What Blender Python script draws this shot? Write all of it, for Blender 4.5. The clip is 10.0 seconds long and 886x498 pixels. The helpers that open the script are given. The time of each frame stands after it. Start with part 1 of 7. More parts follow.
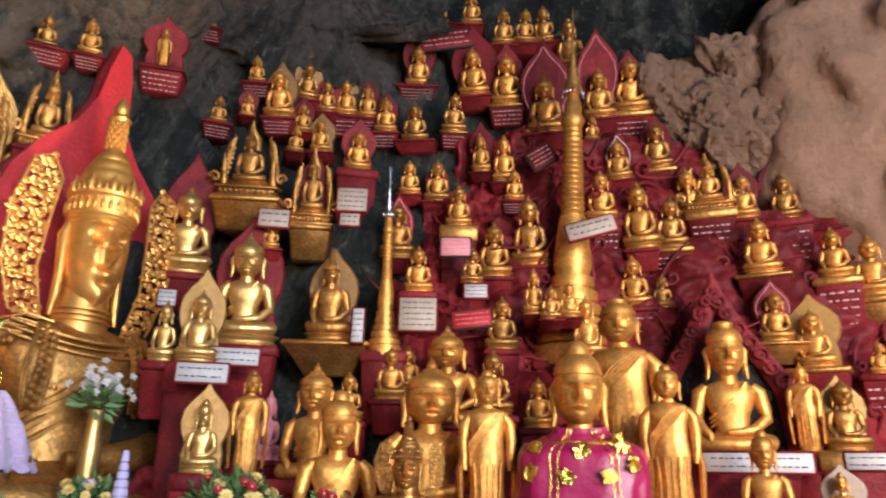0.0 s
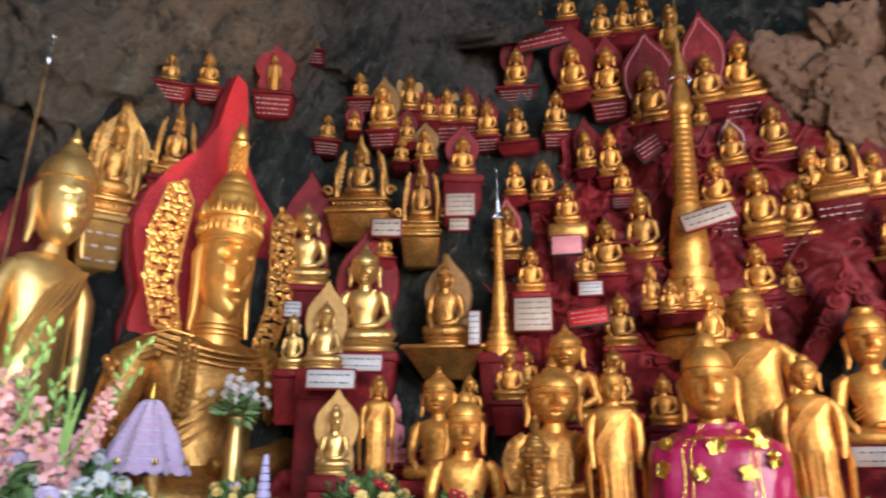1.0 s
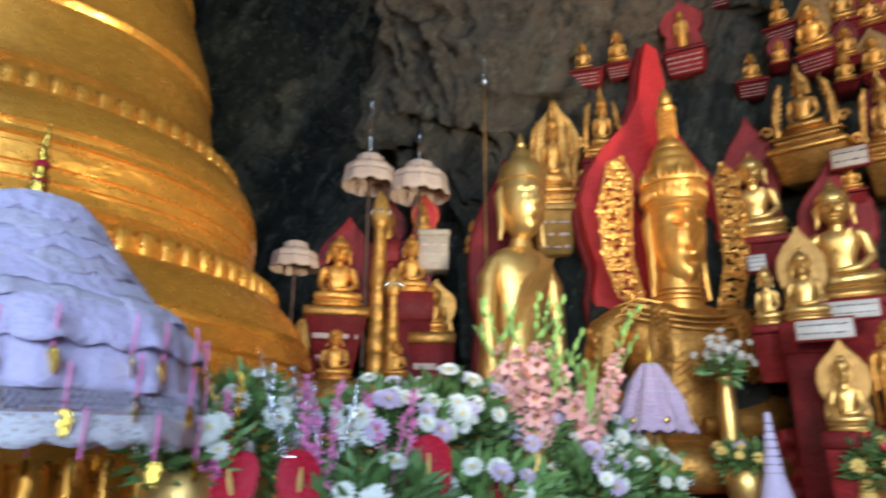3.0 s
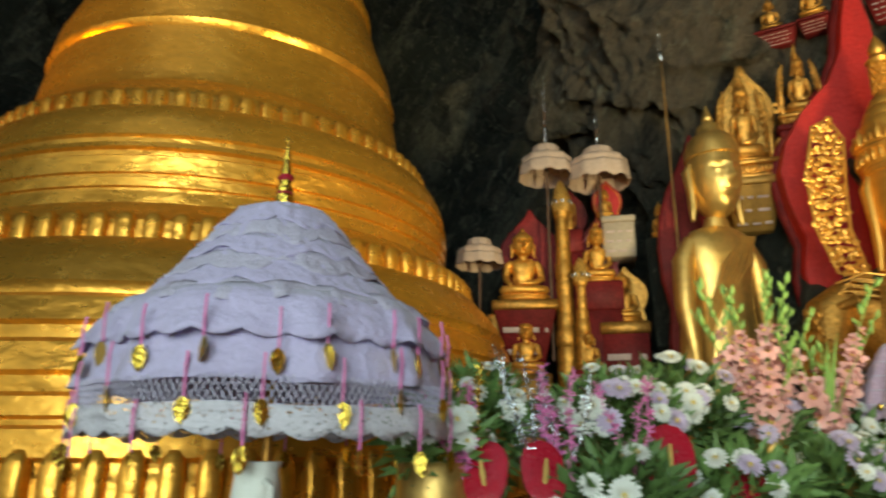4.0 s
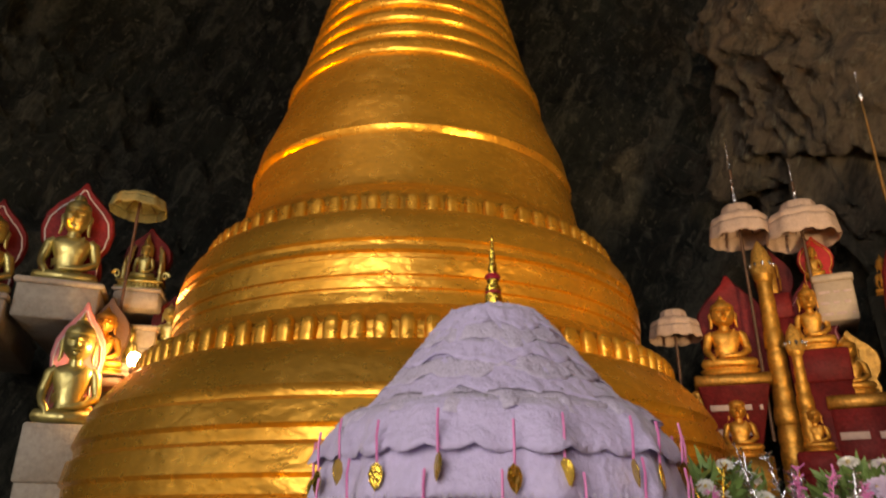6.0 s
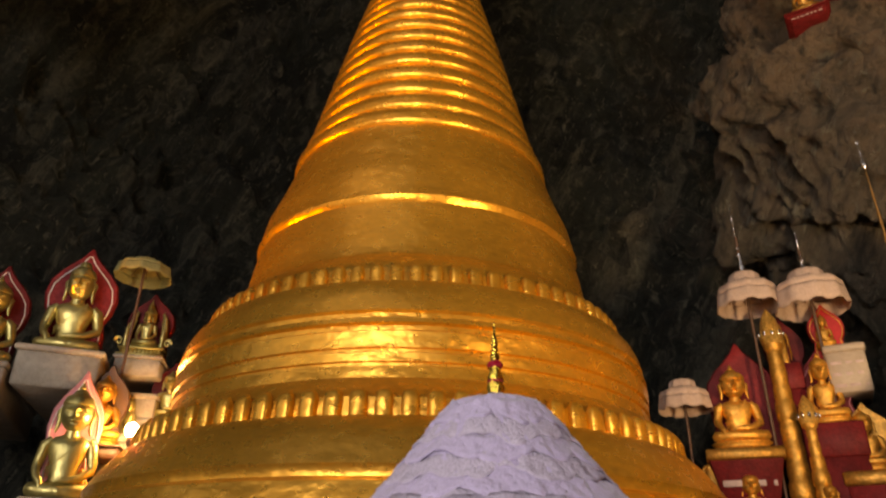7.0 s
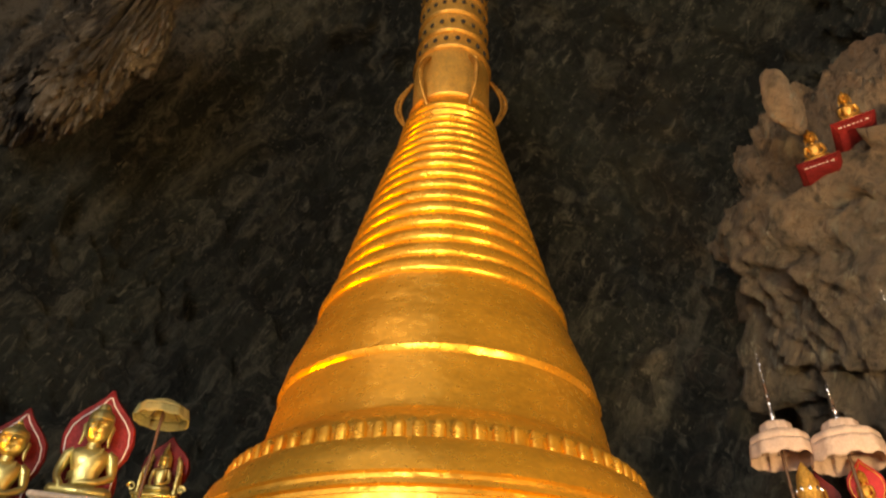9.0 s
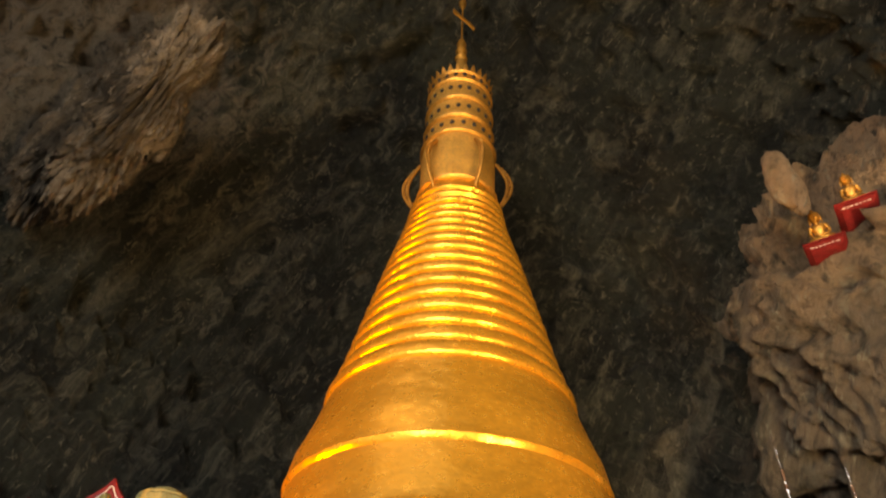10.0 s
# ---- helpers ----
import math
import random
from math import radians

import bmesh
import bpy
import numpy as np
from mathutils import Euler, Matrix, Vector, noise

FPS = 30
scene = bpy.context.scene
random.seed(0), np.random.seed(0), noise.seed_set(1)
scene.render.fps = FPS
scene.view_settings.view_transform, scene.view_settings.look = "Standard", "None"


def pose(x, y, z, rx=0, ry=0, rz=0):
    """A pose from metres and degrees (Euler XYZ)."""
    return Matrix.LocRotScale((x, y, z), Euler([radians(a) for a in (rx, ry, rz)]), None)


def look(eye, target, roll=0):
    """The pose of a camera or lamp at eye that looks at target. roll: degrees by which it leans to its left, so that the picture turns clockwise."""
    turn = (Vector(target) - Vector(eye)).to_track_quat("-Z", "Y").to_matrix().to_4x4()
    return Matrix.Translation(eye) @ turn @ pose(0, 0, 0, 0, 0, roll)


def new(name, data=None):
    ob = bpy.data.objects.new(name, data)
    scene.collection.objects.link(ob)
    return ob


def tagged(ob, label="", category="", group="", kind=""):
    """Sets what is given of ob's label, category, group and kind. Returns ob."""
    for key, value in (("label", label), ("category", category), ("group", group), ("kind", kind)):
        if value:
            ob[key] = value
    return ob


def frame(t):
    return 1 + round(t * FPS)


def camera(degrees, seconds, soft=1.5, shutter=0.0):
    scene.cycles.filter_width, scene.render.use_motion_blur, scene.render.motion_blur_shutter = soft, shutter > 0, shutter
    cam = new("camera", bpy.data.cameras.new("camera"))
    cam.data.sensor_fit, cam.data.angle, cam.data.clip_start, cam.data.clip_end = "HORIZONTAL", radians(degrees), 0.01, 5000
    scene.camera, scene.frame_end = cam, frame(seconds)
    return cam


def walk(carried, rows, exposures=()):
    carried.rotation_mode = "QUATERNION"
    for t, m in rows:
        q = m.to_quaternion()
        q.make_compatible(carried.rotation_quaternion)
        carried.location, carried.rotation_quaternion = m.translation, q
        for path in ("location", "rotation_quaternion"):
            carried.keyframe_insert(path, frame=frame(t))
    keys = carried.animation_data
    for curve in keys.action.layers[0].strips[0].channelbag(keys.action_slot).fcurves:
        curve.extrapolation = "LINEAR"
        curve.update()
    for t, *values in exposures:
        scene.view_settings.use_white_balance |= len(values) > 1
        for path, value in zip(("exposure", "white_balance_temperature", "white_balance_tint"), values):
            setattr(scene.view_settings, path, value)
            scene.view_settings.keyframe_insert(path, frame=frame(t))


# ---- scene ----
cam = camera(64.79, 10.0, soft=2.0, shutter=0.6)
PATH = [
    (0, (-0.033, -0.020, 1.644), (-0.057, 1.875, 2.282), 1.21),
    (0.5, (-0.067, -0.035, 1.626), (-0.211, 1.851, 2.276), 1.14),
    (1, (-0.098, -0.048, 1.616), (-0.411, 1.819, 2.262), 0.66),
    (1.5, (-0.140, -0.061, 1.607), (-0.675, 1.756, 2.251), 0.19),
    (2, (-0.201, -0.094, 1.586), (-1.005, 1.624, 2.220), 0.15),
    (2.5, (-0.270, -0.151, 1.565), (-1.358, 1.417, 2.164), 0.53),
    (4, (-0.487, -0.327, 1.539), (-2.106, 0.713, 2.086), 0.16),
    (4.5, (-0.536, -0.378, 1.551), (-2.235, 0.505, 2.130), 0.55),
    (5, (-0.560, -0.411, 1.567), (-2.314, 0.323, 2.188), 0.43),
    (5.5, (-0.568, -0.411, 1.584), (-2.345, 0.211, 2.258), 0.47),
    (7, (-0.557, -0.396, 1.697), (-2.265, 0.139, 2.591), 0.79),
    (7.5, (-0.536, -0.426, 1.733), (-2.213, 0.070, 2.703), 1.82),
    (8, (-0.512, -0.446, 1.760), (-2.148, 0.034, 2.805), 2.51),
    (8.5, (-0.491, -0.457, 1.806), (-2.084, -0.009, 2.929), 2.37),
    (9, (-0.466, -0.462, 1.834), (-2.017, -0.036, 3.023), 2.34),
    (9.5, (-0.440, -0.471, 1.863), (-1.932, -0.076, 3.135), 2.40),
    (10, (-0.420, -0.493, 1.887), (-1.850, -0.125, 3.236), 2.69),
]
EXPOSURES = [
    (0.0, 0.2, 5300, 10), (1.5, 0.12, 5300, 9), (2.5, 0.25, 4900, 6), (4.0, -0.34, 7000, -15), (4.5, -0.36, 7500, -13),
    (5.0, -0.42, 8200, 0), (5.5, -0.48, 9000, 16), (7.0, -0.4, 9100, 18), (8.0, -0.1, 9100, 14), (10.0, 0.74, 9300, 14),
]
walk(cam, [(t, look(eye, target, roll)) for t, eye, target, roll in PATH], EXPOSURES)

# ---- world and light: daylight through the mouth behind, flood lamps in front of the shrine, added fills ----
world = bpy.data.worlds.new("world")
scene.world = world
world.use_nodes = True
wn = world.node_tree.nodes
sky = wn.new("ShaderNodeTexSky")
sky.sky_type, sky.sun_disc = "NISHITA", False
sky.sun_elevation, sky.sun_rotation = radians(35), radians(150)
world.node_tree.links.new(sky.outputs[0], wn["Background"].inputs[0])
wn["Background"].inputs[1].default_value = 0.10


def lamp(kind, name, m, energy, colour, size=0.2, spot=60, blend=0.6):
    data = bpy.data.lights.new(name, kind)
    data.energy, data.color = energy, colour
    if kind == "AREA":
        data.shape, data.size, data.size_y = "RECTANGLE", size[0], size[1]
    else:
        data.shadow_soft_size = size
    if kind == "SPOT":
        data.spot_size, data.spot_blend = radians(spot), blend
    ob = new(name, data)
    ob.matrix_world = m
    return ob


# the cave mouth's sky light, flood lamps assumed out of view, and added fill lamps
lamp("AREA", "mouth_light", look((5.2, -4.7, 3.6), (-0.3, 4.0, 2.8)), 1050, (0.80, 0.88, 1.0), (6.0, 4.5))
lamp("SPOT", "flood_light_statues", look((2.0, -1.6, 2.9), (1.9, 5.3, 2.6)), 540, (1.0, 0.70, 0.40), 0.14, 85)
# added fill with no fixture, brightens the right-hand rock and lower statues
lamp("SPOT", "fill_light_rock", look((4.2, -1.0, 2.2), (3.1, 5.3, 2.9)), 1150, (1.0, 0.68, 0.42), 0.14, 78)
lamp("SPOT", "flood_light_shrine", look((-0.2, -2.0, 2.6), (-2.3, 4.6, 3.0)), 360, (1.0, 0.76, 0.48), 0.14, 45)
lamp("SPOT", "flood_light_stupa", look((0.5, -1.5, 2.6), (-5.3, 0.9, 8.2)), 740, (1.0, 0.70, 0.36), 0.12, 66)
# added fill without a fixture, lifts the stupa's right side and the wall
lamp("SPOT", "fill_light_spire", look((0.7, 2.3, 1.9), (-4.8, 2.0, 6.0)), 1150, (1.0, 0.79, 0.50), 0.30, 84)
# added unseen lamp, stands in for the bulb's orange glow on the stupa
lamp("SPOT", "fill_light_base", look((-5.3, -3.6, 2.6), (-4.9, 0.9, 5.2)), 650, (1.0, 0.42, 0.06), 0.10, 50)
lamp("POINT", "bulb_light", pose(-5.66, -0.90, 2.68), 4.5, (1.0, 0.62, 0.26), 0.04)

# ---- materials ----
def mat(name, colour, rough=0.6, metal=0.0, grain=(30, 0.25), stain=(3, 0.35), bump=0.15, dark=0.35, bump_scale=60, coat=0.0, sheen=0.0, spread=0.0, spec=0.5, along=(1, 1, 1), depth=0.02):
    """A procedural surface: two scales of variation in colour, roughness and relief, plus a small change from object to object."""
    m = bpy.data.materials.new(name)
    m.use_nodes = True
    t = m.node_tree
    n, l = t.nodes, t.links
    b = n["Principled BSDF"]
    co = n.new("ShaderNodeTexCoord")
    info = n.new("ShaderNodeObjectInfo")
    shift = n.new("ShaderNodeVectorMath")
    shift.operation = "MULTIPLY_ADD"
    l.new(info.outputs["Random"], shift.inputs[0])
    shift.inputs[1].default_value = (17, 29, 11)
    geo = n.new("ShaderNodeNewGeometry")
    scaled = n.new("ShaderNodeVectorMath")
    scaled.operation = "MULTIPLY"
    scaled.inputs[1].default_value = along
    l.new(geo.outputs["Position"], scaled.inputs[0])
    l.new(scaled.outputs[0], shift.inputs[2])
    fine, big = n.new("ShaderNodeTexNoise"), n.new("ShaderNodeTexNoise")
    for node, (scale, _), detail in ((fine, grain, 8), (big, stain, 5)):
        node.inputs["Scale"].default_value, node.inputs["Detail"].default_value = scale, detail
        l.new(shift.outputs[0], node.inputs["Vector"])
    low = tuple(c * dark for c in colour)
    mix1, mix2 = n.new("ShaderNodeMix"), n.new("ShaderNodeMix")
    for mx in (mix1, mix2):
        mx.data_type = "RGBA"
    ramp1, ramp2 = n.new("ShaderNodeMapRange"), n.new("ShaderNodeMapRange")
    for rp, src, amount in ((ramp1, big, stain[1]), (ramp2, fine, grain[1])):
        rp.inputs["From Min"].default_value, rp.inputs["From Max"].default_value = 0.38, 0.72
        rp.inputs["To Max"].default_value = amount
        l.new(src.outputs["Fac"], rp.inputs["Value"])
    mix1.inputs[6].default_value, mix1.inputs[7].default_value = (*colour, 1), (*low, 1)
    l.new(ramp1.outputs[0], mix1.inputs[0])
    l.new(mix1.outputs[2], mix2.inputs[6])
    mix2.inputs[7].default_value = (*(c * dark * 0.8 for c in colour), 1)
    l.new(ramp2.outputs[0], mix2.inputs[0])
    out = mix2.outputs[2]
    if spread:
        hsv = n.new("ShaderNodeHueSaturation")
        val = n.new("ShaderNodeMapRange")
        val.inputs["To Min"].default_value, val.inputs["To Max"].default_value = 1 - spread, 1 + spread * 0.4
        l.new(info.outputs["Random"], val.inputs["Value"])
        l.new(val.outputs[0], hsv.inputs["Value"])
        l.new(out, hsv.inputs["Color"])
        out = hsv.outputs[0]
    l.new(out, b.inputs["Base Color"])
    rr = n.new("ShaderNodeMapRange")
    rr.inputs["To Min"].default_value, rr.inputs["To Max"].default_value = max(0.03, rough - 0.12), min(1, rough + 0.16)
    l.new(fine.outputs["Fac"], rr.inputs["Value"])
    l.new(rr.outputs[0], b.inputs["Roughness"])
    b.inputs["Metallic"].default_value = metal
    b.inputs["Specular IOR Level"].default_value = spec
    b.inputs["Coat Weight"].default_value = coat
    b.inputs["Sheen Weight"].default_value = sheen
    bn, bt = n.new("ShaderNodeBump"), n.new("ShaderNodeTexNoise")
    bt.inputs["Scale"].default_value, bt.inputs["Detail"].default_value = bump_scale, 6
    l.new(shift.outputs[0], bt.inputs["Vector"])
    bn.inputs["Strength"].default_value, bn.inputs["Distance"].default_value = bump, depth
    l.new(bt.outputs["Fac"], bn.inputs["Height"])
    l.new(bn.outputs[0], b.inputs["Normal"])
    return m


GOLD = mat("gold_leaf", (0.88, 0.43, 0.085), 0.46, 0.74, (40, 0.55), (9, 0.65), 0.12, 0.32, bump_scale=25, spread=0.3)
GOLD_BRIGHT = mat("gold_leaf_smooth", (0.87, 0.45, 0.10), 0.40, 0.78, (14, 0.35), (4, 0.4), 0.08, 0.5, bump_scale=16)
GOLD_OLD = mat("gold_leaf_worn", (0.74, 0.37, 0.085), 0.42, 0.82, (45, 0.6), (9, 0.65), 0.3, 0.30, bump_scale=40, spread=0.3)
DULL_BRASS = mat("dull_green_brass", (0.56, 0.48, 0.19), 0.34, 0.85, (20, 0.4), (4, 0.4), 0.2, 0.45, bump_scale=20)
BRASS = mat("polished_brass", (0.76, 0.49, 0.16), 0.38, 0.84, (20, 0.3), (4, 0.4), 0.14, 0.45, bump_scale=20)
STUPA_GOLD = mat("stupa_gilding", (0.88, 0.428, 0.064), 0.28, 0.74, (16, 0.4), (2.2, 0.5), 0.5, 0.55, bump_scale=5, along=(1, 1, 1.6), depth=0.035)
FILIGREE = mat("gold_filigree", (0.85, 0.48, 0.12), 0.42, 0.8, (60, 0.6), (8, 0.3), 0.9, 0.3, bump_scale=90)
RED = mat("red_lacquer", (0.235, 0.020, 0.022), 0.55, 0.0, (40, 0.5), (6, 0.75), 0.35, 0.35, bump_scale=50, spread=0.4, spec=0.2)
OCHRE = mat("ochre_gilt_paint", (0.45, 0.25, 0.06), 0.5, 0.4, (30, 0.35), (6, 0.4), 0.2, 0.5)
BRONZE = mat("dull_bronze_paint", (0.30, 0.16, 0.05), 0.5, 0.5, (30, 0.4), (6, 0.45), 0.3, 0.45)
BRIGHT_RED = mat("bright_red_paint", (0.48, 0.022, 0.022), 0.5, 0.0, (40, 0.35), (7, 0.35), 0.3, 0.5, bump_scale=30, spec=0.25)
# white plaster with the far group's dim light put into its colour
DIM_WHITE = mat("dimmed_white_plaster", (0.40, 0.36, 0.31), 0.7, 0.0, (30, 0.4), (4, 0.5), 0.4, 0.5)
PINK = mat("pink_paint", (0.70, 0.25, 0.27), 0.55, 0.0, (40, 0.3), (6, 0.3), 0.2, 0.6)
WHITE = mat("white_paint", (0.74, 0.70, 0.66), 0.55, 0.0, (40, 0.25), (6, 0.3), 0.1, 0.6)
SIGN = mat("sign_board", (0.46, 0.36, 0.27), 0.55, 0.0, (40, 0.25), (8, 0.4), 0.1, 0.6)
SIGN_WHITE = mat("sign_board_white", (0.52, 0.48, 0.45), 0.5, 0.0, (40, 0.25), (8, 0.35), 0.08, 0.65)
INK = mat("dark_ink", (0.10, 0.09, 0.12), 0.6)
PALE_INK = mat("pale_lettering", (0.55, 0.40, 0.36), 0.6)


def rock(name, colour, pale, dark, streak=0.5, bump=1.0, patches=()):
    """Limestone: dark ground, paler drips that run down the wall, cracks and pits; colour contrast fills in for raking
    light.
    """
    m = bpy.data.materials.new(name)
    m.use_nodes = True
    n, l = m.node_tree.nodes, m.node_tree.links
    b = n["Principled BSDF"]
    geo = n.new("ShaderNodeNewGeometry")
    # coordinates squeezed along the dip of the rock, so that drips and flutes run that way
    dip = (0.16, 0.41, 0.90)
    dot, pull, stretch = (n.new("ShaderNodeVectorMath") for _ in range(3))
    dot.operation, pull.operation, stretch.operation = "DOT_PRODUCT", "SCALE", "SUBTRACT"
    for node in (dot, stretch):
        l.new(geo.outputs["Position"], node.inputs[0])
    dot.inputs[1].default_value = dip
    pull.inputs[0].default_value = tuple(0.86 * v for v in dip)
    l.new(dot.outputs["Value"], pull.inputs["Scale"])
    l.new(pull.outputs[0], stretch.inputs[1])

    def tex(scale, detail, source, rough=0.6):
        t = n.new("ShaderNodeTexNoise")
        t.inputs["Scale"].default_value, t.inputs["Detail"].default_value, t.inputs["Roughness"].default_value = scale, detail, rough
        l.new(source, t.inputs["Vector"])
        return t.outputs["Fac"]

    def span(value, lo, hi, top):
        r = n.new("ShaderNodeMapRange")
        r.inputs["From Min"].default_value, r.inputs["From Max"].default_value, r.inputs["To Max"].default_value = lo, hi, top
        l.new(value, r.inputs["Value"])
        return r.outputs[0]

    def mix(fac, first, second):
        x = n.new("ShaderNodeMix")
        x.data_type = "RGBA"
        l.new(fac, x.inputs[0])
        for k, v in ((6, first), (7, second)):
            if isinstance(v, tuple):
                x.inputs[k].default_value = (*v, 1)
            else:
                l.new(v, x.inputs[k])
        return x.outputs[2]

    drip = tex(1.5, 9, stretch.outputs[0], 0.7)
    flute = tex(5.5, 6, stretch.outputs[0], 0.65)
    mid0 = tex(2.6, 7, stretch.outputs[0], 0.65)
    patch = tex(0.55, 6, geo.outputs["Position"])
    grain = tex(11, 8, geo.outputs["Position"], 0.7)
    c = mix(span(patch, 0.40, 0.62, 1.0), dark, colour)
    c = mix(span(drip, 0.50, 0.72, streak), c, pale)
    # browner or paler stretches of the rock, with ragged borders; lamp light is painted into their tones
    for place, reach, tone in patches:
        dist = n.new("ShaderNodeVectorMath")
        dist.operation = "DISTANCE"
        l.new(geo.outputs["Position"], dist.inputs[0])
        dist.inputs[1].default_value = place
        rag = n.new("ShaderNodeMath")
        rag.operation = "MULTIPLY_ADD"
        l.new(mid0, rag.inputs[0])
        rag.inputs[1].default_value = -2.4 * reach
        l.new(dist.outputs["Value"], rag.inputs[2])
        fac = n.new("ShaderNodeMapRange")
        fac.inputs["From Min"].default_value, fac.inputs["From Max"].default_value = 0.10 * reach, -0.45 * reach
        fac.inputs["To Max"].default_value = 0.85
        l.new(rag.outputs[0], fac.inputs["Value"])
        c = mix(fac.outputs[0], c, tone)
    # pale and dark flutes: the contrast of raking light put into the colour
    c = mix(span(flute, 0.55, 0.70, streak * 0.75), c, pale)
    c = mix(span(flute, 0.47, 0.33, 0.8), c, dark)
    c = mix(span(tex(13, 4, stretch.outputs[0], 0.6), 0.60, 0.68, streak * 0.8), c, pale)
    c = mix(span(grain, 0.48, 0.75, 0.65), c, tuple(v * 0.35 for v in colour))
    l.new(c, b.inputs["Base Color"])
    b.inputs["Roughness"].default_value = 0.72
    mid = tex(6.5, 10, stretch.outputs[0], 0.72)
    add = n.new("ShaderNodeMath")
    add.operation = "MULTIPLY_ADD"
    l.new(mid, add.inputs[0])
    add.inputs[1].default_value = 1.6
    l.new(grain, add.inputs[2])
    bp = n.new("ShaderNodeBump")
    bp.inputs["Strength"].default_value, bp.inputs["Distance"].default_value = min(1, bump), 0.16 * max(1, bump)
    l.new(add.outputs[0], bp.inputs["Height"])
    l.new(bp.outputs[0], b.inputs["Normal"])
    return m


# patch tones are raised so that ledge and vault look lit
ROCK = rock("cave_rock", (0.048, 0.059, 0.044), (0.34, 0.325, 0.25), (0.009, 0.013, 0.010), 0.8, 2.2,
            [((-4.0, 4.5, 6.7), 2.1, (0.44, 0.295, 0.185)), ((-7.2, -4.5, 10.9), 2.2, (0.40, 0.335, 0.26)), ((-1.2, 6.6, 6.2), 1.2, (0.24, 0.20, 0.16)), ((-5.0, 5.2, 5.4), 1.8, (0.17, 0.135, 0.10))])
ROCK_PALE = rock("dripstone", (0.36, 0.285, 0.20), (0.68, 0.58, 0.47), (0.022, 0.02, 0.017), 0.8, 1.6)
ROCK_BROWN = rock("brown_rock", (0.38, 0.215, 0.125), (0.43, 0.27, 0.175), (0.27, 0.15, 0.085), 0.4, 0.5)
ROCK_GREY = rock("pitted_rock", (0.62, 0.36, 0.205), (0.72, 0.47, 0.31), (0.40, 0.23, 0.13), 0.5, 1.0)
EARTH = mat("stone_floor", (0.20, 0.16, 0.13), 0.7, 0.0, (12, 0.4), (2, 0.4), 0.4)


# ---- mesh tools ----
class Mesh:
    """Collects shaped pieces into one mesh."""

    def __init__(self):
        self.v, self.f, self.m = [], [], []

    def add(self, verts, faces, slot=0, matrix=None):
        k = len(self.v)
        self.v += [tuple(matrix @ Vector(p)) for p in verts] if matrix is not None else [tuple(p) for p in verts]
        self.f += [[i + k for i in f] for f in faces]
        self.m += [slot] * len(faces)
        return self

    def grid(self, rows, closed=True, caps=True, slot=0, matrix=None):
        """Rows of equally many points, joined into a skin."""
        n, faces = len(rows[0]), []
        for a in range(len(rows) - 1):
            for b in range(n if closed else n - 1):
                c = (b + 1) % n
                faces.append([a * n + b, a * n + c, (a + 1) * n + c, (a + 1) * n + b])
        if caps and closed:
            faces.append(list(range(n))[::-1])
            faces.append([(len(rows) - 1) * n + i for i in range(n)])
        return self.add([p for r in rows for p in r], faces, slot, matrix)

    def lathe(self, profile, at=(0, 0, 0), n=32, sx=1, sy=1, slot=0, matrix=None, wave=None):
        rows = []
        for r, z in profile:
            row = []
            for i in range(n):
                a = 2 * math.pi * i / n
                rr = r * (wave(a, z) if wave else 1)
                row.append((at[0] + sx * rr * math.cos(a), at[1] + sy * rr * math.sin(a), at[2] + z))
            rows.append(row)
        return self.grid(rows, slot=slot, matrix=matrix)

    def ball(self, at, radii, n=16, k=10, slot=0, matrix=None):
        prof = [(max(0.02, math.sin(math.pi * i / k)), -math.cos(math.pi * i / k)) for i in range(k + 1)]
        rows = [[(at[0] + radii[0] * r * math.cos(2 * math.pi * j / n), at[1] + radii[1] * r * math.sin(2 * math.pi * j / n), at[2] + radii[2] * z) for j in range(n)] for r, z in prof]
        return self.grid(rows, slot=slot, matrix=matrix)

    def tube(self, pts, radii, n=10, slot=0, matrix=None, flat=1.0):
        pts = [Vector(p) for p in pts]
        if not isinstance(radii, (list, tuple)):
            radii = [radii] * len(pts)
        rows = []
        for i, p in enumerate(pts):
            d = (pts[min(i + 1, len(pts) - 1)] - pts[max(i - 1, 0)]).normalized()
            side = d.cross(Vector((0.02, 1, 0.03))).normalized()
            up = side.cross(d)
            rows.append([p + side * math.cos(2 * math.pi * j / n) * radii[i] + up * math.sin(2 * math.pi * j / n) * radii[i] * flat for j in range(n)])
        return self.grid(rows, slot=slot, matrix=matrix)

    def box(self, lo, hi, bevel=0.01, slot=0, matrix=None, taper=1.0):
        """A box with chamfered upright and top edges; taper scales its foot."""
        x0, y0, z0 = lo
        x1, y1, z1 = hi
        e = min(bevel, (x1 - x0) * 0.3, (y1 - y0) * 0.3, (z1 - z0) * 0.3)
        cx, cy = (x0 + x1) / 2, (y0 + y1) / 2

        def ring(inset, z, k):
            a, b, c, d = x0 + inset, y0 + inset, x1 - inset, y1 - inset
            pts = [(a + e, b), (c - e, b), (c, b + e), (c, d - e), (c - e, d), (a + e, d), (a, d - e), (a, b + e)]
            return [(cx + (x - cx) * k, cy + (y - cy) * k, z) for x, y in pts]

        return self.grid([ring(e, z0, taper), ring(0, z0 + e, taper), ring(0, z1 - e, 1), ring(e, z1, 1)], slot=slot, matrix=matrix)

    def plate(self, outline, depth, slot=0, matrix=None, bevel=0.0, y=0.0):
        """An outline in x and z, with a thickness along y; its front is at y."""
        n = len(outline)
        cx, cz = sum(p[0] for p in outline) / n, sum(p[1] for p in outline) / n
        small = [(cx + (x - cx) * (1 - bevel), cz + (z - cz) * (1 - bevel)) for x, z in outline]
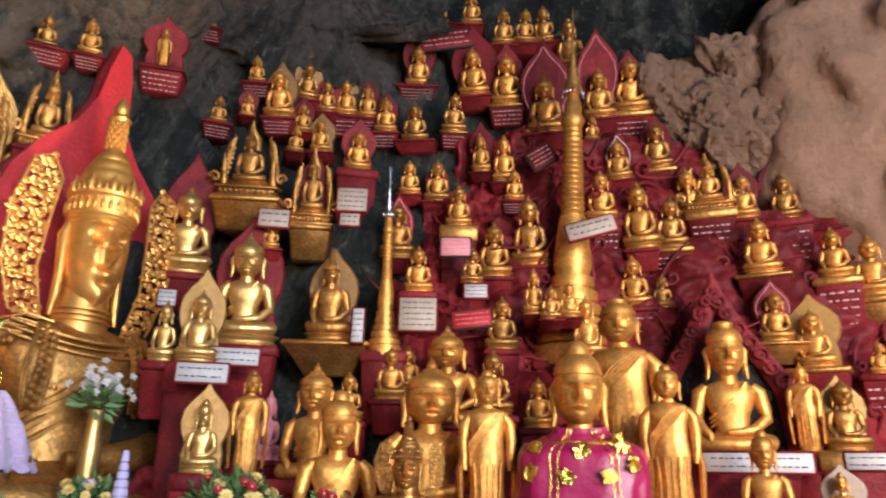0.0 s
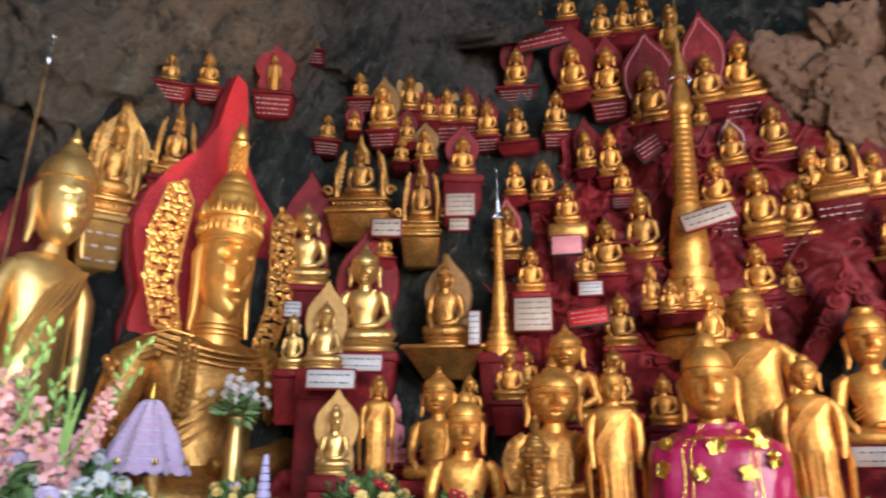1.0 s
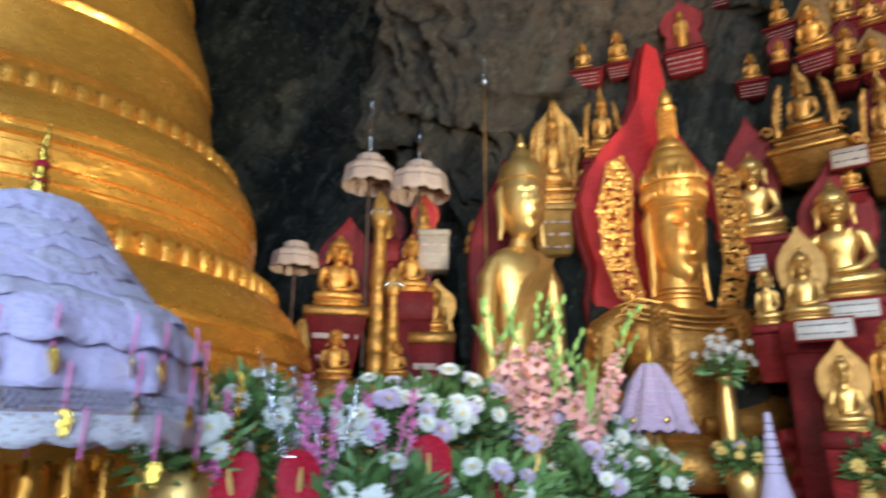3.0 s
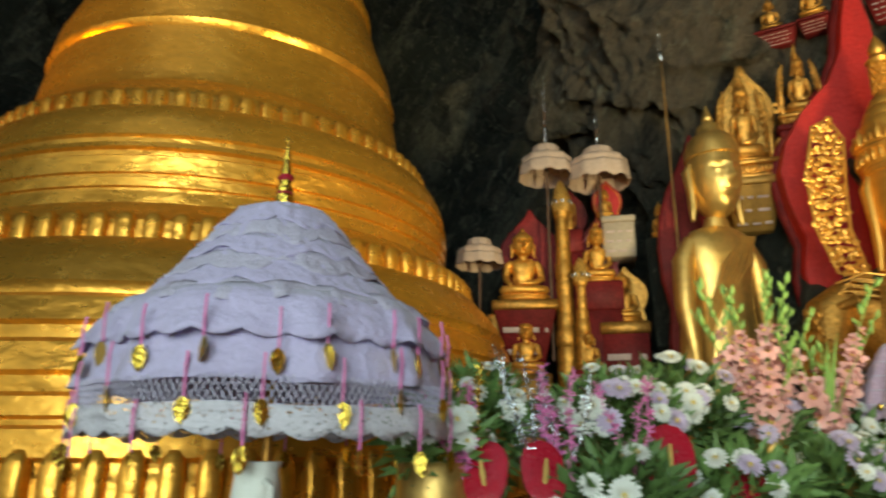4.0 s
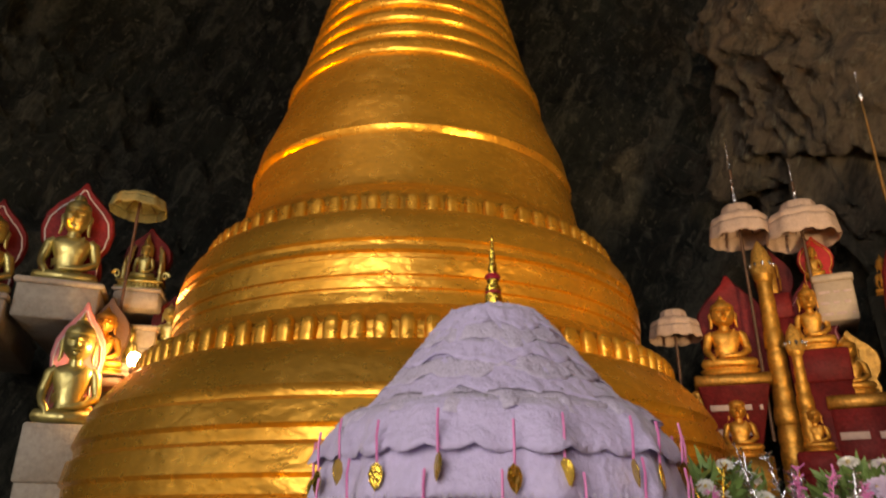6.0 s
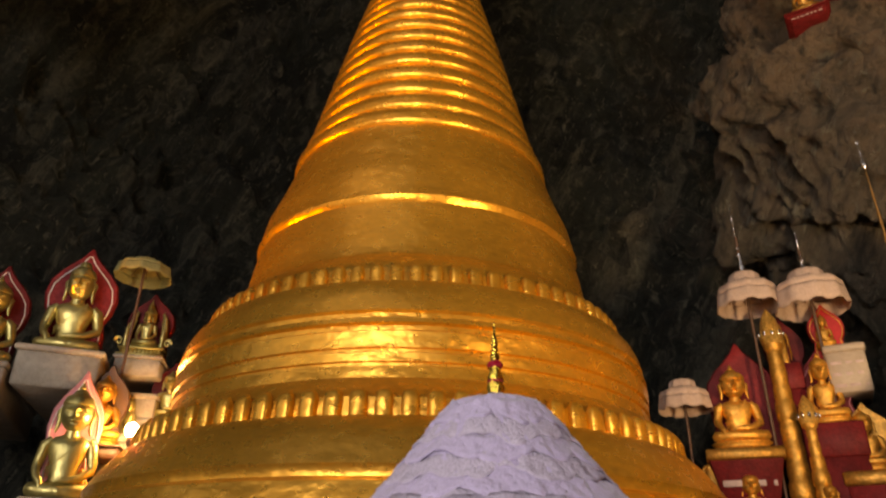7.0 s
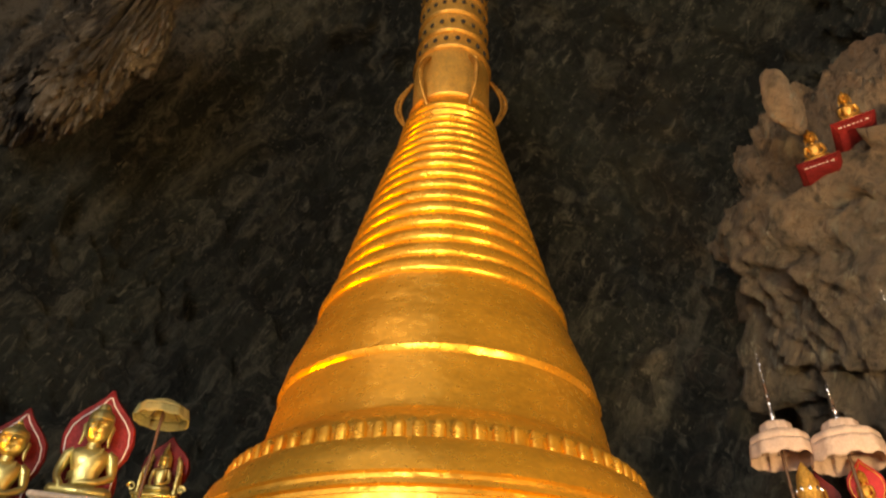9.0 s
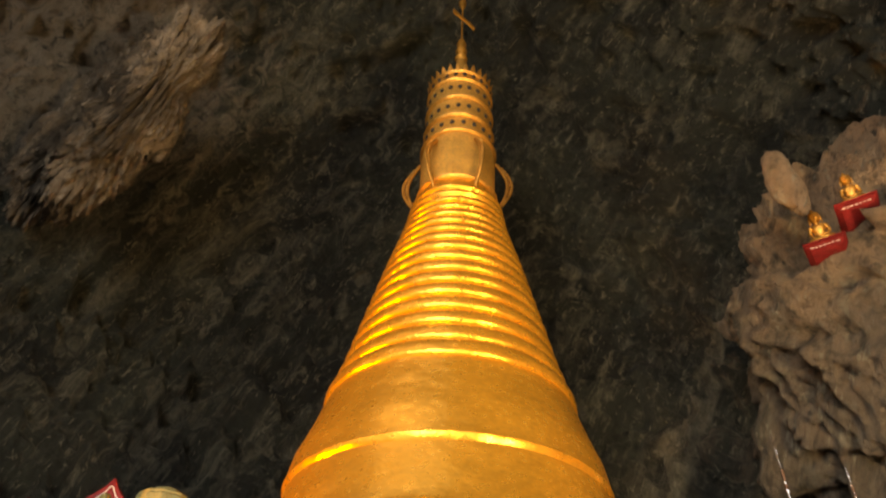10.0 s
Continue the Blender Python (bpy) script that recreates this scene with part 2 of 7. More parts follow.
        rows = [[(x, y, z) for x, z in small], [(x, y + depth * 0.3, z) for x, z in outline], [(x, y + depth, z) for x, z in outline]]
        return self.grid(rows, slot=slot, matrix=matrix)

    def data(self, name, materials, smooth=True, angle=50):
        me = bpy.data.meshes.new(name)
        me.from_pydata(self.v, [], self.f)
        for m in materials if isinstance(materials, (list, tuple)) else [materials]:
            me.materials.append(m)
        me.polygons.foreach_set("material_index", self.m)
        bm = bmesh.new()
        bm.from_mesh(me)
        bmesh.ops.recalc_face_normals(bm, faces=bm.faces)
        if smooth:
            for f in bm.faces:
                f.smooth = True
            for e in bm.edges:
                if len(e.link_faces) == 2 and e.calc_face_angle(0) > radians(angle):
                    e.smooth = False
        bm.to_mesh(me)
        bm.free()
        return me


def part(name, mesh, material, parent=None, label="", at=None, smooth=True, angle=50):
    ob = new(name, mesh if isinstance(mesh, bpy.types.Mesh) else mesh.data(name, material, smooth, angle))
    if parent:
        ob.parent = parent
    if at is not None:
        ob.matrix_local = at
    return tagged(ob, label)


def fbm(p, octaves=4):
    return noise.fractal(Vector(p), 1.0, 2.0, octaves)


# ---- the cave: floor, leaning wall, vault ----
MOUTH = [(6.3, -3.6), (6.5, 0.5), (5.9, 3.6), (4.2, 5.4), (2.0, 5.3), (-1.0, 5.25), (-2.4, 4.6), (-3.9, 4.3), (-5.6, 4.4), (-7.3, 3.0), (-8.4, 0.6), (-8.2, -2.2), (-6.8, -4.8), (-4.4, -6.6)]


def spline(points, n):
    out = []
    P = [Vector(p) for p in points]
    P = [2 * P[0] - P[1]] + P + [2 * P[-1] - P[-2]]
    for i in range(n):
        s = i / (n - 1) * (len(P) - 3)
        k = min(int(s), len(P) - 4)
        t = s - k
        a, b, c, d = P[k:k + 4]
        out.append(0.5 * (2 * b + (c - a) * t + (2 * a - 5 * b + 4 * c - d) * t * t + (3 * b - a - 3 * c + d) * t ** 3))
    return out


BULGES = [((-3.95, 5.5, 6.0), 1.1, 1.15), ((-3.2, 5.8, 6.6), 0.9, 1.0), ((-8.2, -4.4, 10.0), 1.6, 1.1), ((-6.6, 4.6, 8.6), 1.3, 0.5), ((-1.4, 6.8, 6.4), 1.0, 0.5)]


def crag(p):
    """Craggy relief of the rock, in metres: swells, ridges along the beds, and rough breaks."""
    bed = Vector((0.16, 0.41, 0.90)) if p[1] < 1.5 else Vector((-0.55, -0.30, 0.78))
    v = Vector(p)
    v = v - bed * (v.dot(bed) * 0.72)
    clamp = lambda value: min(1.0, max(0.0, value))
    # calmer behind the statues
    calm = max(clamp((p[0] + 3.0) / 0.5), clamp((p[0] + 5.0) / 0.6) * clamp((5.4 - p[2]) / 0.8)) * clamp((p[1] - 2.3) / 0.5)
    rough = 1 - 0.72 * calm
    folds = 1 - abs(fbm(v * 1.5 + Vector((4, 9, 2)), 5))
    breaks = abs(fbm(v * 3.4 + Vector((1, 6, 3)), 4))
    return rough * (0.55 * (folds - 0.72) + 0.22 * (0.35 - breaks)) + swell(p)


def swell(p):
    """The slower forms of the rock."""
    a = 0.55 * noise.hetero_terrain(Vector(p) * 0.45, 0.9, 2.1, 5, 0.6)
    r = abs(fbm(Vector(p) * 0.8 + Vector((7, 3, 1)), 4))
    s = Vector((p[0] * 1.5, p[1] * 1.5, p[2] * 0.5 + p[0] * 0.3))
    ridge = 1 - abs(fbm(s * 1.3 + Vector((2, 5, 8)), 4))
    strata = 1 - abs(fbm(Vector(((p[0] - p[1]) * 0.9 + p[2] * 0.9, (p[0] + p[1]) * 0.35, p[2] * 0.35)) * 1.2, 4))
    bulge = sum(h * math.exp(-((Vector(p) - Vector(c)).length / r) ** 2) for c, r, h in BULGES)
    return bulge + 0.30 * (strata - 0.75) + 0.18 * a - 0.34 * (0.5 - r) + 0.26 * (ridge - 0.75) + 0.11 * (0.4 - abs(fbm(Vector((p[0] * 3.2, p[1] * 3.2, p[2] * 1.1 + p[0])), 4))) + 0.10 * fbm(Vector(p) * 3.1, 4) + 0.035 * fbm(Vector(p) * 9, 2)


def cave():
    n, rows_low, rows_high = 420, [], []
    line = spline(MOUTH, n)
    centre = Vector((-1.2, -0.6))
    normals = []
    for i in range(n):
        d = line[min(i + 1, n - 1)] - line[max(i - 1, 0)]
        normals.append(Vector((d.y, -d.x)).normalized() * (1 if Vector((d.y, -d.x)).dot(line[i] - centre) > 0 else -1))
    for k in range(90):
        z = -0.2 + 7.4 * k / 89
        row = []
        for i in range(n):
            p = line[i] + normals[i] * (0.33 * (z - 2))
            q = Vector((p.x, p.y, z))
            d = crag(q)
            row.append((q.x - normals[i].x * d, q.y - normals[i].y * d, z))
        rows_low.append(row)
    for k in range(130):
        a = k / 129
        row = []
        for i in range(n):
            p = line[i] + normals[i] * (0.33 * 5.2 + 0.5 * math.sin(math.pi * min(1, a * 2)) * (1 - a))
            w = 1 - math.cos(a * math.pi / 2)
            q = Vector((p.x + (centre.x - p.x) * w, p.y + (centre.y - p.y) * w, 7.2 + 6.6 * math.sin(a * math.pi / 2)))
            d = crag(q) * (1.3 + 1.2 * a)
            s = 1 - a
            row.append((q.x - normals[i].x * d * s, q.y - normals[i].y * d * s, q.z - d * a))
        rows_high.append(row)
    rows_high[0] = rows_low[-1]
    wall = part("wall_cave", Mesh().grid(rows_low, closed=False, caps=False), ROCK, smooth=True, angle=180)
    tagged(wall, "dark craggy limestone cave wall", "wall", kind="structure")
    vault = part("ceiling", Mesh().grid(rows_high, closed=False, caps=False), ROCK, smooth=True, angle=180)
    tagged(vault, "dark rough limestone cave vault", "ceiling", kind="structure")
    # brow of rock over the mouth
    brow = []
    for k in range(12):
        a = k / 11
        brow.append([Vector(rows_low[-1][0]).lerp(Vector(rows_low[-1][-1]), j / 39) + Vector((0, -3.0 * math.sin(math.pi * j / 39), 0.0)) + Vector((0.2 * fbm((j * 0.3, a * 3, 0)), 0, 6.4 * a * (1 - 0.0 * a) + 0.3 * fbm((j * 0.2, a, 4)))) for j in range(40)])
    lintel = part("wall_mouth", Mesh().grid(brow, closed=False, caps=False), ROCK, angle=180)
    tagged(lintel, "dark rock brow above the cave mouth", "wall", kind="structure")
    floor = part("floor", Mesh().add([(-300, -300, 0), (300, -300, 0), (300, 300, 0), (-300, 300, 0)], [[0, 1, 2, 3]]), EARTH)
    tagged(floor, "worn stone cave floor", "floor", kind="structure")


cave()


def boulder(name, at, radii, material, label, amount=0.25, scale=1.2, seed=0, n=96, k=64, pits=0.0, turn=(0, 0, 0), flutes=0.0):
    """A rough lump of rock."""
    m = Mesh()
    rows = []
    for i in range(k + 1):
        row = []
        for j in range(n):
            th, ph = math.pi * (i + 0.01) / (k + 0.02), 2 * math.pi * j / n
            d = Vector((math.sin(th) * math.cos(ph), math.sin(th) * math.sin(ph), -math.cos(th)))
            q = Vector(at) + Vector((d.x * radii[0], d.y * radii[1], d.z * radii[2])) + Vector((seed, 0, 0))
            g = 1 + amount * (2.2 * crag(q * scale) + 0.35 * fbm(q * 1.1, 4)) / max(radii) * 1.3
            g -= pits * (max(0, fbm(q * 7, 3) - 0.05) + 0.5 * max(0, fbm(q * 17, 2) - 0.1))
            g += flutes * (1 - abs(fbm((d.x * 0.8, d.y * 7, d.z * 7 + seed), 4)) - 0.75)
            row.append((radii[0] * d.x * g, radii[1] * d.y * g, radii[2] * d.z * g))
        rows.append(row)
    m.grid(rows)
    ob = part(name, m, material, angle=180)
    ob.matrix_world = pose(*at, *turn)
    return tagged(ob, label, "rock")


# ---- the great stupa ----
AX, AY = -5.338, 0.898


def petals(z, r, h, count, width, parent, lean=0.0):
    """A ring of upright lotus petals, each a bulging piece of its own with a rounded tip."""
    rnd = random.Random(count)
    shapes = []
    for k in range(4):
        m, rows = Mesh(), []
        for t in (0, 0.3, 0.55, 0.75, 0.88, 0.96, 1.0):
            top = max(0, (t - 0.5) / 0.5)
            half = width / 2 * max(0.25, 1 - top ** 3.2) ** 0.5
            out = width * 0.55 * max(0.2, 1 - 0.75 * top ** 4)
            rows.append([(half * math.copysign(abs(math.cos(math.pi * j / 8)) ** 0.75, math.cos(math.pi * j / 8)) * (1 + 0.04 * rnd.uniform(-1, 1)), -out * math.sin(math.pi * j / 8) ** 0.45, h * t) for j in range(9)])
        m.grid(rows + [[(x * 0.3, 0.01, h * 1.0) for x, y, zz in rows[-1]]], closed=False, caps=False)
        shapes.append(m.data("petal", STUPA_GOLD, angle=70))
    for i in range(count):
        a = 2 * math.pi * i / count
        ob = new("petal", shapes[rnd.randrange(4)])
        ob.parent = parent
        ob.matrix_local = pose(0, 0, 0, 0, 0, math.degrees(a)) @ pose(0, -r, z, -lean, 0, rnd.uniform(-7, 7))


def stupa():
    root = tagged(new("stupa"), "tall gilded bell-shaped stupa with ringed spire and openwork crown", "stupa")
    root.location = (AX, AY, 0)
    body = [(2.62, 0), (2.62, 0.35), (2.55, 0.42), (2.55, 0.8), (2.45, 0.9), (2.42, 1.18), (2.2, 1.22), (2.2, 1.3), (2.1, 1.34), (2.1, 1.42),
            (2.085, 1.44), (2.085, 1.48), (2.11, 1.5), (2.10, 1.6), (2.075, 1.615), (2.075, 1.635), (2.098, 1.65), (2.09, 1.72), (2.06, 1.74), (2.06, 1.80), (2.08, 1.82), (2.06, 1.93), (2.03, 1.95), (2.03, 2.0), (2.05, 2.02), (2.02, 2.12), (1.985, 2.14), (1.985, 2.17), (2.0, 2.19), (1.955, 2.27), (1.895, 2.35), (1.84, 2.41), (1.81, 2.43), (1.755, 2.434), (1.745, 2.53), (1.715, 2.56),
            (1.675, 2.60), (1.635, 2.64), (1.625, 2.655), (1.612, 2.66), (1.605, 2.72), (1.592, 2.726), (1.592, 2.74), (1.606, 2.746), (1.606, 2.79), (1.595, 2.796), (1.595, 2.81), (1.610, 2.816), (1.612, 2.90), (1.588, 2.914), (1.588, 2.938), (1.610, 2.95), (1.604, 2.975), (1.580, 2.987), (1.580, 3.010), (1.596, 3.024), (1.578, 3.10), (1.545, 3.17), (1.50, 3.222), (1.49, 3.234), (1.435, 3.237), (1.425, 3.33), (1.41, 3.36),
            (1.365, 3.42), (1.32, 3.46), (1.285, 3.485), (1.262, 3.52), (1.245, 3.64), (1.226, 3.76), (1.204, 3.86), (1.198, 3.90), (1.212, 3.922), (1.218, 3.945), (1.206, 3.972), (1.196, 4.05), (1.175, 4.15), (1.132, 4.26), (1.092, 4.37), (1.044, 4.52), (1.01, 4.62), (0.995, 4.68)]
    part("bell", Mesh().lathe(body, n=128, wave=lambda a, z: 1 + 0.0035 * fbm((2 * math.cos(a), 2 * math.sin(a), z * 2.2), 3)), STUPA_GOLD, root, angle=38)
    m = Mesh()
    prof = [(0.99, 4.62)]
    table = [(4.6, 1.025), (4.9, 0.925), (5.4, 0.815), (6.07, 0.664), (6.65, 0.520), (7.12, 0.448)]
    z = 4.645
    for i in range(17):
        h = 0.182 - 0.005 * i
        k = max(q for q in range(5) if table[q][0] <= z)
        (za, ra), (zb, rb) = table[k], table[k + 1]
        r = ra + (rb - ra) * (z - za) / (zb - za)
        prof += [(r - 0.020, z - 0.002), (r + 0.006, z + 0.05 * h), (r + 0.013, z + 0.22 * h), (r + 0.008, z + 0.45 * h), (r - 0.012, z + 0.70 * h), (r - 0.040, z + 0.90 * h)]
        z += h
    prof += [(0.43, 7.08), (0.40, 7.2), (0.30, 7.3)]
    m.lathe(prof, n=72)
    part("spire", m, STUPA_GOLD, root, angle=60)
    petals(3.236, 1.430, 0.124, 82, 0.076, root, 3)
    petals(2.432, 1.750, 0.138, 92, 0.084, root, 3)
    petals(1.30, 2.10, 0.23, 98, 0.100, root, 2)
    # openwork crown: three drums with dark beads as painted hole shade, curled brackets, finial with vane and bud
    crown = part("crown", Mesh().lathe([(0.36, 7.15), (0.40, 7.25), (0.41, 7.8), (0.385, 8.05), (0.37, 8.3), (0.375, 8.9), (0.36, 9.1), (0.26, 9.3), (0.13, 9.45), (0.07, 9.7), (0.05, 10.0), (0.02, 10.2)], n=40), FILIGREE, root, "pierced gold filigree crown")
    for z, r in ((7.2, 0.425), (7.95, 0.42), (8.25, 0.40), (8.6, 0.395), (8.95, 0.39), (9.12, 0.385)):
        part("crown_band", Mesh().lathe([(r - 0.03, -0.03), (r, -0.02), (r + 0.012, 0), (r, 0.02), (r - 0.03, 0.03)], n=40), GOLD_OLD, crown, at=pose(0, 0, z))
    # solid dark beads stand in for the shade inside the crown's holes
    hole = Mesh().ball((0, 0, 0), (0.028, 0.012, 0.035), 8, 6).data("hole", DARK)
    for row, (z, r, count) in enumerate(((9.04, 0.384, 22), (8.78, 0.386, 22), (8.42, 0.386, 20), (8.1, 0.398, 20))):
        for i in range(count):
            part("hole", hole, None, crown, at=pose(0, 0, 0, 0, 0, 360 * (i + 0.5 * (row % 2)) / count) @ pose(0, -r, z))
    leaf = Mesh().plate([(-0.022, 0), (-0.03, 0.05), (0, 0.13), (0.03, 0.05), (0.022, 0)], 0.012, bevel=0.2).data("crown_leaf", GOLD_OLD)
    for i in range(26):
        part("crown_leaf", leaf, None, crown, at=pose(0, 0, 0, 0, 0, 360 * i / 26) @ pose(0, -0.375, 9.13, 18))
    for i in range(16):
        part("crown_leaf", leaf, None, crown, at=pose(0, 0, 0, 0, 0, 360 * i / 16) @ pose(0, -0.23, 9.34, 14))
    for i in range(6):
        pts = [(0.42 + 0.12 * math.sin(math.pi * (j / 14)), 0, 7.08 + 0.74 * j / 14) for j in range(15)]
        br = part("bracket", Mesh().tube(pts, 0.02, 8).tube([(x + 0.05 * math.sin(math.pi * j / 14), 0, z) for j, (x, y, z) in enumerate(pts)], 0.014, 8), GOLD_OLD, root, "curled openwork bracket", at=pose(0, 0, 0, 0, 0, 70 + 60 * i))
        for j in range(1, 14):
            br_m = Mesh().tube([pts[j], (pts[j][0] + 0.05 * math.sin(math.pi * j / 14), 0, pts[j][2] + 0.05)], 0.009, 6)
            part("strut", br_m, GOLD_OLD, br)
    part("finial", Mesh().lathe([(0.05, 9.9), (0.085, 9.96), (0.04, 10.05), (0.08, 10.13), (0.05, 10.22), (0.07, 10.3), (0.03, 10.42), (0.012, 10.5), (0.012, 11.25), (0.02, 11.27), (0.05, 11.36), (0.055, 11.45), (0.02, 11.56), (0.005, 11.62)], n=16), GOLD, root)
    vane = [(-0.02, -0.03), (0.16, 0.0), (0.17, 0.09), (0.02, 0.03), (-0.12, 0.02), (-0.21, -0.04), (-0.2, -0.1), (-0.08, -0.04)]
    part("vane", Mesh().plate(vane, 0.025), GOLD, root, "gold wind vane", at=pose(0, 0, 10.98, 0, 0, -70))
    return root


# near-black for the painted hole shade, and for dark sign board frames
DARK = mat("hole_shade_and_dark_frame", (0.03, 0.022, 0.015), 0.9)
stupa()


# ---- statues: one plain mesh each ----
def flame(w, h, waist=0.8, tip=0.0):
    """The outline of a flame-shaped backplate, from its left foot round to its right."""
    right = [(0.5 * waist, 0), (0.52 * waist, 0.2), (0.46 * waist, 0.32), (0.46, 0.42), (0.5, 0.55), (0.46, 0.68), (0.34, 0.78), (0.2, 0.86), (0.09, 0.93), (0.02, 1.0)]
    pts = [(-a, b) for a, b in right] + [(a, b) for a, b in right[::-1]]
    return [(a * w + tip * w * b ** 3, b * h) for a, b in pts]


def openwork(m, outline, size, seed, rim=True):
    """Carved openwork: curls packed into an outline in x and z."""
    rnd = random.Random(seed)
    xs, zs = [p[0] for p in outline], [p[1] for p in outline]

    def inside(x, z):
        hit = False
        for i in range(len(outline)):
            (x0, z0), (x1, z1) = outline[i - 1], outline[i]
            if (z0 > z) != (z1 > z) and x < x0 + (z - z0) * (x1 - x0) / (z1 - z0):
                hit = not hit
        return hit

    z = min(zs)
    while z < max(zs):
        x = min(xs) + (size * 0.5 if int(z / size) % 2 else 0)
        while x < max(xs):
            px, pz = x + rnd.uniform(-0.25, 0.25) * size, z + rnd.uniform(-0.25, 0.25) * size
            if inside(px, pz):
                r = size * rnd.uniform(0.38, 0.6)
                a0 = rnd.uniform(0, 6.28)
                pts = [(px + r * (1 - 0.09 * i) * math.cos(a0 + i * 0.75), rnd.uniform(-0.1, 0.1) * size, pz + r * (1 - 0.09 * i) * math.sin(a0 + i * 0.75)) for i in range(9)]
                m.tube(pts, size * 0.25, 5)
            x += size
        z += size * 0.9
    if rim:
        m.tube([(a, 0, b) for a, b in outline] + [(outline[0][0], 0, outline[0][1])], size * 0.22, 6)


def face_head(m, at, w, d, h, matrix=None, n=64, k=52, slot=0, relief=1.0):
    """A plain, calm head: an egg with brow, nose, lids and lips in low relief. It faces -y."""
    g = lambda x, s: math.exp(-(x / s) ** 2)
    rows = []
    for i in range(k + 1):
        zr = -math.cos(math.pi * i / k)
        r0 = max(0.03, (1 - abs(zr) ** 2.6) ** 0.5)
        jaw = 1 - 0.24 * max(0, -zr) ** 1.6
        row = []
        for j in range(n):
            a = 2 * math.pi * j / n
            x, y = math.sin(a), -math.cos(a)
            f = math.atan2(x, -y)
            s = 1.0
            if abs(f) < 1.5:
                s += 0.30 * g(f, 0.13) * g(zr + 0.19, 0.10) + 0.17 * g(f, 0.09) * g(zr - 0.04, 0.18)
                s += 0.15 * g(f, 0.25) * g(zr + 0.47, 0.055) - 0.09 * g(f, 0.3) * g(zr + 0.39, 0.03) - 0.08 * g(f, 0.25) * g(zr + 0.57, 0.04) - 0.05 * g(f, 0.22) * g(zr + 0.47, 0.012)
                s += 0.12 * g(f, 0.3) * g(zr + 0.78, 0.12)
                for e in (-0.44, 0.44):
                    s -= 0.13 * g(f - e, 0.22) * g(zr - 0.07, 0.09)
                    s += 0.11 * g(f - e, 0.19) * g(zr + 0.02, 0.055) - 0.09 * g(f - e, 0.2) * g(zr + 0.075, 0.02)
                    s += 0.085 * g(f - e * 0.95, 0.27) * g(zr - 0.20 + 0.25 * (f - e) ** 2, 0.04)
                    s += 0.05 * g(f - e * 1.1, 0.2) * g(zr + 0.25, 0.14)
            s = 1 + (s - 1) * relief
            row.append((at[0] + w * x * r0 * jaw * (0.5 + 0.5 * s), at[1] + d * y * r0 * jaw * s, at[2] + h * zr))
        rows.append(row)
    m.grid(rows, slot=slot, matrix=matrix)
    for e in (-1, 1):
        m.tube([(at[0] + e * w * 0.94, at[1] + 0.12 * d, at[2] + 0.30 * h), (at[0] + e * w * 1.06, at[1] + 0.16 * d, at[2] + 0.10 * h), (at[0] + e * w * 1.0, at[1] + 0.10 * d, at[2] - 0.40 * h), (at[0] + e * w * 1.02, at[1] + 0.06 * d, at[2] - 0.75 * h), (at[0] + e * w * 1.10, at[1] + 0.02 * d, at[2] - 1.05 * h)],
               [0.10 * w, 0.19 * w, 0.15 * w, 0.14 * w, 0.07 * w], 10, matrix=matrix, flat=1.3, slot=slot)


def hair(m, at, w, d, h, kind, k=1.0):
    top = at[2]
    if kind == "crown":
        prof = [(1.04, 0.34), (1.12, 0.42), (1.06, 0.48), (1.12, 0.56), (1.06, 0.62), (1.10, 0.68), (1.0, 0.76), (0.98, 0.95), (0.80, 1.12), (0.62, 1.3), (0.44, 1.5), (0.40, 1.58), (0.46, 1.66), (0.34, 1.78), (0.40, 1.88), (0.30, 2.0), (0.36, 2.12), (0.27, 2.25), (0.34, 2.4), (0.22, 2.62), (0.12, 2.8), (0.02, 3.0)]
        m.lathe([(r * w, (0.3 + (z - 0.3) * k) * h) for r, z in prof], at, 36, sy=d / w)
        for tier, (r, z, size, count) in enumerate(((1.10, 0.70, 0.09, 25), (1.0, 0.92, 0.06, 21))):
            for i in range(count):
                a = math.pi * (0.02 + 0.96 * (i + 0.5 * (tier % 2)) / (count - 1)) + math.pi
                m.ball((at[0] + r * w * math.cos(a), at[1] + r * d * math.sin(a), top + (0.3 + (z - 0.3) * k) * h), (0.085 * w, 0.06 * w, size * h * (0.8 + 0.5 * (i % 2))), 8, 6)
    else:
        rows = [(0.94 * w, 0.42 * h), (1.02 * w, 0.45 * h), (1.01 * w, 0.55 * h), (0.97 * w, 0.70 * h), (0.86 * w, 0.87 * h), (0.68 * w, 0.99 * h), (0.52 * w, 1.05 * h)]
        if kind == "round":
            rows += [(0.50 * w, 1.18 * h), (0.44 * w, 1.33 * h), (0.28 * w, 1.45 * h), (0.05 * w, 1.5 * h)]
        elif kind == "flat":
            rows += [(0.58 * w, 1.16 * h), (0.56 * w, 1.26 * h), (0.42 * w, 1.33 * h), (0.05 * w, 1.36 * h)]
        else:
            rows += [(0.46 * w, 1.15 * h), (0.40 * w, 1.26 * h), (0.25 * w, 1.34 * h), (0.2 * w, 1.38 * h), (0.23 * w, 1.45 * h), (0.14 * w, 1.58 * h), (0.03 * w, 1.78 * h)]
        m.lathe(rows, (at[0], at[1] + 0.02 * d, at[2]), 32, sy=d / w * 1.02)


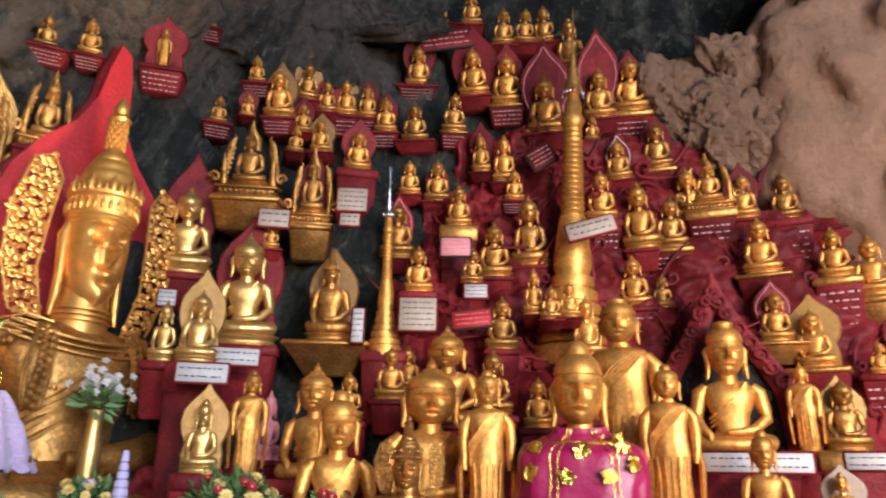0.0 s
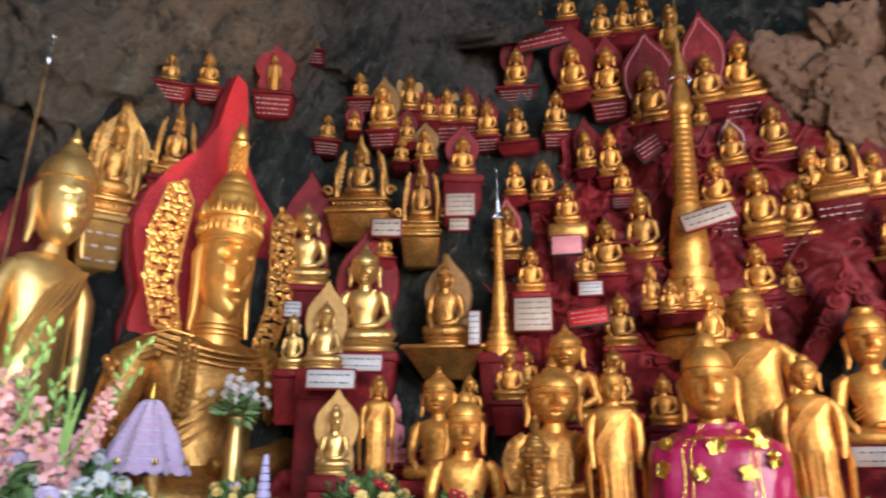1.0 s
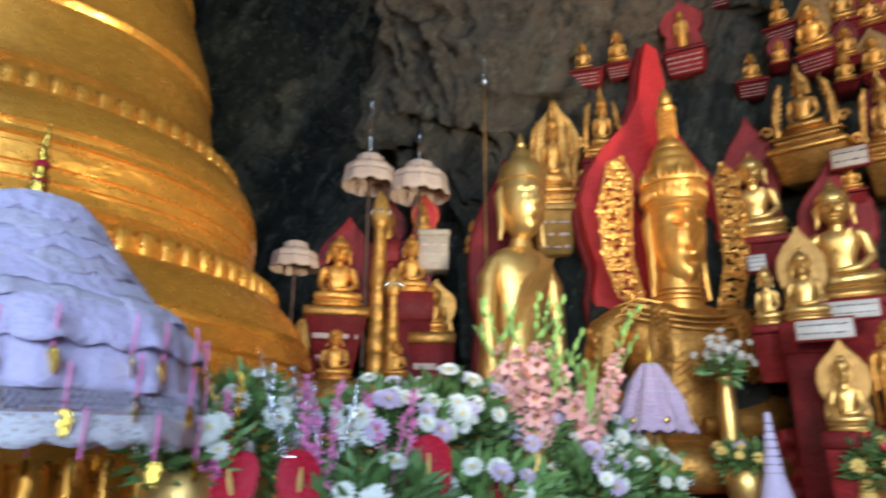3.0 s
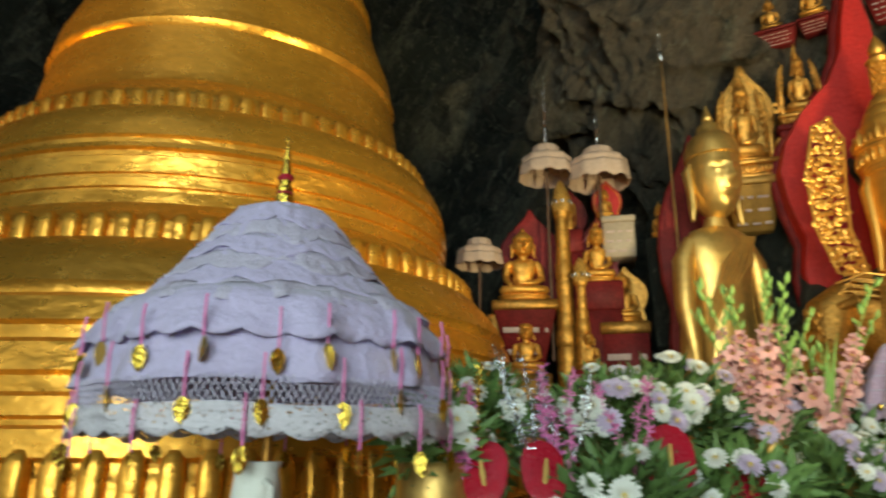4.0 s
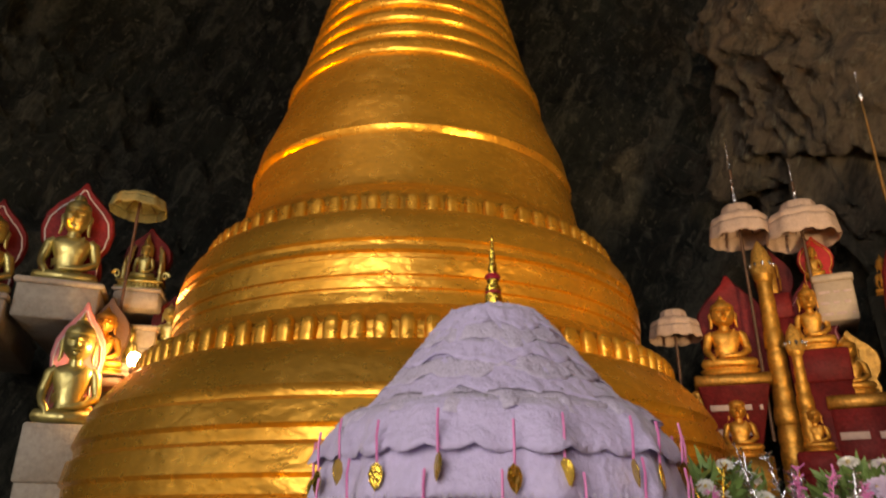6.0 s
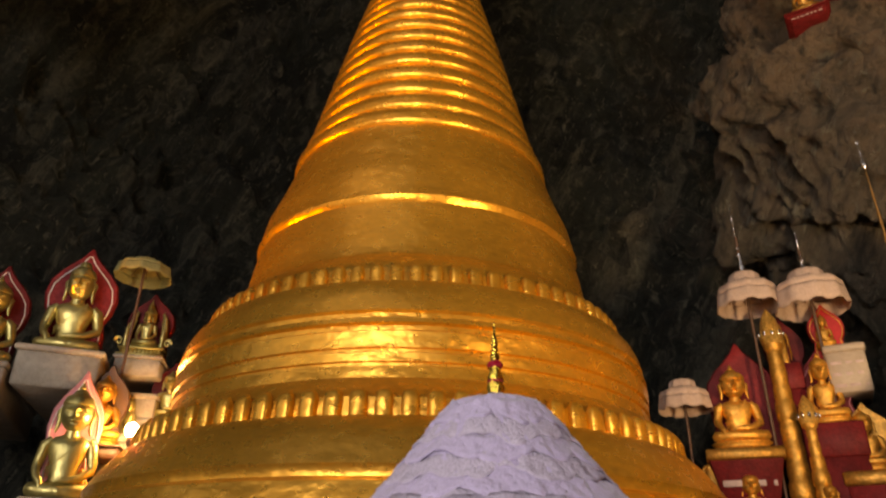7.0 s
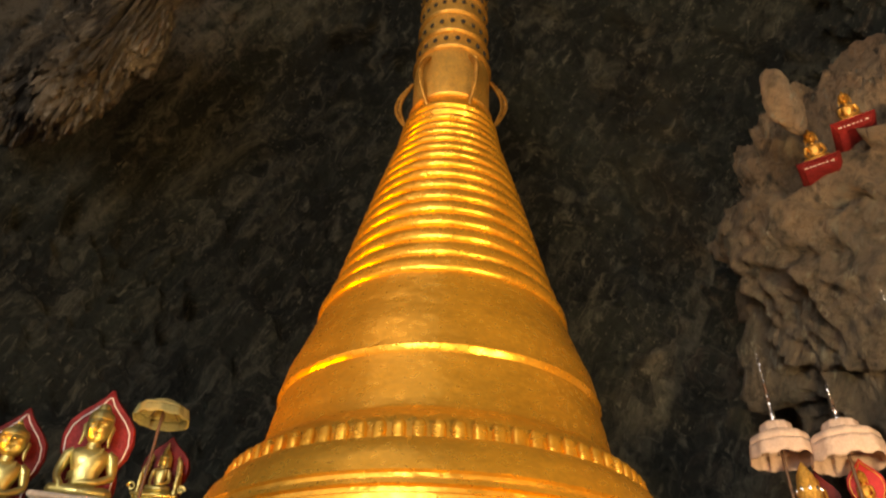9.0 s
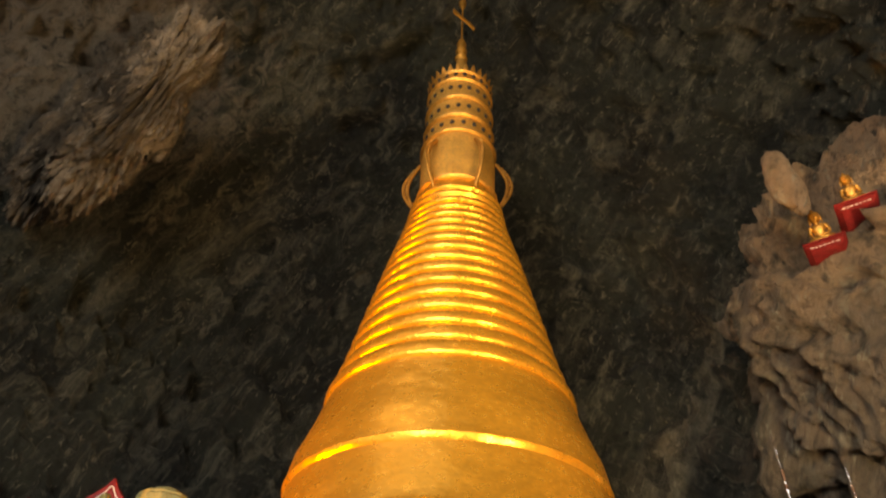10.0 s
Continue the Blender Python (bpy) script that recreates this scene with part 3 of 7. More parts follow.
def great_crown(m, at, w, d, h, f):
    """The tall crown: banded ring with rosettes and flame points, stepped dome, petalled stem, bud."""
    prof = [(1.03, 0.34), (1.07, 0.36), (1.05, 0.40), (1.09, 0.43), (1.06, 0.47), (1.11, 0.51), (1.10, 0.74), (1.16, 0.78), (1.10, 0.83), (1.14, 0.88), (1.04, 0.93), (0.98, 1.10), (0.94, 1.14), (0.95, 1.18), (0.86, 1.30), (0.80, 1.34), (0.81, 1.38), (0.68, 1.52), (0.60, 1.56), (0.61, 1.60), (0.46, 1.72), (0.30, 1.82), (0.26, 1.9)]
    z = 1.9
    while z < 2.35:
        prof += [(0.26, z), (0.33, z + 0.04), (0.24, z + 0.085)]
        z += 0.09
    prof += [(0.34, 2.38), (0.40, 2.45), (0.30, 2.52), (0.20, 2.56), (0.26, 2.62), (0.25, 2.70), (0.15, 2.82), (0.02, 2.95)]
    m.lathe([(r * w, zz * f * h) for r, zz in prof], at, 48, sy=d / w)
    for i in range(30):
        a = 2 * math.pi * i / 30
        q = lambda r, zz: (at[0] + r * w * math.cos(a), at[1] + r * d * math.sin(a), at[2] + zz * f * h)
        m.ball(q(1.12, 0.62), (0.085 * w, 0.085 * w, 0.075 * h), 8, 6)
        m.ball(q(1.14, 0.55), (0.04 * w, 0.04 * w, 0.03 * h), 6, 5)
        m.ball(q(1.14, 0.71), (0.04 * w, 0.04 * w, 0.03 * h), 6, 5)
        if i % 3 == 0:
            m.tube([q(1.10, 0.86), q(1.13, 0.98), q(1.08, 1.08), q(1.10, 1.18)], [0.11 * w, 0.13 * w, 0.07 * w, 0.01 * w], 8)
            m.ball(q(1.19, 0.98), (0.05 * w, 0.05 * w, 0.045 * h), 6, 5)
        else:
            m.ball(q(1.10, 0.95), (0.07 * w, 0.07 * w, 0.075 * h), 6, 5)
    for k in range(6):
        for i in range(10):
            a = 2 * math.pi * (i + 0.5 * (k % 2)) / 10
            m.ball((at[0] + 0.31 * w * math.cos(a), at[1] + 0.31 * d * math.sin(a), at[2] + (1.9 + 0.09 * k) * f * h), (0.055 * w, 0.055 * w, 0.05 * h), 6, 5)


def torso(m, z0, z1, waist, chest, robe=True):
    """From the waist to the neck, with the robe's hem across the chest."""
    h = z1 - z0
    prof = [(waist * 1.1, 0.85, 0), (waist, 0.78, 0.18), (waist * 1.08, 0.74, 0.4), (chest * 0.93, 0.66, 0.62), (chest, 0.60, 0.78), (chest * 1.0, 0.52, 0.87), (chest * 0.80, 0.46, 0.95), (chest * 0.42, 0.6, 1.0), (chest * 0.34, 0.8, 1.06)]
    rows = []
    for r, sy, t in prof:
        row = []
        for j in range(28):
            a = 2 * math.pi * j / 28
            c, s = math.cos(a), math.sin(a)
            row.append((r * math.copysign(abs(c) ** 0.85, c), r * sy * math.copysign(abs(s) ** 0.85, s), z0 + h * t))
        rows.append(row)
    m.grid(rows)
    if robe:
        for k in range(3):
            off = 0.02 * k
            pts = []
            for i in range(9):
                t = i / 8
                x = chest * (0.62 - 1.45 * t)
                z = z0 + h * (0.97 - 0.62 * t ** 0.8) - off * 1.6
                r = chest * (0.93 if z > z0 + 0.5 * h else 0.8)
                y = -0.60 * r * math.sqrt(max(0.05, 1 - min(1, (x / (r * 1.08)) ** 2)))
                pts.append((x, y - 0.004, z))
            m.tube(pts, 0.011 - 0.002 * k, 6)


TALL = {"crown": 3.0, "point": 1.78, "round": 1.5, "flat": 1.36}


def seated(kind="point", base="lotus", bulk=1.0, chin=0.555, crown=None, slim=0.72):
    """A statue seated cross-legged on its moulded base, one unit from foot to crown; it faces -y."""
    m = Mesh()
    zb = 0.0
    if base == "lotus":
        m.lathe([(0.315, 0), (0.325, 0.014), (0.30, 0.024), (0.285, 0.04), (0.29, 0.055), (0.32, 0.07), (0.325, 0.085), (0.30, 0.098), (0.2, 0.1)], n=44, sy=0.62, wave=lambda a, z: 1 + (0.02 * math.cos(22 * a) if 0.03 < z < 0.09 else 0))
        zb = 0.093
    s = 1 - zb
    Z = lambda z: zb + s * z
    # lap, knees and shins
    m.ball((0, -0.01, Z(0.075)), (0.23, 0.17, 0.08 * s), 24, 12)
    for e in (-1, 1):
        m.ball((e * 0.20, -0.04, Z(0.07)), (0.115, 0.12, 0.07 * s), 18, 10)
        m.tube([(e * 0.27, -0.06, Z(0.07)), (e * 0.15, -0.15, Z(0.062)), (-e * 0.02, -0.18, Z(0.058)), (-e * 0.13, -0.145, Z(0.085 if e > 0 else 0.04))], [0.058, 0.056, 0.045, 0.03], 12, flat=0.9)
    k = chin / 0.555
    torso(m, Z(0.09), Z(0.53 * k), 0.112 * bulk, 0.168 * bulk)
    w = bulk
    for e in (-1, 1):
        arm = [(e * 0.145 * w, 0.0, Z(0.49 * k)), (e * 0.19 * w, 0.005, Z(0.44 * k)), (e * 0.22 * w, 0.01, Z(0.30 * k)), (e * 0.225 * w, -0.02, Z(0.24 * k))]
        arm += [(-0.20 * w, -0.11, Z(0.17)), (-0.175, -0.155, Z(0.115)), (-0.17, -0.175, Z(0.05))] if e < 0 else [(0.14, -0.12, Z(0.165)), (0.05, -0.155, Z(0.15)), (-0.05, -0.155, Z(0.145))]
        m.tube(arm, [0.036 * w, 0.053 * w, 0.046 * w, 0.043, 0.036, 0.031, 0.016], 12)
    m.tube([(0, 0.0, Z(0.50 * k)), (0, -0.005, Z(0.64 * k))], [0.066 * bulk, 0.054 * bulk], 16)
    c = Z(chin)
    tall = crown or TALL[kind]
    hh = (1 - c) / (1 + tall)
    hw = hh * slim * (1.3 if kind in ("crown", "point") and not crown else 1)
    at = (0, -0.02, c + hh)
    if crown:
        face_head(m, at, hw, hw * 1.12, hh, n=128, k=110, relief=1.9)
        great_crown(m, at, hw, hw * 1.12, hh, tall / 2.9)
    else:
        face_head(m, at, hw, hw * 1.12, hh, relief=1.4)
        hair(m, at, hw, hw * 1.12, hh, kind, (tall - 0.3) / (TALL[kind] - 0.3))
    return m


def standing(kind="point", head=0.235, slim=0.74):
    m = Mesh()
    m.lathe([(0.125, 0), (0.13, 0.012), (0.115, 0.03), (0.125, 0.045), (0.11, 0.05)], n=32, sy=0.85)
    rows = []
    for r, sy, z in [(0.085, 0.6, 0.05), (0.10, 0.6, 0.07), (0.105, 0.6, 0.2), (0.10, 0.62, 0.36), (0.11, 0.62, 0.48), (0.098, 0.62, 0.58), (0.10, 0.6, 0.66), (0.118, 0.56, 0.72), (0.122, 0.52, 0.765), (0.10, 0.46, 0.79), (0.05, 0.6, 0.805), (0.036, 0.9, 0.83)]:
        row = []
        for j in range(40):
            a = 2 * math.pi * j / 40
            g = 1 + 0.025 * math.cos(9 * a + z * 9) * (1 if z < 0.6 else 0.3) - (0.10 * math.exp(-((math.cos(a)) / 0.16) ** 2) if z < 0.42 else 0)
            row.append((r * g * math.cos(a), r * sy * g * math.sin(a), z))
        rows.append(row)
    m.grid(rows)
    for e in (-1, 1):
        m.tube([(e * 0.10, 0, 0.76), (e * 0.135, 0.005, 0.71), (e * 0.145, 0.0, 0.6), (e * 0.14, -0.02, 0.5), (e * 0.135, -0.03, 0.42)], [0.028, 0.036, 0.032, 0.026, 0.014], 12)
        m.tube([(e * 0.14, 0.0, 0.62), (e * 0.165, 0.0, 0.4), (e * 0.15, 0.0, 0.12)], [0.012, 0.02, 0.014], 8, flat=2.0)
    for k in range(5):
        m.tube([(0.10 - 0.012 * k, -0.05, 0.775), (0.05 - 0.02 * k, -0.073, 0.70), (-0.03 - 0.02 * k, -0.072, 0.62 - 0.01 * k), (-0.10, -0.045, 0.54 - 0.025 * k)], 0.0055, 6)
        m.tube([(-0.08 + 0.04 * k, -0.068, 0.46), (-0.07 + 0.035 * k, -0.072, 0.3), (-0.075 + 0.037 * k, -0.064, 0.09)], 0.006, 6)
    hh = head / (1 + TALL[kind])
    hw = hh * slim
    at = (0, -0.012, 0.822 + hh)
    face_head(m, at, hw, hw * 1.1, hh)
    hair(m, at, hw, hw * 1.1, hh, kind)
    z = max(v[2] for v in m.v)
    m.v = [(a, b, c / z) for a, b, c in m.v]
    return m


def ornate():
    """A crowned seated statue amid curling flames, on a stepped plinth with scrolled ends."""
    m = Mesh()
    m.box((-0.42, -0.24, 0), (0.42, 0.24, 0.045), 0.012)
    m.box((-0.36, -0.20, 0.04), (0.36, 0.20, 0.12), 0.012)
    m.box((-0.41, -0.24, 0.115), (0.41, 0.24, 0.155), 0.012)
    for k in range(11):
        m.ball((-0.34 + 0.068 * k, -0.20, 0.08), (0.028, 0.03, 0.032), 8, 6)
    m.lathe([(0.30, 0.15), (0.32, 0.17), (0.27, 0.19), (0.31, 0.215), (0.2, 0.225)], n=36, sy=0.62, wave=lambda a, z: 1 + 0.03 * math.cos(18 * a))
    inner = seated("crown", "none")
    m.add([(x * 0.72, y * 0.7, 0.21 + z * 0.70) for x, y, z in inner.v], inner.f)
    for e in (-1, 1):
        # scroll at the plinth's end, attendant finial, and flames that rise beside the figure
        m.tube([(e * (0.43 + 0.075 * (1 - 0.07 * k) * math.cos(0.6 * k)), -0.12, 0.24 + 0.075 * (1 - 0.07 * k) * math.sin(0.6 * k)) for k in range(13)], 0.024, 7)
        m.lathe([(0.05, 0), (0.055, 0.05), (0.035, 0.10), (0.045, 0.14), (0.05, 0.19), (0.03, 0.24), (0.04, 0.27), (0.02, 0.32), (0.002, 0.40)], (e * 0.32, -0.08, 0.16), 12)
        for k in range(7):
            x0, z0, h = e * (0.31 - 0.012 * k), 0.24 + 0.062 * k, 0.26 - 0.010 * k
            y = 0.05 + 0.012 * k
            m.tube([(x0, y, z0), (x0 + e * 0.055, y - 0.02, z0 + 0.25 * h), (x0 + e * 0.03, y - 0.01, z0 + 0.55 * h), (x0 - e * 0.015, y, z0 + 0.78 * h), (x0 + e * 0.012, y, z0 + h)], [0.034, 0.042, 0.034, 0.022, 0.004], 8, flat=0.7)
            m.ball((x0 + e * 0.045, y - 0.05, z0 + 0.12 * h), (0.024, 0.02, 0.028), 7, 5)
    m.tube([(0, 0.09, 0.62), (0.02, 0.09, 0.76), (-0.015, 0.09, 0.88), (0, 0.09, 1.0)], [0.12, 0.10, 0.05, 0.004], 10, flat=0.5)
    return m


STATUE = {}
for kind in ("point", "round", "flat", "crown"):
    STATUE["seat_" + kind] = seated(kind).data("seated_statue", GOLD)
    STATUE["bust_" + kind] = seated(kind, "none", 1.12).data("seated_statue", GOLD)
for kind in ("point", "round", "flat"):
    STATUE["stand_" + kind] = standing(kind).data("standing_statue", GOLD)
STATUE["robed"] = standing("point", 0.32, 0.74).data("standing_statue", BRASS)
STATUE["ornate"] = ornate().data("ornate_statue", GOLD_OLD)


def statue(kind, x, y, z, h, turn=None, wide=1.0, material=None, label="", lean=0.0):
    """A statue of height h, its foot at x, y, z. It faces the middle of the shrine unless turned."""
    if turn is None:
        turn = math.degrees(math.atan2(-0.3 - x, y + 0.5)) * 0.8 + random.uniform(-7, 7)
    me = STATUE[kind]
    if material:
        key = kind + material.name
        if key not in STATUE:
            STATUE[key] = me.copy()
            STATUE[key].materials[0] = material
        me = STATUE[key]
    name = "standing_statue" if kind[:5] in ("stand", "robed") else "ornate_statue" if kind == "ornate" else "seated_statue"
    ob = new(name, me)
    ob.matrix_world = pose(x, y, z, lean, 0, turn) @ Matrix.Diagonal((h * wide, h * wide, h, 1))
    what = {"stand": "standing gilded statue in a long robe", "ornat": "gilded crowned statue amid carved flame ornaments"}.get(kind[:5], "gilded seated cross-legged statue on a moulded base" if kind.startswith("seat") else "large gilded seated statue with bare shoulder")
    return tagged(ob, label or what + " on a shrine ledge", "statue", "statues of the cave shrine")


def lines(m_w, m_h, rows, parent, material, y, z0, seed, height=0.20, x0=0.0):
    """Unreadable lettering: rows of short bars."""
    rnd = random.Random(seed)
    for r in range(rows):
        z = z0 + m_h * (rows - r - 0.5) / rows
        m = Mesh()
        x = -m_w / 2 * rnd.uniform(0.85, 1)
        bh = m_h / rows * height / 2
        while x < m_w / 2 * 0.9:
            w = m_h / rows * rnd.uniform(0.25, 0.85)
            m.box((x0 + x, y - 0.004, z - bh * rnd.uniform(0.6, 1)), (x0 + min(x + w, m_w / 2), y + 0.004, z + bh * rnd.uniform(0.6, 1)), 0.001)
            x += w + m_h / rows * rnd.uniform(0.12, 0.4)
        part("lettering", m, material, parent)


def pedestal(x, y, z, w, h, turn=0, taper=0.85, deep=0.9, rows=4, material=None, cap=True, seed=0, gold_cap=False, lean=0.0):
    """A painted ledge block under a statue, its top at z; it runs back into the rock."""
    root = tagged(new("pedestal"), "red-painted shrine pedestal with rows of pale lettering" if rows else "red-painted shrine pedestal built into the rock", "pedestal", "shrine pedestals")
    root.matrix_world = pose(x, y, z, lean, 0, turn) @ pose(0, 0, -h)
    d = w * 0.33
    part("block", Mesh().box((-w / 2, -d, 0), (w / 2, deep, h * 0.86), 0.012, taper=taper), material or RED, root)
    if cap:
        part("top_slab", Mesh().box((-w * 0.54, -d - 0.02, h * 0.84), (w * 0.54, deep, h), 0.012), GOLD_OLD if gold_cap else (material or RED), root)
    if rows:
        k = 0.5 + 0.5 * taper
        # the face of the block leans with its taper, so each row is set a little proud
        rnd = random.Random(seed)
        for r in range(rows):
            t = (rows - r - 0.4) / (rows + 0.4)
            kk = taper + (1 - taper) * t
            m = Mesh()
            ww, hh = w * 0.84 * kk, h * 0.80 / (rows + 0.4)
            cy = (deep - d) / 2
            yf = cy + (-d - cy) * kk
            px = -ww / 2
            while px < ww / 2 - 0.01:
                s = hh * rnd.uniform(0.3, 1.0)
                m.box((px, yf - 0.004, h * 0.80 * t - hh * 0.12), (min(px + s, ww / 2), yf + 0.006, h * 0.80 * t + hh * rnd.uniform(0.06, 0.16)), 0.001)
                px += s + hh * rnd.uniform(0.15, 0.5)
            part("lettering", m, PALE_INK, root)
    return root


def backplate(x, y, z, w, h, turn=0, material=None, trim=True, waist=0.8, tip=0.0, label="", lean=0.0):
    """A flame-shaped plate behind a statue, with a pale raised border."""
    root = tagged(new("backplate"), label or ("red flame-shaped backplate with pale raised border" if trim else "plain painted flame-shaped backplate behind a statue"), "backplate", "statue backplates")
    root.matrix_world = pose(x, y, z, lean, 0, turn)
    out = flame(w, h, waist, tip)
    part("panel", Mesh().plate(out, 0.06, bevel=0.05), material or RED, root)
    if trim:
        inner = [(a * 0.86, b * 0.90 + 0.02 * h) for a, b in out]
        part("border", Mesh().tube([(a, -0.004, b) for a, b in inner], max(0.004, w * 0.010), 6), trim if trim is not True else PINK, root)
    return root


def plaque(x, y, z, w, h, turn=0, lean=0.0, rows=3, material=None, roll=0.0, ink=None, seed=0):
    """A board with lines of writing that cannot be read; z is its lower edge."""
    root = tagged(new("sign_board"), "pale framed sign board with rows of dark writing" if not ink else "red sign board with rows of pale writing", "sign", "sign boards")
    root.matrix_world = pose(x, y, z, lean, roll, turn)
    part("board", Mesh().box((-w / 2, 0, 0), (w / 2, 0.025, h), 0.004), material or SIGN, root)
    part("frame", Mesh().box((-w / 2 - 0.012, 0.006, -0.012), (w / 2 + 0.012, 0.035, h + 0.012), 0.006), RED if not ink else DARK, root)
    lines(w * 0.9, h * 0.86, rows, root, ink or INK, -0.002, h * 0.07, seed)
    return root


# ---- further materials ----
CLOTH_WHITE = mat("white_lilac_cloth", (0.56, 0.49, 0.74), 0.75, 0.0, (60, 0.25), (7, 0.3), 0.6, 0.72, bump_scale=40, sheen=0.3)
LACE = mat("white_lace", (0.60, 0.54, 0.71), 0.7, 0.0, (120, 0.45), (12, 0.25), 0.45, 0.6, bump_scale=120)
EYELET = mat("pierced_lace", (0.66, 0.62, 0.70), 0.7, 0.0, (120, 0.3), (12, 0.2), 0.3, 0.65, bump_scale=120)
eyelet_nodes, eyelet_links = EYELET.node_tree.nodes, EYELET.node_tree.links
pits, pit_edge, pit_at = eyelet_nodes.new("ShaderNodeTexVoronoi"), eyelet_nodes.new("ShaderNodeMapRange"), eyelet_nodes.new("ShaderNodeNewGeometry")
pits.inputs["Scale"].default_value = 95
pit_edge.inputs["From Min"].default_value, pit_edge.inputs["From Max"].default_value = 0.26, 0.34
eyelet_links.new(pit_at.outputs["Position"], pits.inputs["Vector"])
eyelet_links.new(pits.outputs["Distance"], pit_edge.inputs["Value"])
eyelet_links.new(pit_edge.outputs[0], eyelet_nodes["Principled BSDF"].inputs["Alpha"])
CLOTH_CREAM = mat("cream_umbrella_cloth", (0.56, 0.40, 0.32), 0.75, 0.0, (60, 0.3), (8, 0.35), 0.4, 0.6)
CLOTH_GREEN = mat("olive_umbrella_cloth", (0.22, 0.21, 0.09), 0.75, 0.0, (60, 0.3), (8, 0.35), 0.4, 0.6)
GAUZE = mat("lilac_gauze", (0.50, 0.36, 0.52), 0.7, 0.0, (70, 0.35), (10, 0.3), 0.5, 0.65, sheen=0.4)
MAGENTA = mat("magenta_satin", (0.30, 0.006, 0.065), 0.36, 0.0, (40, 0.2), (6, 0.3), 0.3, 0.6, bump_scale=18)
FOIL = mat("gold_foil", (0.95, 0.66, 0.12), 0.2, 1.0, (50, 0.3), (12, 0.3), 0.5, 0.6, bump_scale=70)
SILVER = mat("silver_tinsel", (0.78, 0.80, 0.84), 0.2, 1.0, (50, 0.3), (12, 0.2), 0.5, 0.5)
PINK_RIBBON = mat("pink_ribbon", (0.80, 0.22, 0.52), 0.45, 0.0, (60, 0.3), (12, 0.2), 0.2, 0.6)
LEAF = mat("green_leaf", (0.17, 0.29, 0.08), 0.5, 0.0, (40, 0.4), (9, 0.5), 0.3, 0.45, spread=0.4)
STEM = mat("pale_green_stem", (0.25, 0.40, 0.10), 0.5, 0.0, (40, 0.3), (9, 0.3), 0.2, 0.6)
MUM = mat("white_petal", (0.78, 0.77, 0.72), 0.6, 0.0, (50, 0.2), (10, 0.2), 0.2, 0.75, spread=0.15)
LILAC = mat("lilac_petal", (0.60, 0.48, 0.66), 0.6, 0.0, (50, 0.2), (10, 0.2), 0.2, 0.7, spread=0.15)
GLAD = mat("pink_petal", (0.82, 0.42, 0.40), 0.55, 0.0, (50, 0.25), (10, 0.3), 0.2, 0.65, spread=0.25)
YELLOW = mat("yellow_petal", (0.75, 0.55, 0.16), 0.6, 0.0, (50, 0.2), (10, 0.2), 0.2, 0.7, spread=0.2)
ANTH = mat("red_waxy_bract", (0.42, 0.014, 0.035), 0.25, 0.0, (40, 0.2), (9, 0.25), 0.15, 0.6, coat=0.4)
WOOD = mat("dark_wood", (0.12, 0.06, 0.035), 0.55, 0.0, (30, 0.5), (5, 0.4), 0.3, 0.5)
GLASS_BULB = bpy.data.materials.new("bulb_glow")
GLASS_BULB.use_nodes = True
bulb_nodes = GLASS_BULB.node_tree.nodes
bulb_nodes["Principled BSDF"].inputs["Emission Color"].default_value = (1.0, 0.72, 0.38, 1)
bulb_nodes["Principled BSDF"].inputs["Emission Strength"].default_value = 220


# ---- rock outcrops beside and above the shrine ----
boulder("rock_outcrop", (4.78, 5.8, 5.15), (1.9, 1.1, 2.6), ROCK_BROWN, "smooth warm brown limestone outcrop of the cave wall", 0.5, 0.6, 3)
for rx, ry, rz, size, seed in ((2.05, 6.15, 5.40, (0.34, 0.36, 0.28), 5), (2.80, 6.10, 5.50, (0.52, 0.42, 0.42), 8), (2.85, 5.98, 4.80, (0.95, 0.52, 0.52), 12), (2.28, 6.15, 5.02, (0.50, 0.42, 0.44), 21), (3.25, 5.85, 4.35, (0.75, 0.4, 0.42), 33)):
    boulder("rock_outcrop", (rx, ry, rz), size, ROCK_GREY, "pitted brown limestone block beside the statues", 0.20, 1.3, seed, 180, 130, 0.24, (8, 24, 0))
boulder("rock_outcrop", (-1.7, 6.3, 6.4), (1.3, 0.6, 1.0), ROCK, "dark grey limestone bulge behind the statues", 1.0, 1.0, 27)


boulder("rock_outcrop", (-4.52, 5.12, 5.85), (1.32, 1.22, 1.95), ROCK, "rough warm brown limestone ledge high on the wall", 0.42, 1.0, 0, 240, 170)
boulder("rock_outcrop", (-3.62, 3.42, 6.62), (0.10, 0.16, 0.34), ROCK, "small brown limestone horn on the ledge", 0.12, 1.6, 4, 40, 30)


# pale fluted mass under the vault, with strands of dripstone that hang along it
axis = Vector((0.66, 0.45, 0.60)).normalized()
drape = axis.to_track_quat("X", "Z").to_euler()
tilt = tuple(math.degrees(v) for v in drape)
boulder("rock_outcrop", (-6.35, -2.78, 8.65), (1.25, 0.42, 0.42), ROCK_PALE, "pale fluted dripstone mass under the vault", 0.25, 1.0, 31, 150, 110, turn=tilt, flutes=0.9)
boulder("rock_outcrop", (-7.3, -3.7, 8.9), (1.1, 0.35, 0.4), ROCK_PALE, "brown fluted dripstone mass under the vault", 0.25, 1.0, 52, 150, 110, turn=tilt, flutes=0.9)


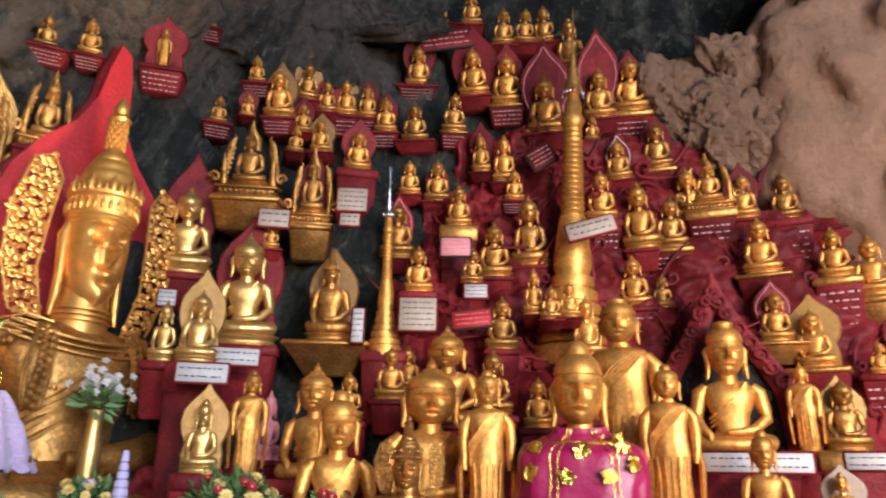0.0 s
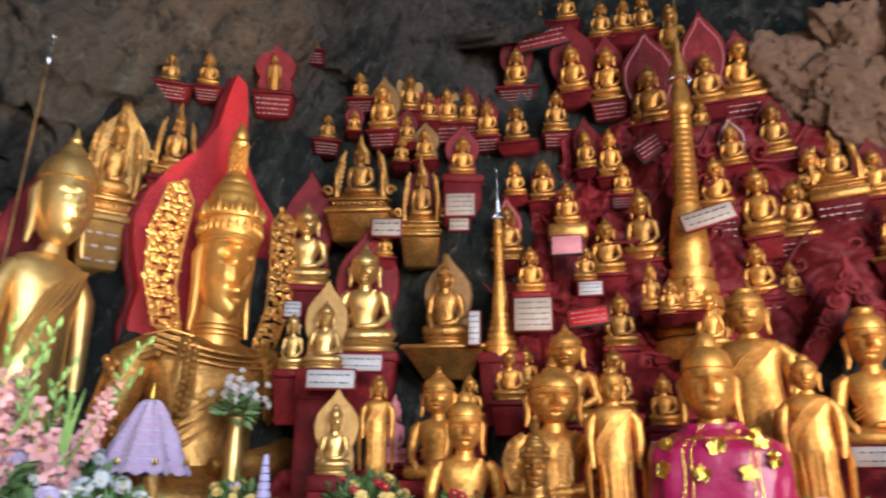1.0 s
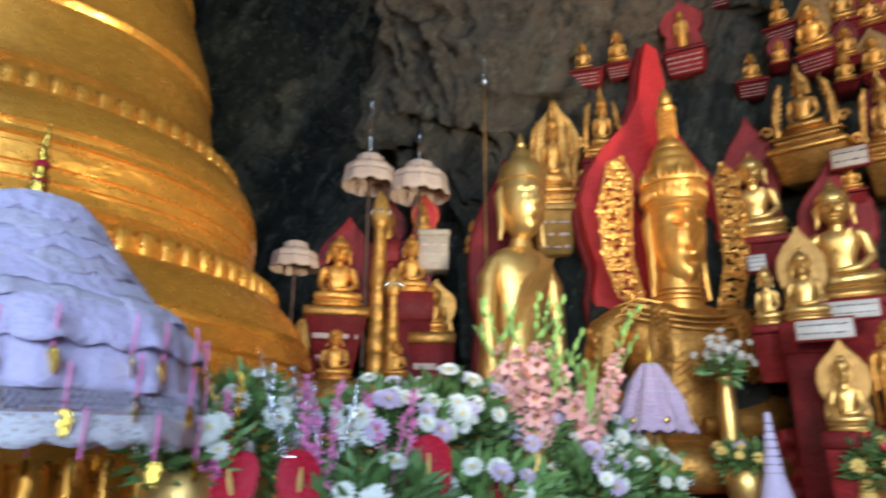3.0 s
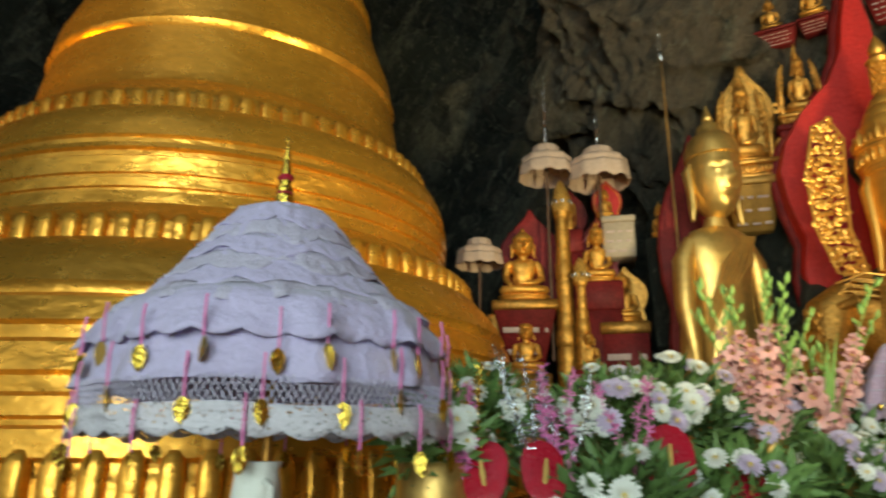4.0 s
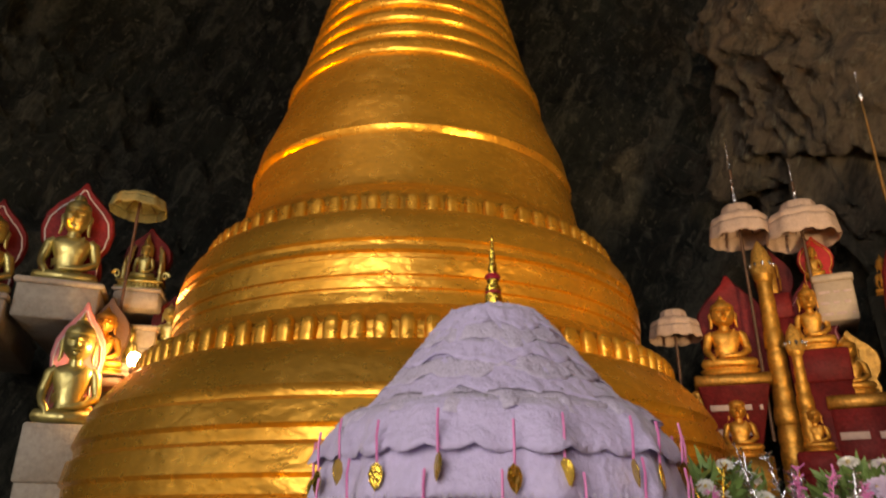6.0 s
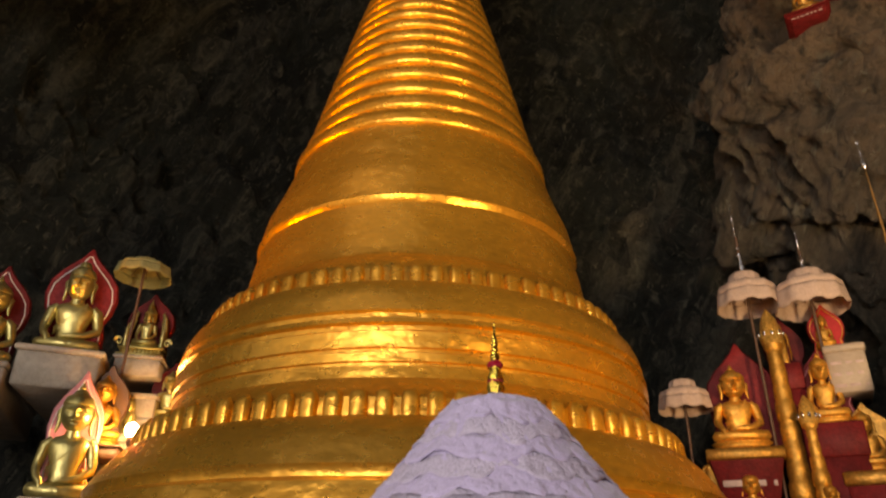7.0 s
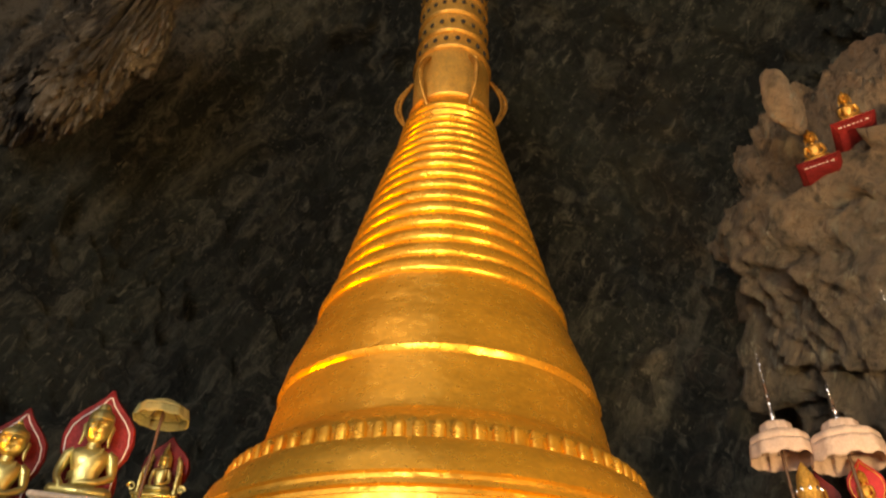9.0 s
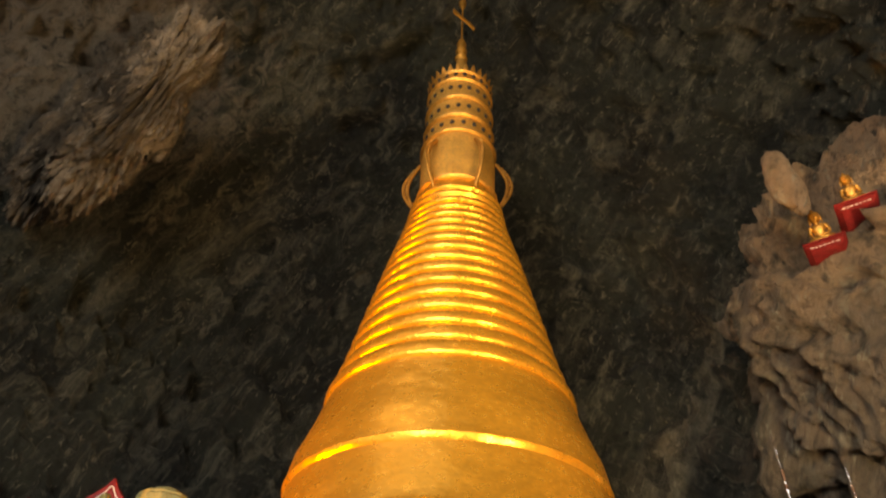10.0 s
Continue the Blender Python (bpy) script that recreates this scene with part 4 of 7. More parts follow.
# ---- terraces of red-painted masonry and the altar step ----
def terrace(x0, x1, z0, z1, out=0.0, material=None, label="dark red painted masonry terrace with uneven face"):
    """A block of painted masonry along the leaning wall, with a bulging, uneven face."""
    n, k = 90, 36
    rows = []
    for j in range(k + 1):
        z = z0 + (z1 - z0) * j / k
        row = []
        for i in range(n + 1):
            x = x0 + (x1 - x0) * i / n
            y = 5.0 + 0.33 * (z - 2) - (0.55 * (-1 - x) if x < -1 else 0) - out
            d = 0.15 * fbm((x * 2.2, z * 2.4, 3.1), 3) + 0.06 * fbm((x * 7, z * 7, 1), 3) - 0.10 * abs(fbm((x * 3.6, z * 3.0, 8), 3))
            row.append((x, y + d, z + 0.09 * fbm((x * 1.7, 0.3, z), 3)))
        rows.append(row)
    back = [[(p[0], p[1] + 1.0, p[2]) for p in rows[-1]]]
    ob = part("terrace", Mesh().grid(rows + back, closed=False, caps=False), material or RED, angle=60)
    mod = ob.modifiers.new("thick", "SOLIDIFY")
    mod.thickness, mod.offset = 0.12, -1
    # carved curls in low relief on its face
    rnd = random.Random(int(x0 * 100 + z1 * 10))
    for c in range(int((x1 - x0) * (z1 - z0) * 9)):
        p = rows[rnd.randrange(4, k - 3)][rnd.randrange(4, n - 3)]
        r, way = rnd.uniform(0.05, 0.10), rnd.choice((-1, 1))
        curl = [(way * r * (1 - 0.075 * q) * math.cos(0.62 * q), -0.012, r * (1 - 0.075 * q) * math.sin(0.62 * q)) for q in range(12)]
        tail = [(way * (r + 0.02 * q), 0.0, -0.5 * r * q - 0.10 * r * q * q) for q in range(4, 0, -1)]
        part("scroll", Mesh().tube(tail + curl, [0.006 + 0.0035 * min(q, 3) for q in range(len(tail + curl))], 6), material or RED, ob, "red carved curl", at=pose(p[0], p[1] - 0.01, p[2], -18, rnd.uniform(0, 360), 0))
    return tagged(ob, label, "terrace")


terrace(-0.05, 3.6, 1.0, 2.35, 0.04)
terrace(0.25, 3.9, 2.3, 3.1, 0.02)
terrace(0.35, 3.3, 3.05, 3.9, 0.0)
terrace(0.5, 2.3, 3.85, 4.75, 0.0)
terrace(-0.55, 0.45, 2.0, 3.2, 0.0)
terrace(-0.28, 0.50, 3.15, 4.05, -0.06)
terrace(0.02, 0.65, 3.95, 4.85, -0.08)
terrace(-1.9, -0.3, 1.0, 1.75, 0.05)
altar = part("altar_step", Mesh().box((-3.6, 2.9, 0.0), (4.2, 5.6, 1.12), 0.03), RED)
tagged(altar, "long red-painted altar step below the statues", "altar")


# ---- the crowned statue, its flame plate and the brass statue beside it ----
def crowned():
    m = seated("crown", "none", 1.0, 0.45, crown=2.38, slim=0.43)
    rnd = random.Random(2)
    # bands and festoons of the jewelled robe
    for k in range(3):
        row = []
        for i in range(15):
            x = -0.165 + 0.33 * i / 14
            row.append((x, -0.105 * math.sqrt(max(0.05, 1 - (x / 0.19) ** 2)) - 0.004, 0.385 - 0.014 * k + 1.1 * x * x))
        m.tube(row, 0.003 if k % 2 else 0.0045, 6)
    for e in (-1, 1):
        # epaulette of five raised lines over the shoulder, with a beaded hem
        for k in range(4):
            u = 0.020 * k
            m.tube([(e * (0.085 + u * 0.9), -0.070 + 0.2 * u, 0.420 - 0.5 * u), (e * (0.13 + u * 0.8), -0.05 + 0.2 * u, 0.432 - 0.6 * u), (e * (0.175 + u * 0.55), -0.01, 0.418 - 0.85 * u)], 0.0032, 6)
        for i in range(12):
            t = i / 11
            m.ball((e * (0.165 + 0.075 * t), -0.065 + 0.07 * t, 0.372 - 0.03 * t), (0.010, 0.010, 0.010), 6, 5)
        # hanging strap of the robe with scrolled borders
        for off in (-0.024, -0.018, 0.018, 0.024):
            m.tube([(e * (0.098 + off), -0.088, 0.412), (e * (0.112 + off), -0.108, 0.36), (e * (0.12 + off * 1.2), -0.118, 0.30), (e * (0.118 + off * 0.9), -0.112, 0.245)], 0.0035, 6)
        for i in range(22):
            t = i / 21
            m.ball((e * (0.098 + 0.022 * t + 0.008 * (-1) ** i), -0.092 - 0.024 * math.sin(2.4 * t), 0.405 - 0.16 * t), (0.0085, 0.008, 0.009), 6, 5)
        for k in range(30):
            t = k / 29
            m.ball((e * (0.255 - 0.02 * t + rnd.uniform(-0.008, 0.008)), -0.05 - 0.05 * t + rnd.uniform(-0.01, 0.01), 0.35 - 0.2 * t), (0.009, 0.009, 0.011), 6, 5)
    for k in range(46):
        a = -1.1 + 2.2 * (k % 23) / 22
        m.ball((0.115 * math.sin(a), -0.098 + 0.015 * abs(a), 0.335 - 0.035 * math.cos(a) - 0.02 * (k // 23)), (0.008, 0.007, 0.009), 6, 5)
    for k in range(3):
        m.tube([(0.062 * math.cos(math.pi + math.pi * i / 12), -0.012 + 0.062 * math.sin(math.pi + math.pi * i / 12), 0.462 - 0.012 * k) for i in range(13)], 0.0028, 6)
    # the robe is of duller gold leaf than the face and crown
    for k, face in enumerate(m.f):
        if sum(m.v[i][2] for i in face) / len(face) < 0.425:
            m.m[k] = 2
    left = [(-0.105, 0.44), (-0.165, 0.45), (-0.195, 0.55), (-0.2, 0.68), (-0.175, 0.80), (-0.14, 0.82), (-0.115, 0.77), (-0.125, 0.66), (-0.13, 0.55)]
    for e in (1, -1):
        w = Mesh()
        openwork(w, [(x, z) for x, z in left], 0.0150, 4)
        k = len(m.f)
        m.add([(1.18 * x + 0.05, 0.03 + y, z) if e > 0 else (-0.010 - 1.04 * x + 0.04 * (z - 0.62), -0.030 + y, z - 0.02) for x, y, z in w.v], w.f)
        m.m[k:] = w.m
    return m


STATUE["crowned"] = crowned().data("seated_statue", [GOLD_BRIGHT, BRONZE, GOLD_OLD])
statue("crowned", -2.48, 4.47, 1.30, 2.95, 54, wide=0.95, label="great gilded crowned statue with openwork ear panels, jewelled robe")
pedestal(-2.48, 4.47, 1.30, 1.7, 0.25, 50, rows=0, taper=0.95)
plate_big = tagged(new("backplate"), "tall bright red flame-shaped plate with rough painted face", "backplate")
plate_big.matrix_world = pose(-2.78, 4.75, 1.12, 0, 0, 42)
tall = [(-0.42, 0), (-0.44, 1.15), (-0.49, 1.6), (-0.45, 1.86), (-0.53, 2.14), (-0.56, 2.4), (-0.5, 2.62), (-0.36, 2.86), (-0.14, 3.1), (-0.02, 3.36), (0.02, 3.62), (0.08, 3.88), (0.17, 3.8), (0.205, 3.56), (0.235, 3.1), (0.36, 2.85), (0.52, 2.63), (0.62, 2.2), (0.62, 1.7), (0.68, 1.5), (0.70, 0.9), (0.66, 0)]
part("panel", Mesh().plate(tall, 0.24, bevel=0.02), [BRIGHT_RED], plate_big)
part("rim", Mesh().tube([(a * 1.0, 0.20, b) for a, b in tall], 0.045, 8), RED, plate_big, "dull purple-red rim")

statue("robed", -3.55, 4.06, 0.75, 3.35, 70, wide=0.66, label="large polished brass statue with pointed cap, turned aside")
pedestal(-3.55, 4.06, 0.75, 0.9, 0.75, 55, rows=0, taper=0.95, material=RED)
backplate(-3.90, 4.22, 1.9, 0.55, 2.15, 50, trim=False, tip=0.12)
statue("ornate", -3.52, 4.50, 3.56, 1.0, 40, material=GOLD_OLD, wide=0.56, lean=6)
backplate(-3.57, 4.62, 3.6, 0.46, 1.02, 40, material=GOLD_OLD, trim=GOLD, lean=5)
pedestal(-3.52, 4.50, 3.56, 0.40, 0.4, 40, rows=3, taper=0.7, material=OCHRE)
statue("ornate", -3.16, 4.74, 3.95, 0.70, 35, wide=0.62, lean=10)
pedestal(-3.16, 4.74, 3.95, 0.36, 0.30, 35, rows=0)


def small_spire(x, y, z, h, w, label="slender gilded ringed spire", lean=0.0, rings=14, silver=False, sway=0.0):
    """A small stupa: stepped foot, bell, ringed spire, thin finial."""
    root = tagged(new("spire_stupa"), label, "stupa", "small spires")
    root.matrix_world = pose(x, y, z, lean, sway)
    r = w / 2
    prof = [(r, 0), (r, 0.02 * h)]
    for k in range(6):
        a = r * (1 - 0.09 * k)
        zz = 0.02 * h + 0.035 * h * k
        prof += [(a, zz), (a * 1.02, zz + 0.012 * h), (a, zz + 0.026 * h), (a * 0.80, zz + 0.028 * h), (a * 0.80, zz + 0.0345 * h)]
    prof += [(r * 0.50, 0.25 * h), (r * 0.47, 0.30 * h), (r * 0.38, 0.36 * h), (r * 0.36, 0.38 * h)]
    part("bell", Mesh().lathe(prof, n=28), GOLD, root)
    prof = []
    for k in range(rings):
        zz = 0.37 * h + 0.26 * h * k / rings
        a = r * (0.32 - 0.07 * k / rings)
        s = 0.26 * h / rings
        prof += [(a * 0.9, zz), (a * 1.06, zz + s * 0.3), (a * 1.03, zz + s * 0.65), (a * 0.88, zz + s * 0.9)]
    part("spire", Mesh().lathe(prof + [(r * 0.28, 0.635 * h), (r * 0.34, 0.65 * h), (r * 0.26, 0.665 * h), (r * 0.24, 0.70 * h), (r * 0.14, 0.73 * h)], n=20), GOLD, root)
    part("finial", Mesh().lathe([(r * 0.16, 0.725 * h), (r * 0.30, 0.735 * h), (r * 0.20, 0.755 * h), (r * 0.24, 0.765 * h), (r * 0.14, 0.785 * h), (r * 0.18, 0.795 * h), (r * 0.08, 0.82 * h), (r * 0.11, 0.83 * h), (r * 0.04, 0.86 * h), (r * 0.025, 0.95 * h), (0.002, h)], n=14), SILVER if silver else GOLD_OLD, root)
    for k in range(16):
        a = 2 * math.pi * k / 16
        part("bell_drop", Mesh().ball((0, 0, 0), (0.008, 0.008, 0.014), 6, 5), SILVER, root, at=pose(r * 0.30 * math.cos(a), r * 0.30 * math.sin(a), 0.728 * h))
    return root


small_spire(0.90, 5.30, 2.49, 3.2, 0.60, "gilded ringed spire on a stepped round base", 2, 18, sway=2)
pedestal(0.90, 5.30, 2.52, 0.6, 0.4, 0, rows=0)
plaque(1.02, 4.86, 3.42, 0.36, 0.13, -8, rows=2, roll=-14, lean=-6)
small_spire(-0.50, 4.92, 2.50, 1.42, 0.24, "slender gilded ringed spire with silver tip", 6, 14, True)
pedestal(-0.50, 4.92, 2.52, 0.3, 0.5, 0, rows=0)


# slender ornamental pole rising behind the brass statue
spire_pole = tagged(new("ornamental_pole"), "thin gilded ornamental pole with silver bud and tip", "pole")
spire_pole.matrix_world = pose(-3.87, 4.01, 0) @ Matrix.Diagonal((1, 1, 0.965, 1))
part("shaft", Mesh().lathe([(0.010, 0), (0.010, 3.9), (0.012, 4.0), (0.016, 4.05), (0.010, 4.1), (0.014, 4.2), (0.008, 4.28), (0.012, 4.4), (0.007, 4.5), (0.009, 4.6), (0.004, 4.68), (0.003, 4.85)], n=12), BRONZE, spire_pole)
part("bud", Mesh().lathe([(0.004, 4.82), (0.022, 4.85), (0.028, 4.88), (0.012, 4.91), (0.003, 4.93)], n=12), SILVER, spire_pole)
part("tip", Mesh().lathe([(0.003, 4.92), (0.003, 5.07), (0.011, 5.09), (0.009, 5.12), (0.002, 5.16)], n=10), SILVER, spire_pole)


# ---- the carved red arch round the large seated statue ----
def arch():
    root = tagged(new("arch_niche"), "red carved arch with scrolled border round a seated statue", "arch")
    root.matrix_world = pose(1.86, 4.88, 1.45, 6, 0, -22)
    outer = [(-0.52, 0), (-0.50, 0.5), (-0.46, 0.85), (-0.34, 1.05), (-0.2, 1.25), (-0.06, 1.52), (0, 1.68), (0.06, 1.52), (0.2, 1.25), (0.34, 1.05), (0.46, 0.85), (0.50, 0.5), (0.52, 0)]
    inner = [(-0.36, 0), (-0.36, 0.5), (-0.32, 0.82), (-0.22, 1.0), (-0.12, 1.12), (-0.04, 1.28), (0, 1.36), (0.04, 1.28), (0.12, 1.12), (0.22, 1.0), (0.32, 0.82), (0.36, 0.5), (0.36, 0)]
    m = Mesh()
    rows = [[(a, 0.25, b) for a, b in outer], [(a, -0.03, b) for a, b in outer], [(a * 0.5 + c * 0.5, -0.06, b * 0.5 + d * 0.5) for (a, b), (c, d) in zip(outer, inner)], [(a, -0.02, b) for a, b in inner], [(a, 0.25, b) for a, b in inner]]
    m.grid(rows, closed=False, caps=False)
    part("border", m, RED, root, angle=40)
    rnd = random.Random(9)
    for i in range(len(outer) - 1):
        for t in (0.25, 0.75):
            x = (outer[i][0] * (1 - t) + outer[i + 1][0] * t) * 0.62 + (inner[i][0] * (1 - t) + inner[i + 1][0] * t) * 0.38
            z = (outer[i][1] * (1 - t) + outer[i + 1][1] * t) * 0.55 + (inner[i][1] * (1 - t) + inner[i + 1][1] * t) * 0.45
            r = 0.055
            pts = [(r * (1 - 0.08 * k) * math.cos(0.75 * k), 0, r * (1 - 0.08 * k) * math.sin(0.75 * k)) for k in range(11)]
            part("scroll", Mesh().tube(pts, 0.014, 6), RED, root, at=pose(x, -0.055, z, 0, rnd.uniform(0, 360)))
    part("niche_back", Mesh().plate(inner, 0.03, y=0.02), ROCK, root, "dark rock inside the arch")
    return root


arch()


# ---- magenta shawl on the seated statue in front ----
def shawl(x, y, z, w, h, turn):
    root = tagged(new("shawl"), "magenta satin shawl with gold stripes and gold leaf squares", "shawl")
    root.matrix_world = pose(x, y, z, 0, 0, turn)
    prof = [(0.50, 0.0), (0.505, 0.2), (0.50, 0.45), (0.49, 0.66), (0.475, 0.76), (0.44, 0.83), (0.36, 0.88), (0.26, 0.92), (0.205, 0.97), (0.20, 1.02), (0.17, 1.0)]
    n, rows = 72, []

    def surf(a, t):
        k = t * (len(prof) - 1)
        i = min(int(k), len(prof) - 2)
        r = prof[i][0] + (prof[i + 1][0] - prof[i][0]) * (k - i)
        zz = prof[i][1] + (prof[i + 1][1] - prof[i][1]) * (k - i)
        fold = 1 + 0.035 * math.sin(7 * a + 9 * zz) * (1.2 - zz) + 0.02 * math.sin(15 * a - 6 * zz) + 0.03 * math.sin(34 * zz + 3 * a + 2 * math.sin(2 * a)) * max(0, zz - 0.6)
        fold += 0.05 * fbm((2.2 * math.cos(a), 2.2 * math.sin(a), 3 * zz), 3)
        c, q = math.cos(a), math.sin(a)
        return (w * r * fold * math.copysign(abs(c) ** 0.72, c), w * r * 0.66 * fold * math.copysign(abs(q) ** 0.8, q), h * zz + 0.02 * q * (zz > 0.8))

    rows = [[surf(2 * math.pi * j / n, i / 30) for j in range(n)] for i in range(31)]
    part("cloth", Mesh().grid(rows, caps=False), MAGENTA, root, angle=80)
    for a in (-1.95, -1.82, -1.28, -1.15):
        part("gold_stripe", Mesh().tube([(p[0] * 1.012, p[1] * 1.012, p[2]) for p in (surf(a, i / 24) for i in range(25))], 0.004, 5), FOIL, root)
    for t in (0.62, 0.66):
        part("gold_stripe", Mesh().tube([(p[0] * 1.012, p[1] * 1.012, p[2]) for p in (surf(-2.5 + 1.9 * i / 24, t) for i in range(25))], 0.004, 5), FOIL, root)
    rnd = random.Random(6)
    for a, t in ((-2.25, 0.5), (-1.57, 0.5), (-0.95, 0.52), (-2.2, 0.28), (-1.7, 0.27), (-1.35, 0.27), (-0.9, 0.34), (-0.85, 0.64), (-2.3, 0.1), (-1.5, 0.1), (-0.9, 0.14)):
        p = surf(a, t)
        m = Mesh()
        for k in range(7):
            s = 0.05
            m.plate([(-s * rnd.uniform(0.3, 0.6), -s * rnd.uniform(0.3, 0.6)), (s * rnd.uniform(0.3, 0.6), -s * rnd.uniform(0.2, 0.5)), (s * rnd.uniform(0.3, 0.6), s * rnd.uniform(0.3, 0.5)), (-s * rnd.uniform(0.2, 0.6), s * rnd.uniform(0.3, 0.6))], 0.003,
                    matrix=pose(rnd.uniform(-0.02, 0.02), -0.008 - 0.002 * k, rnd.uniform(-0.02, 0.02), rnd.uniform(-25, 25), rnd.uniform(0, 360), rnd.uniform(-25, 25)))
        part("gold_leaf_square", m, FOIL, root, "crumpled gold leaf square", at=pose(p[0] * 1.02, p[1] * 1.03, p[2], 0, 0, math.degrees(a) + 90), smooth=False)
    return root


shawl(0.645, 3.689, 1.342, 0.67, 0.59, -9)


# ---- ceremonial umbrellas ----
def parasol(x, y, z, r, h, drop, cloth, label, pole=0.8, spire=0.2, lean=0.0, ribs=10):
    """A fringed umbrella; z is the top of its canopy and pole the length below it."""
    root = tagged(new("parasol"), label, "umbrella", "shrine umbrellas")
    root.matrix_world = pose(x, y, z, lean)
    n = ribs * 6
    prof = [(0.06, 0), (0.42, -0.08), (0.52, -0.18), (0.55, -0.42), (0.60, -0.50), (0.90, -0.66), (0.98, -0.80), (1.0, -1.0)]
    wav = lambda a: 1 + 0.035 * math.cos(ribs * a) + 0.03 * fbm((3 * math.cos(a), 3 * math.sin(a), x), 3)
    rows = [[(r * q * wav(2 * math.pi * j / n) * math.cos(2 * math.pi * j / n), r * q * wav(2 * math.pi * j / n) * math.sin(2 * math.pi * j / n), h * zz) for j in range(n)] for q, zz in prof]
    canopy = part("canopy", Mesh().grid(rows, caps=False), cloth, root, angle=80)
    sk = []
    for k in range(5):
        sk.append([(r * (1.0 + 0.02 * k + 0.05 * math.sin(ribs * 3 * 2 * math.pi * j / n)) * wav(2 * math.pi * j / n) * math.cos(2 * math.pi * j / n), r * (1.0 + 0.02 * k) * wav(2 * math.pi * j / n) * math.sin(2 * math.pi * j / n), -h - drop * k / 4 - (0.12 * drop * (j % 6 in (2, 3, 4)) if k == 4 else 0)) for j in range(n)])
    skirt = part("fringe", Mesh().grid(sk, caps=False), cloth, canopy, angle=80)
    for ob in (canopy, skirt):
        mod = ob.modifiers.new("thick", "SOLIDIFY")
        mod.thickness = 0.004
    part("pole", Mesh().tube([(0, 0, spire * 0.5), (0, 0, -pole)], 0.012, 8), WOOD, root)
    if spire:
        part("finial", Mesh().lathe([(0.022, 0), (0.026, 0.1 * spire), (0.012, 0.16 * spire), (0.020, 0.22 * spire), (0.009, 0.28 * spire), (0.014, 0.34 * spire), (0.005, 0.42 * spire), (0.004, 0.7 * spire), (0.011, 0.74 * spire), (0.004, 0.8 * spire), (0.002, spire)], n=10), SILVER, root)
    for k in range(ribs):
        a = 2 * math.pi * k / ribs
        part("rib", Mesh().tube([(0, 0, -h * 0.15), (r * 0.6 * math.cos(a), r * 0.6 * math.sin(a), -h * 0.48), (r * 0.95 * math.cos(a), r * 0.95 * math.sin(a), -h * 1.0)], 0.004, 5), WOOD, root)
    return root


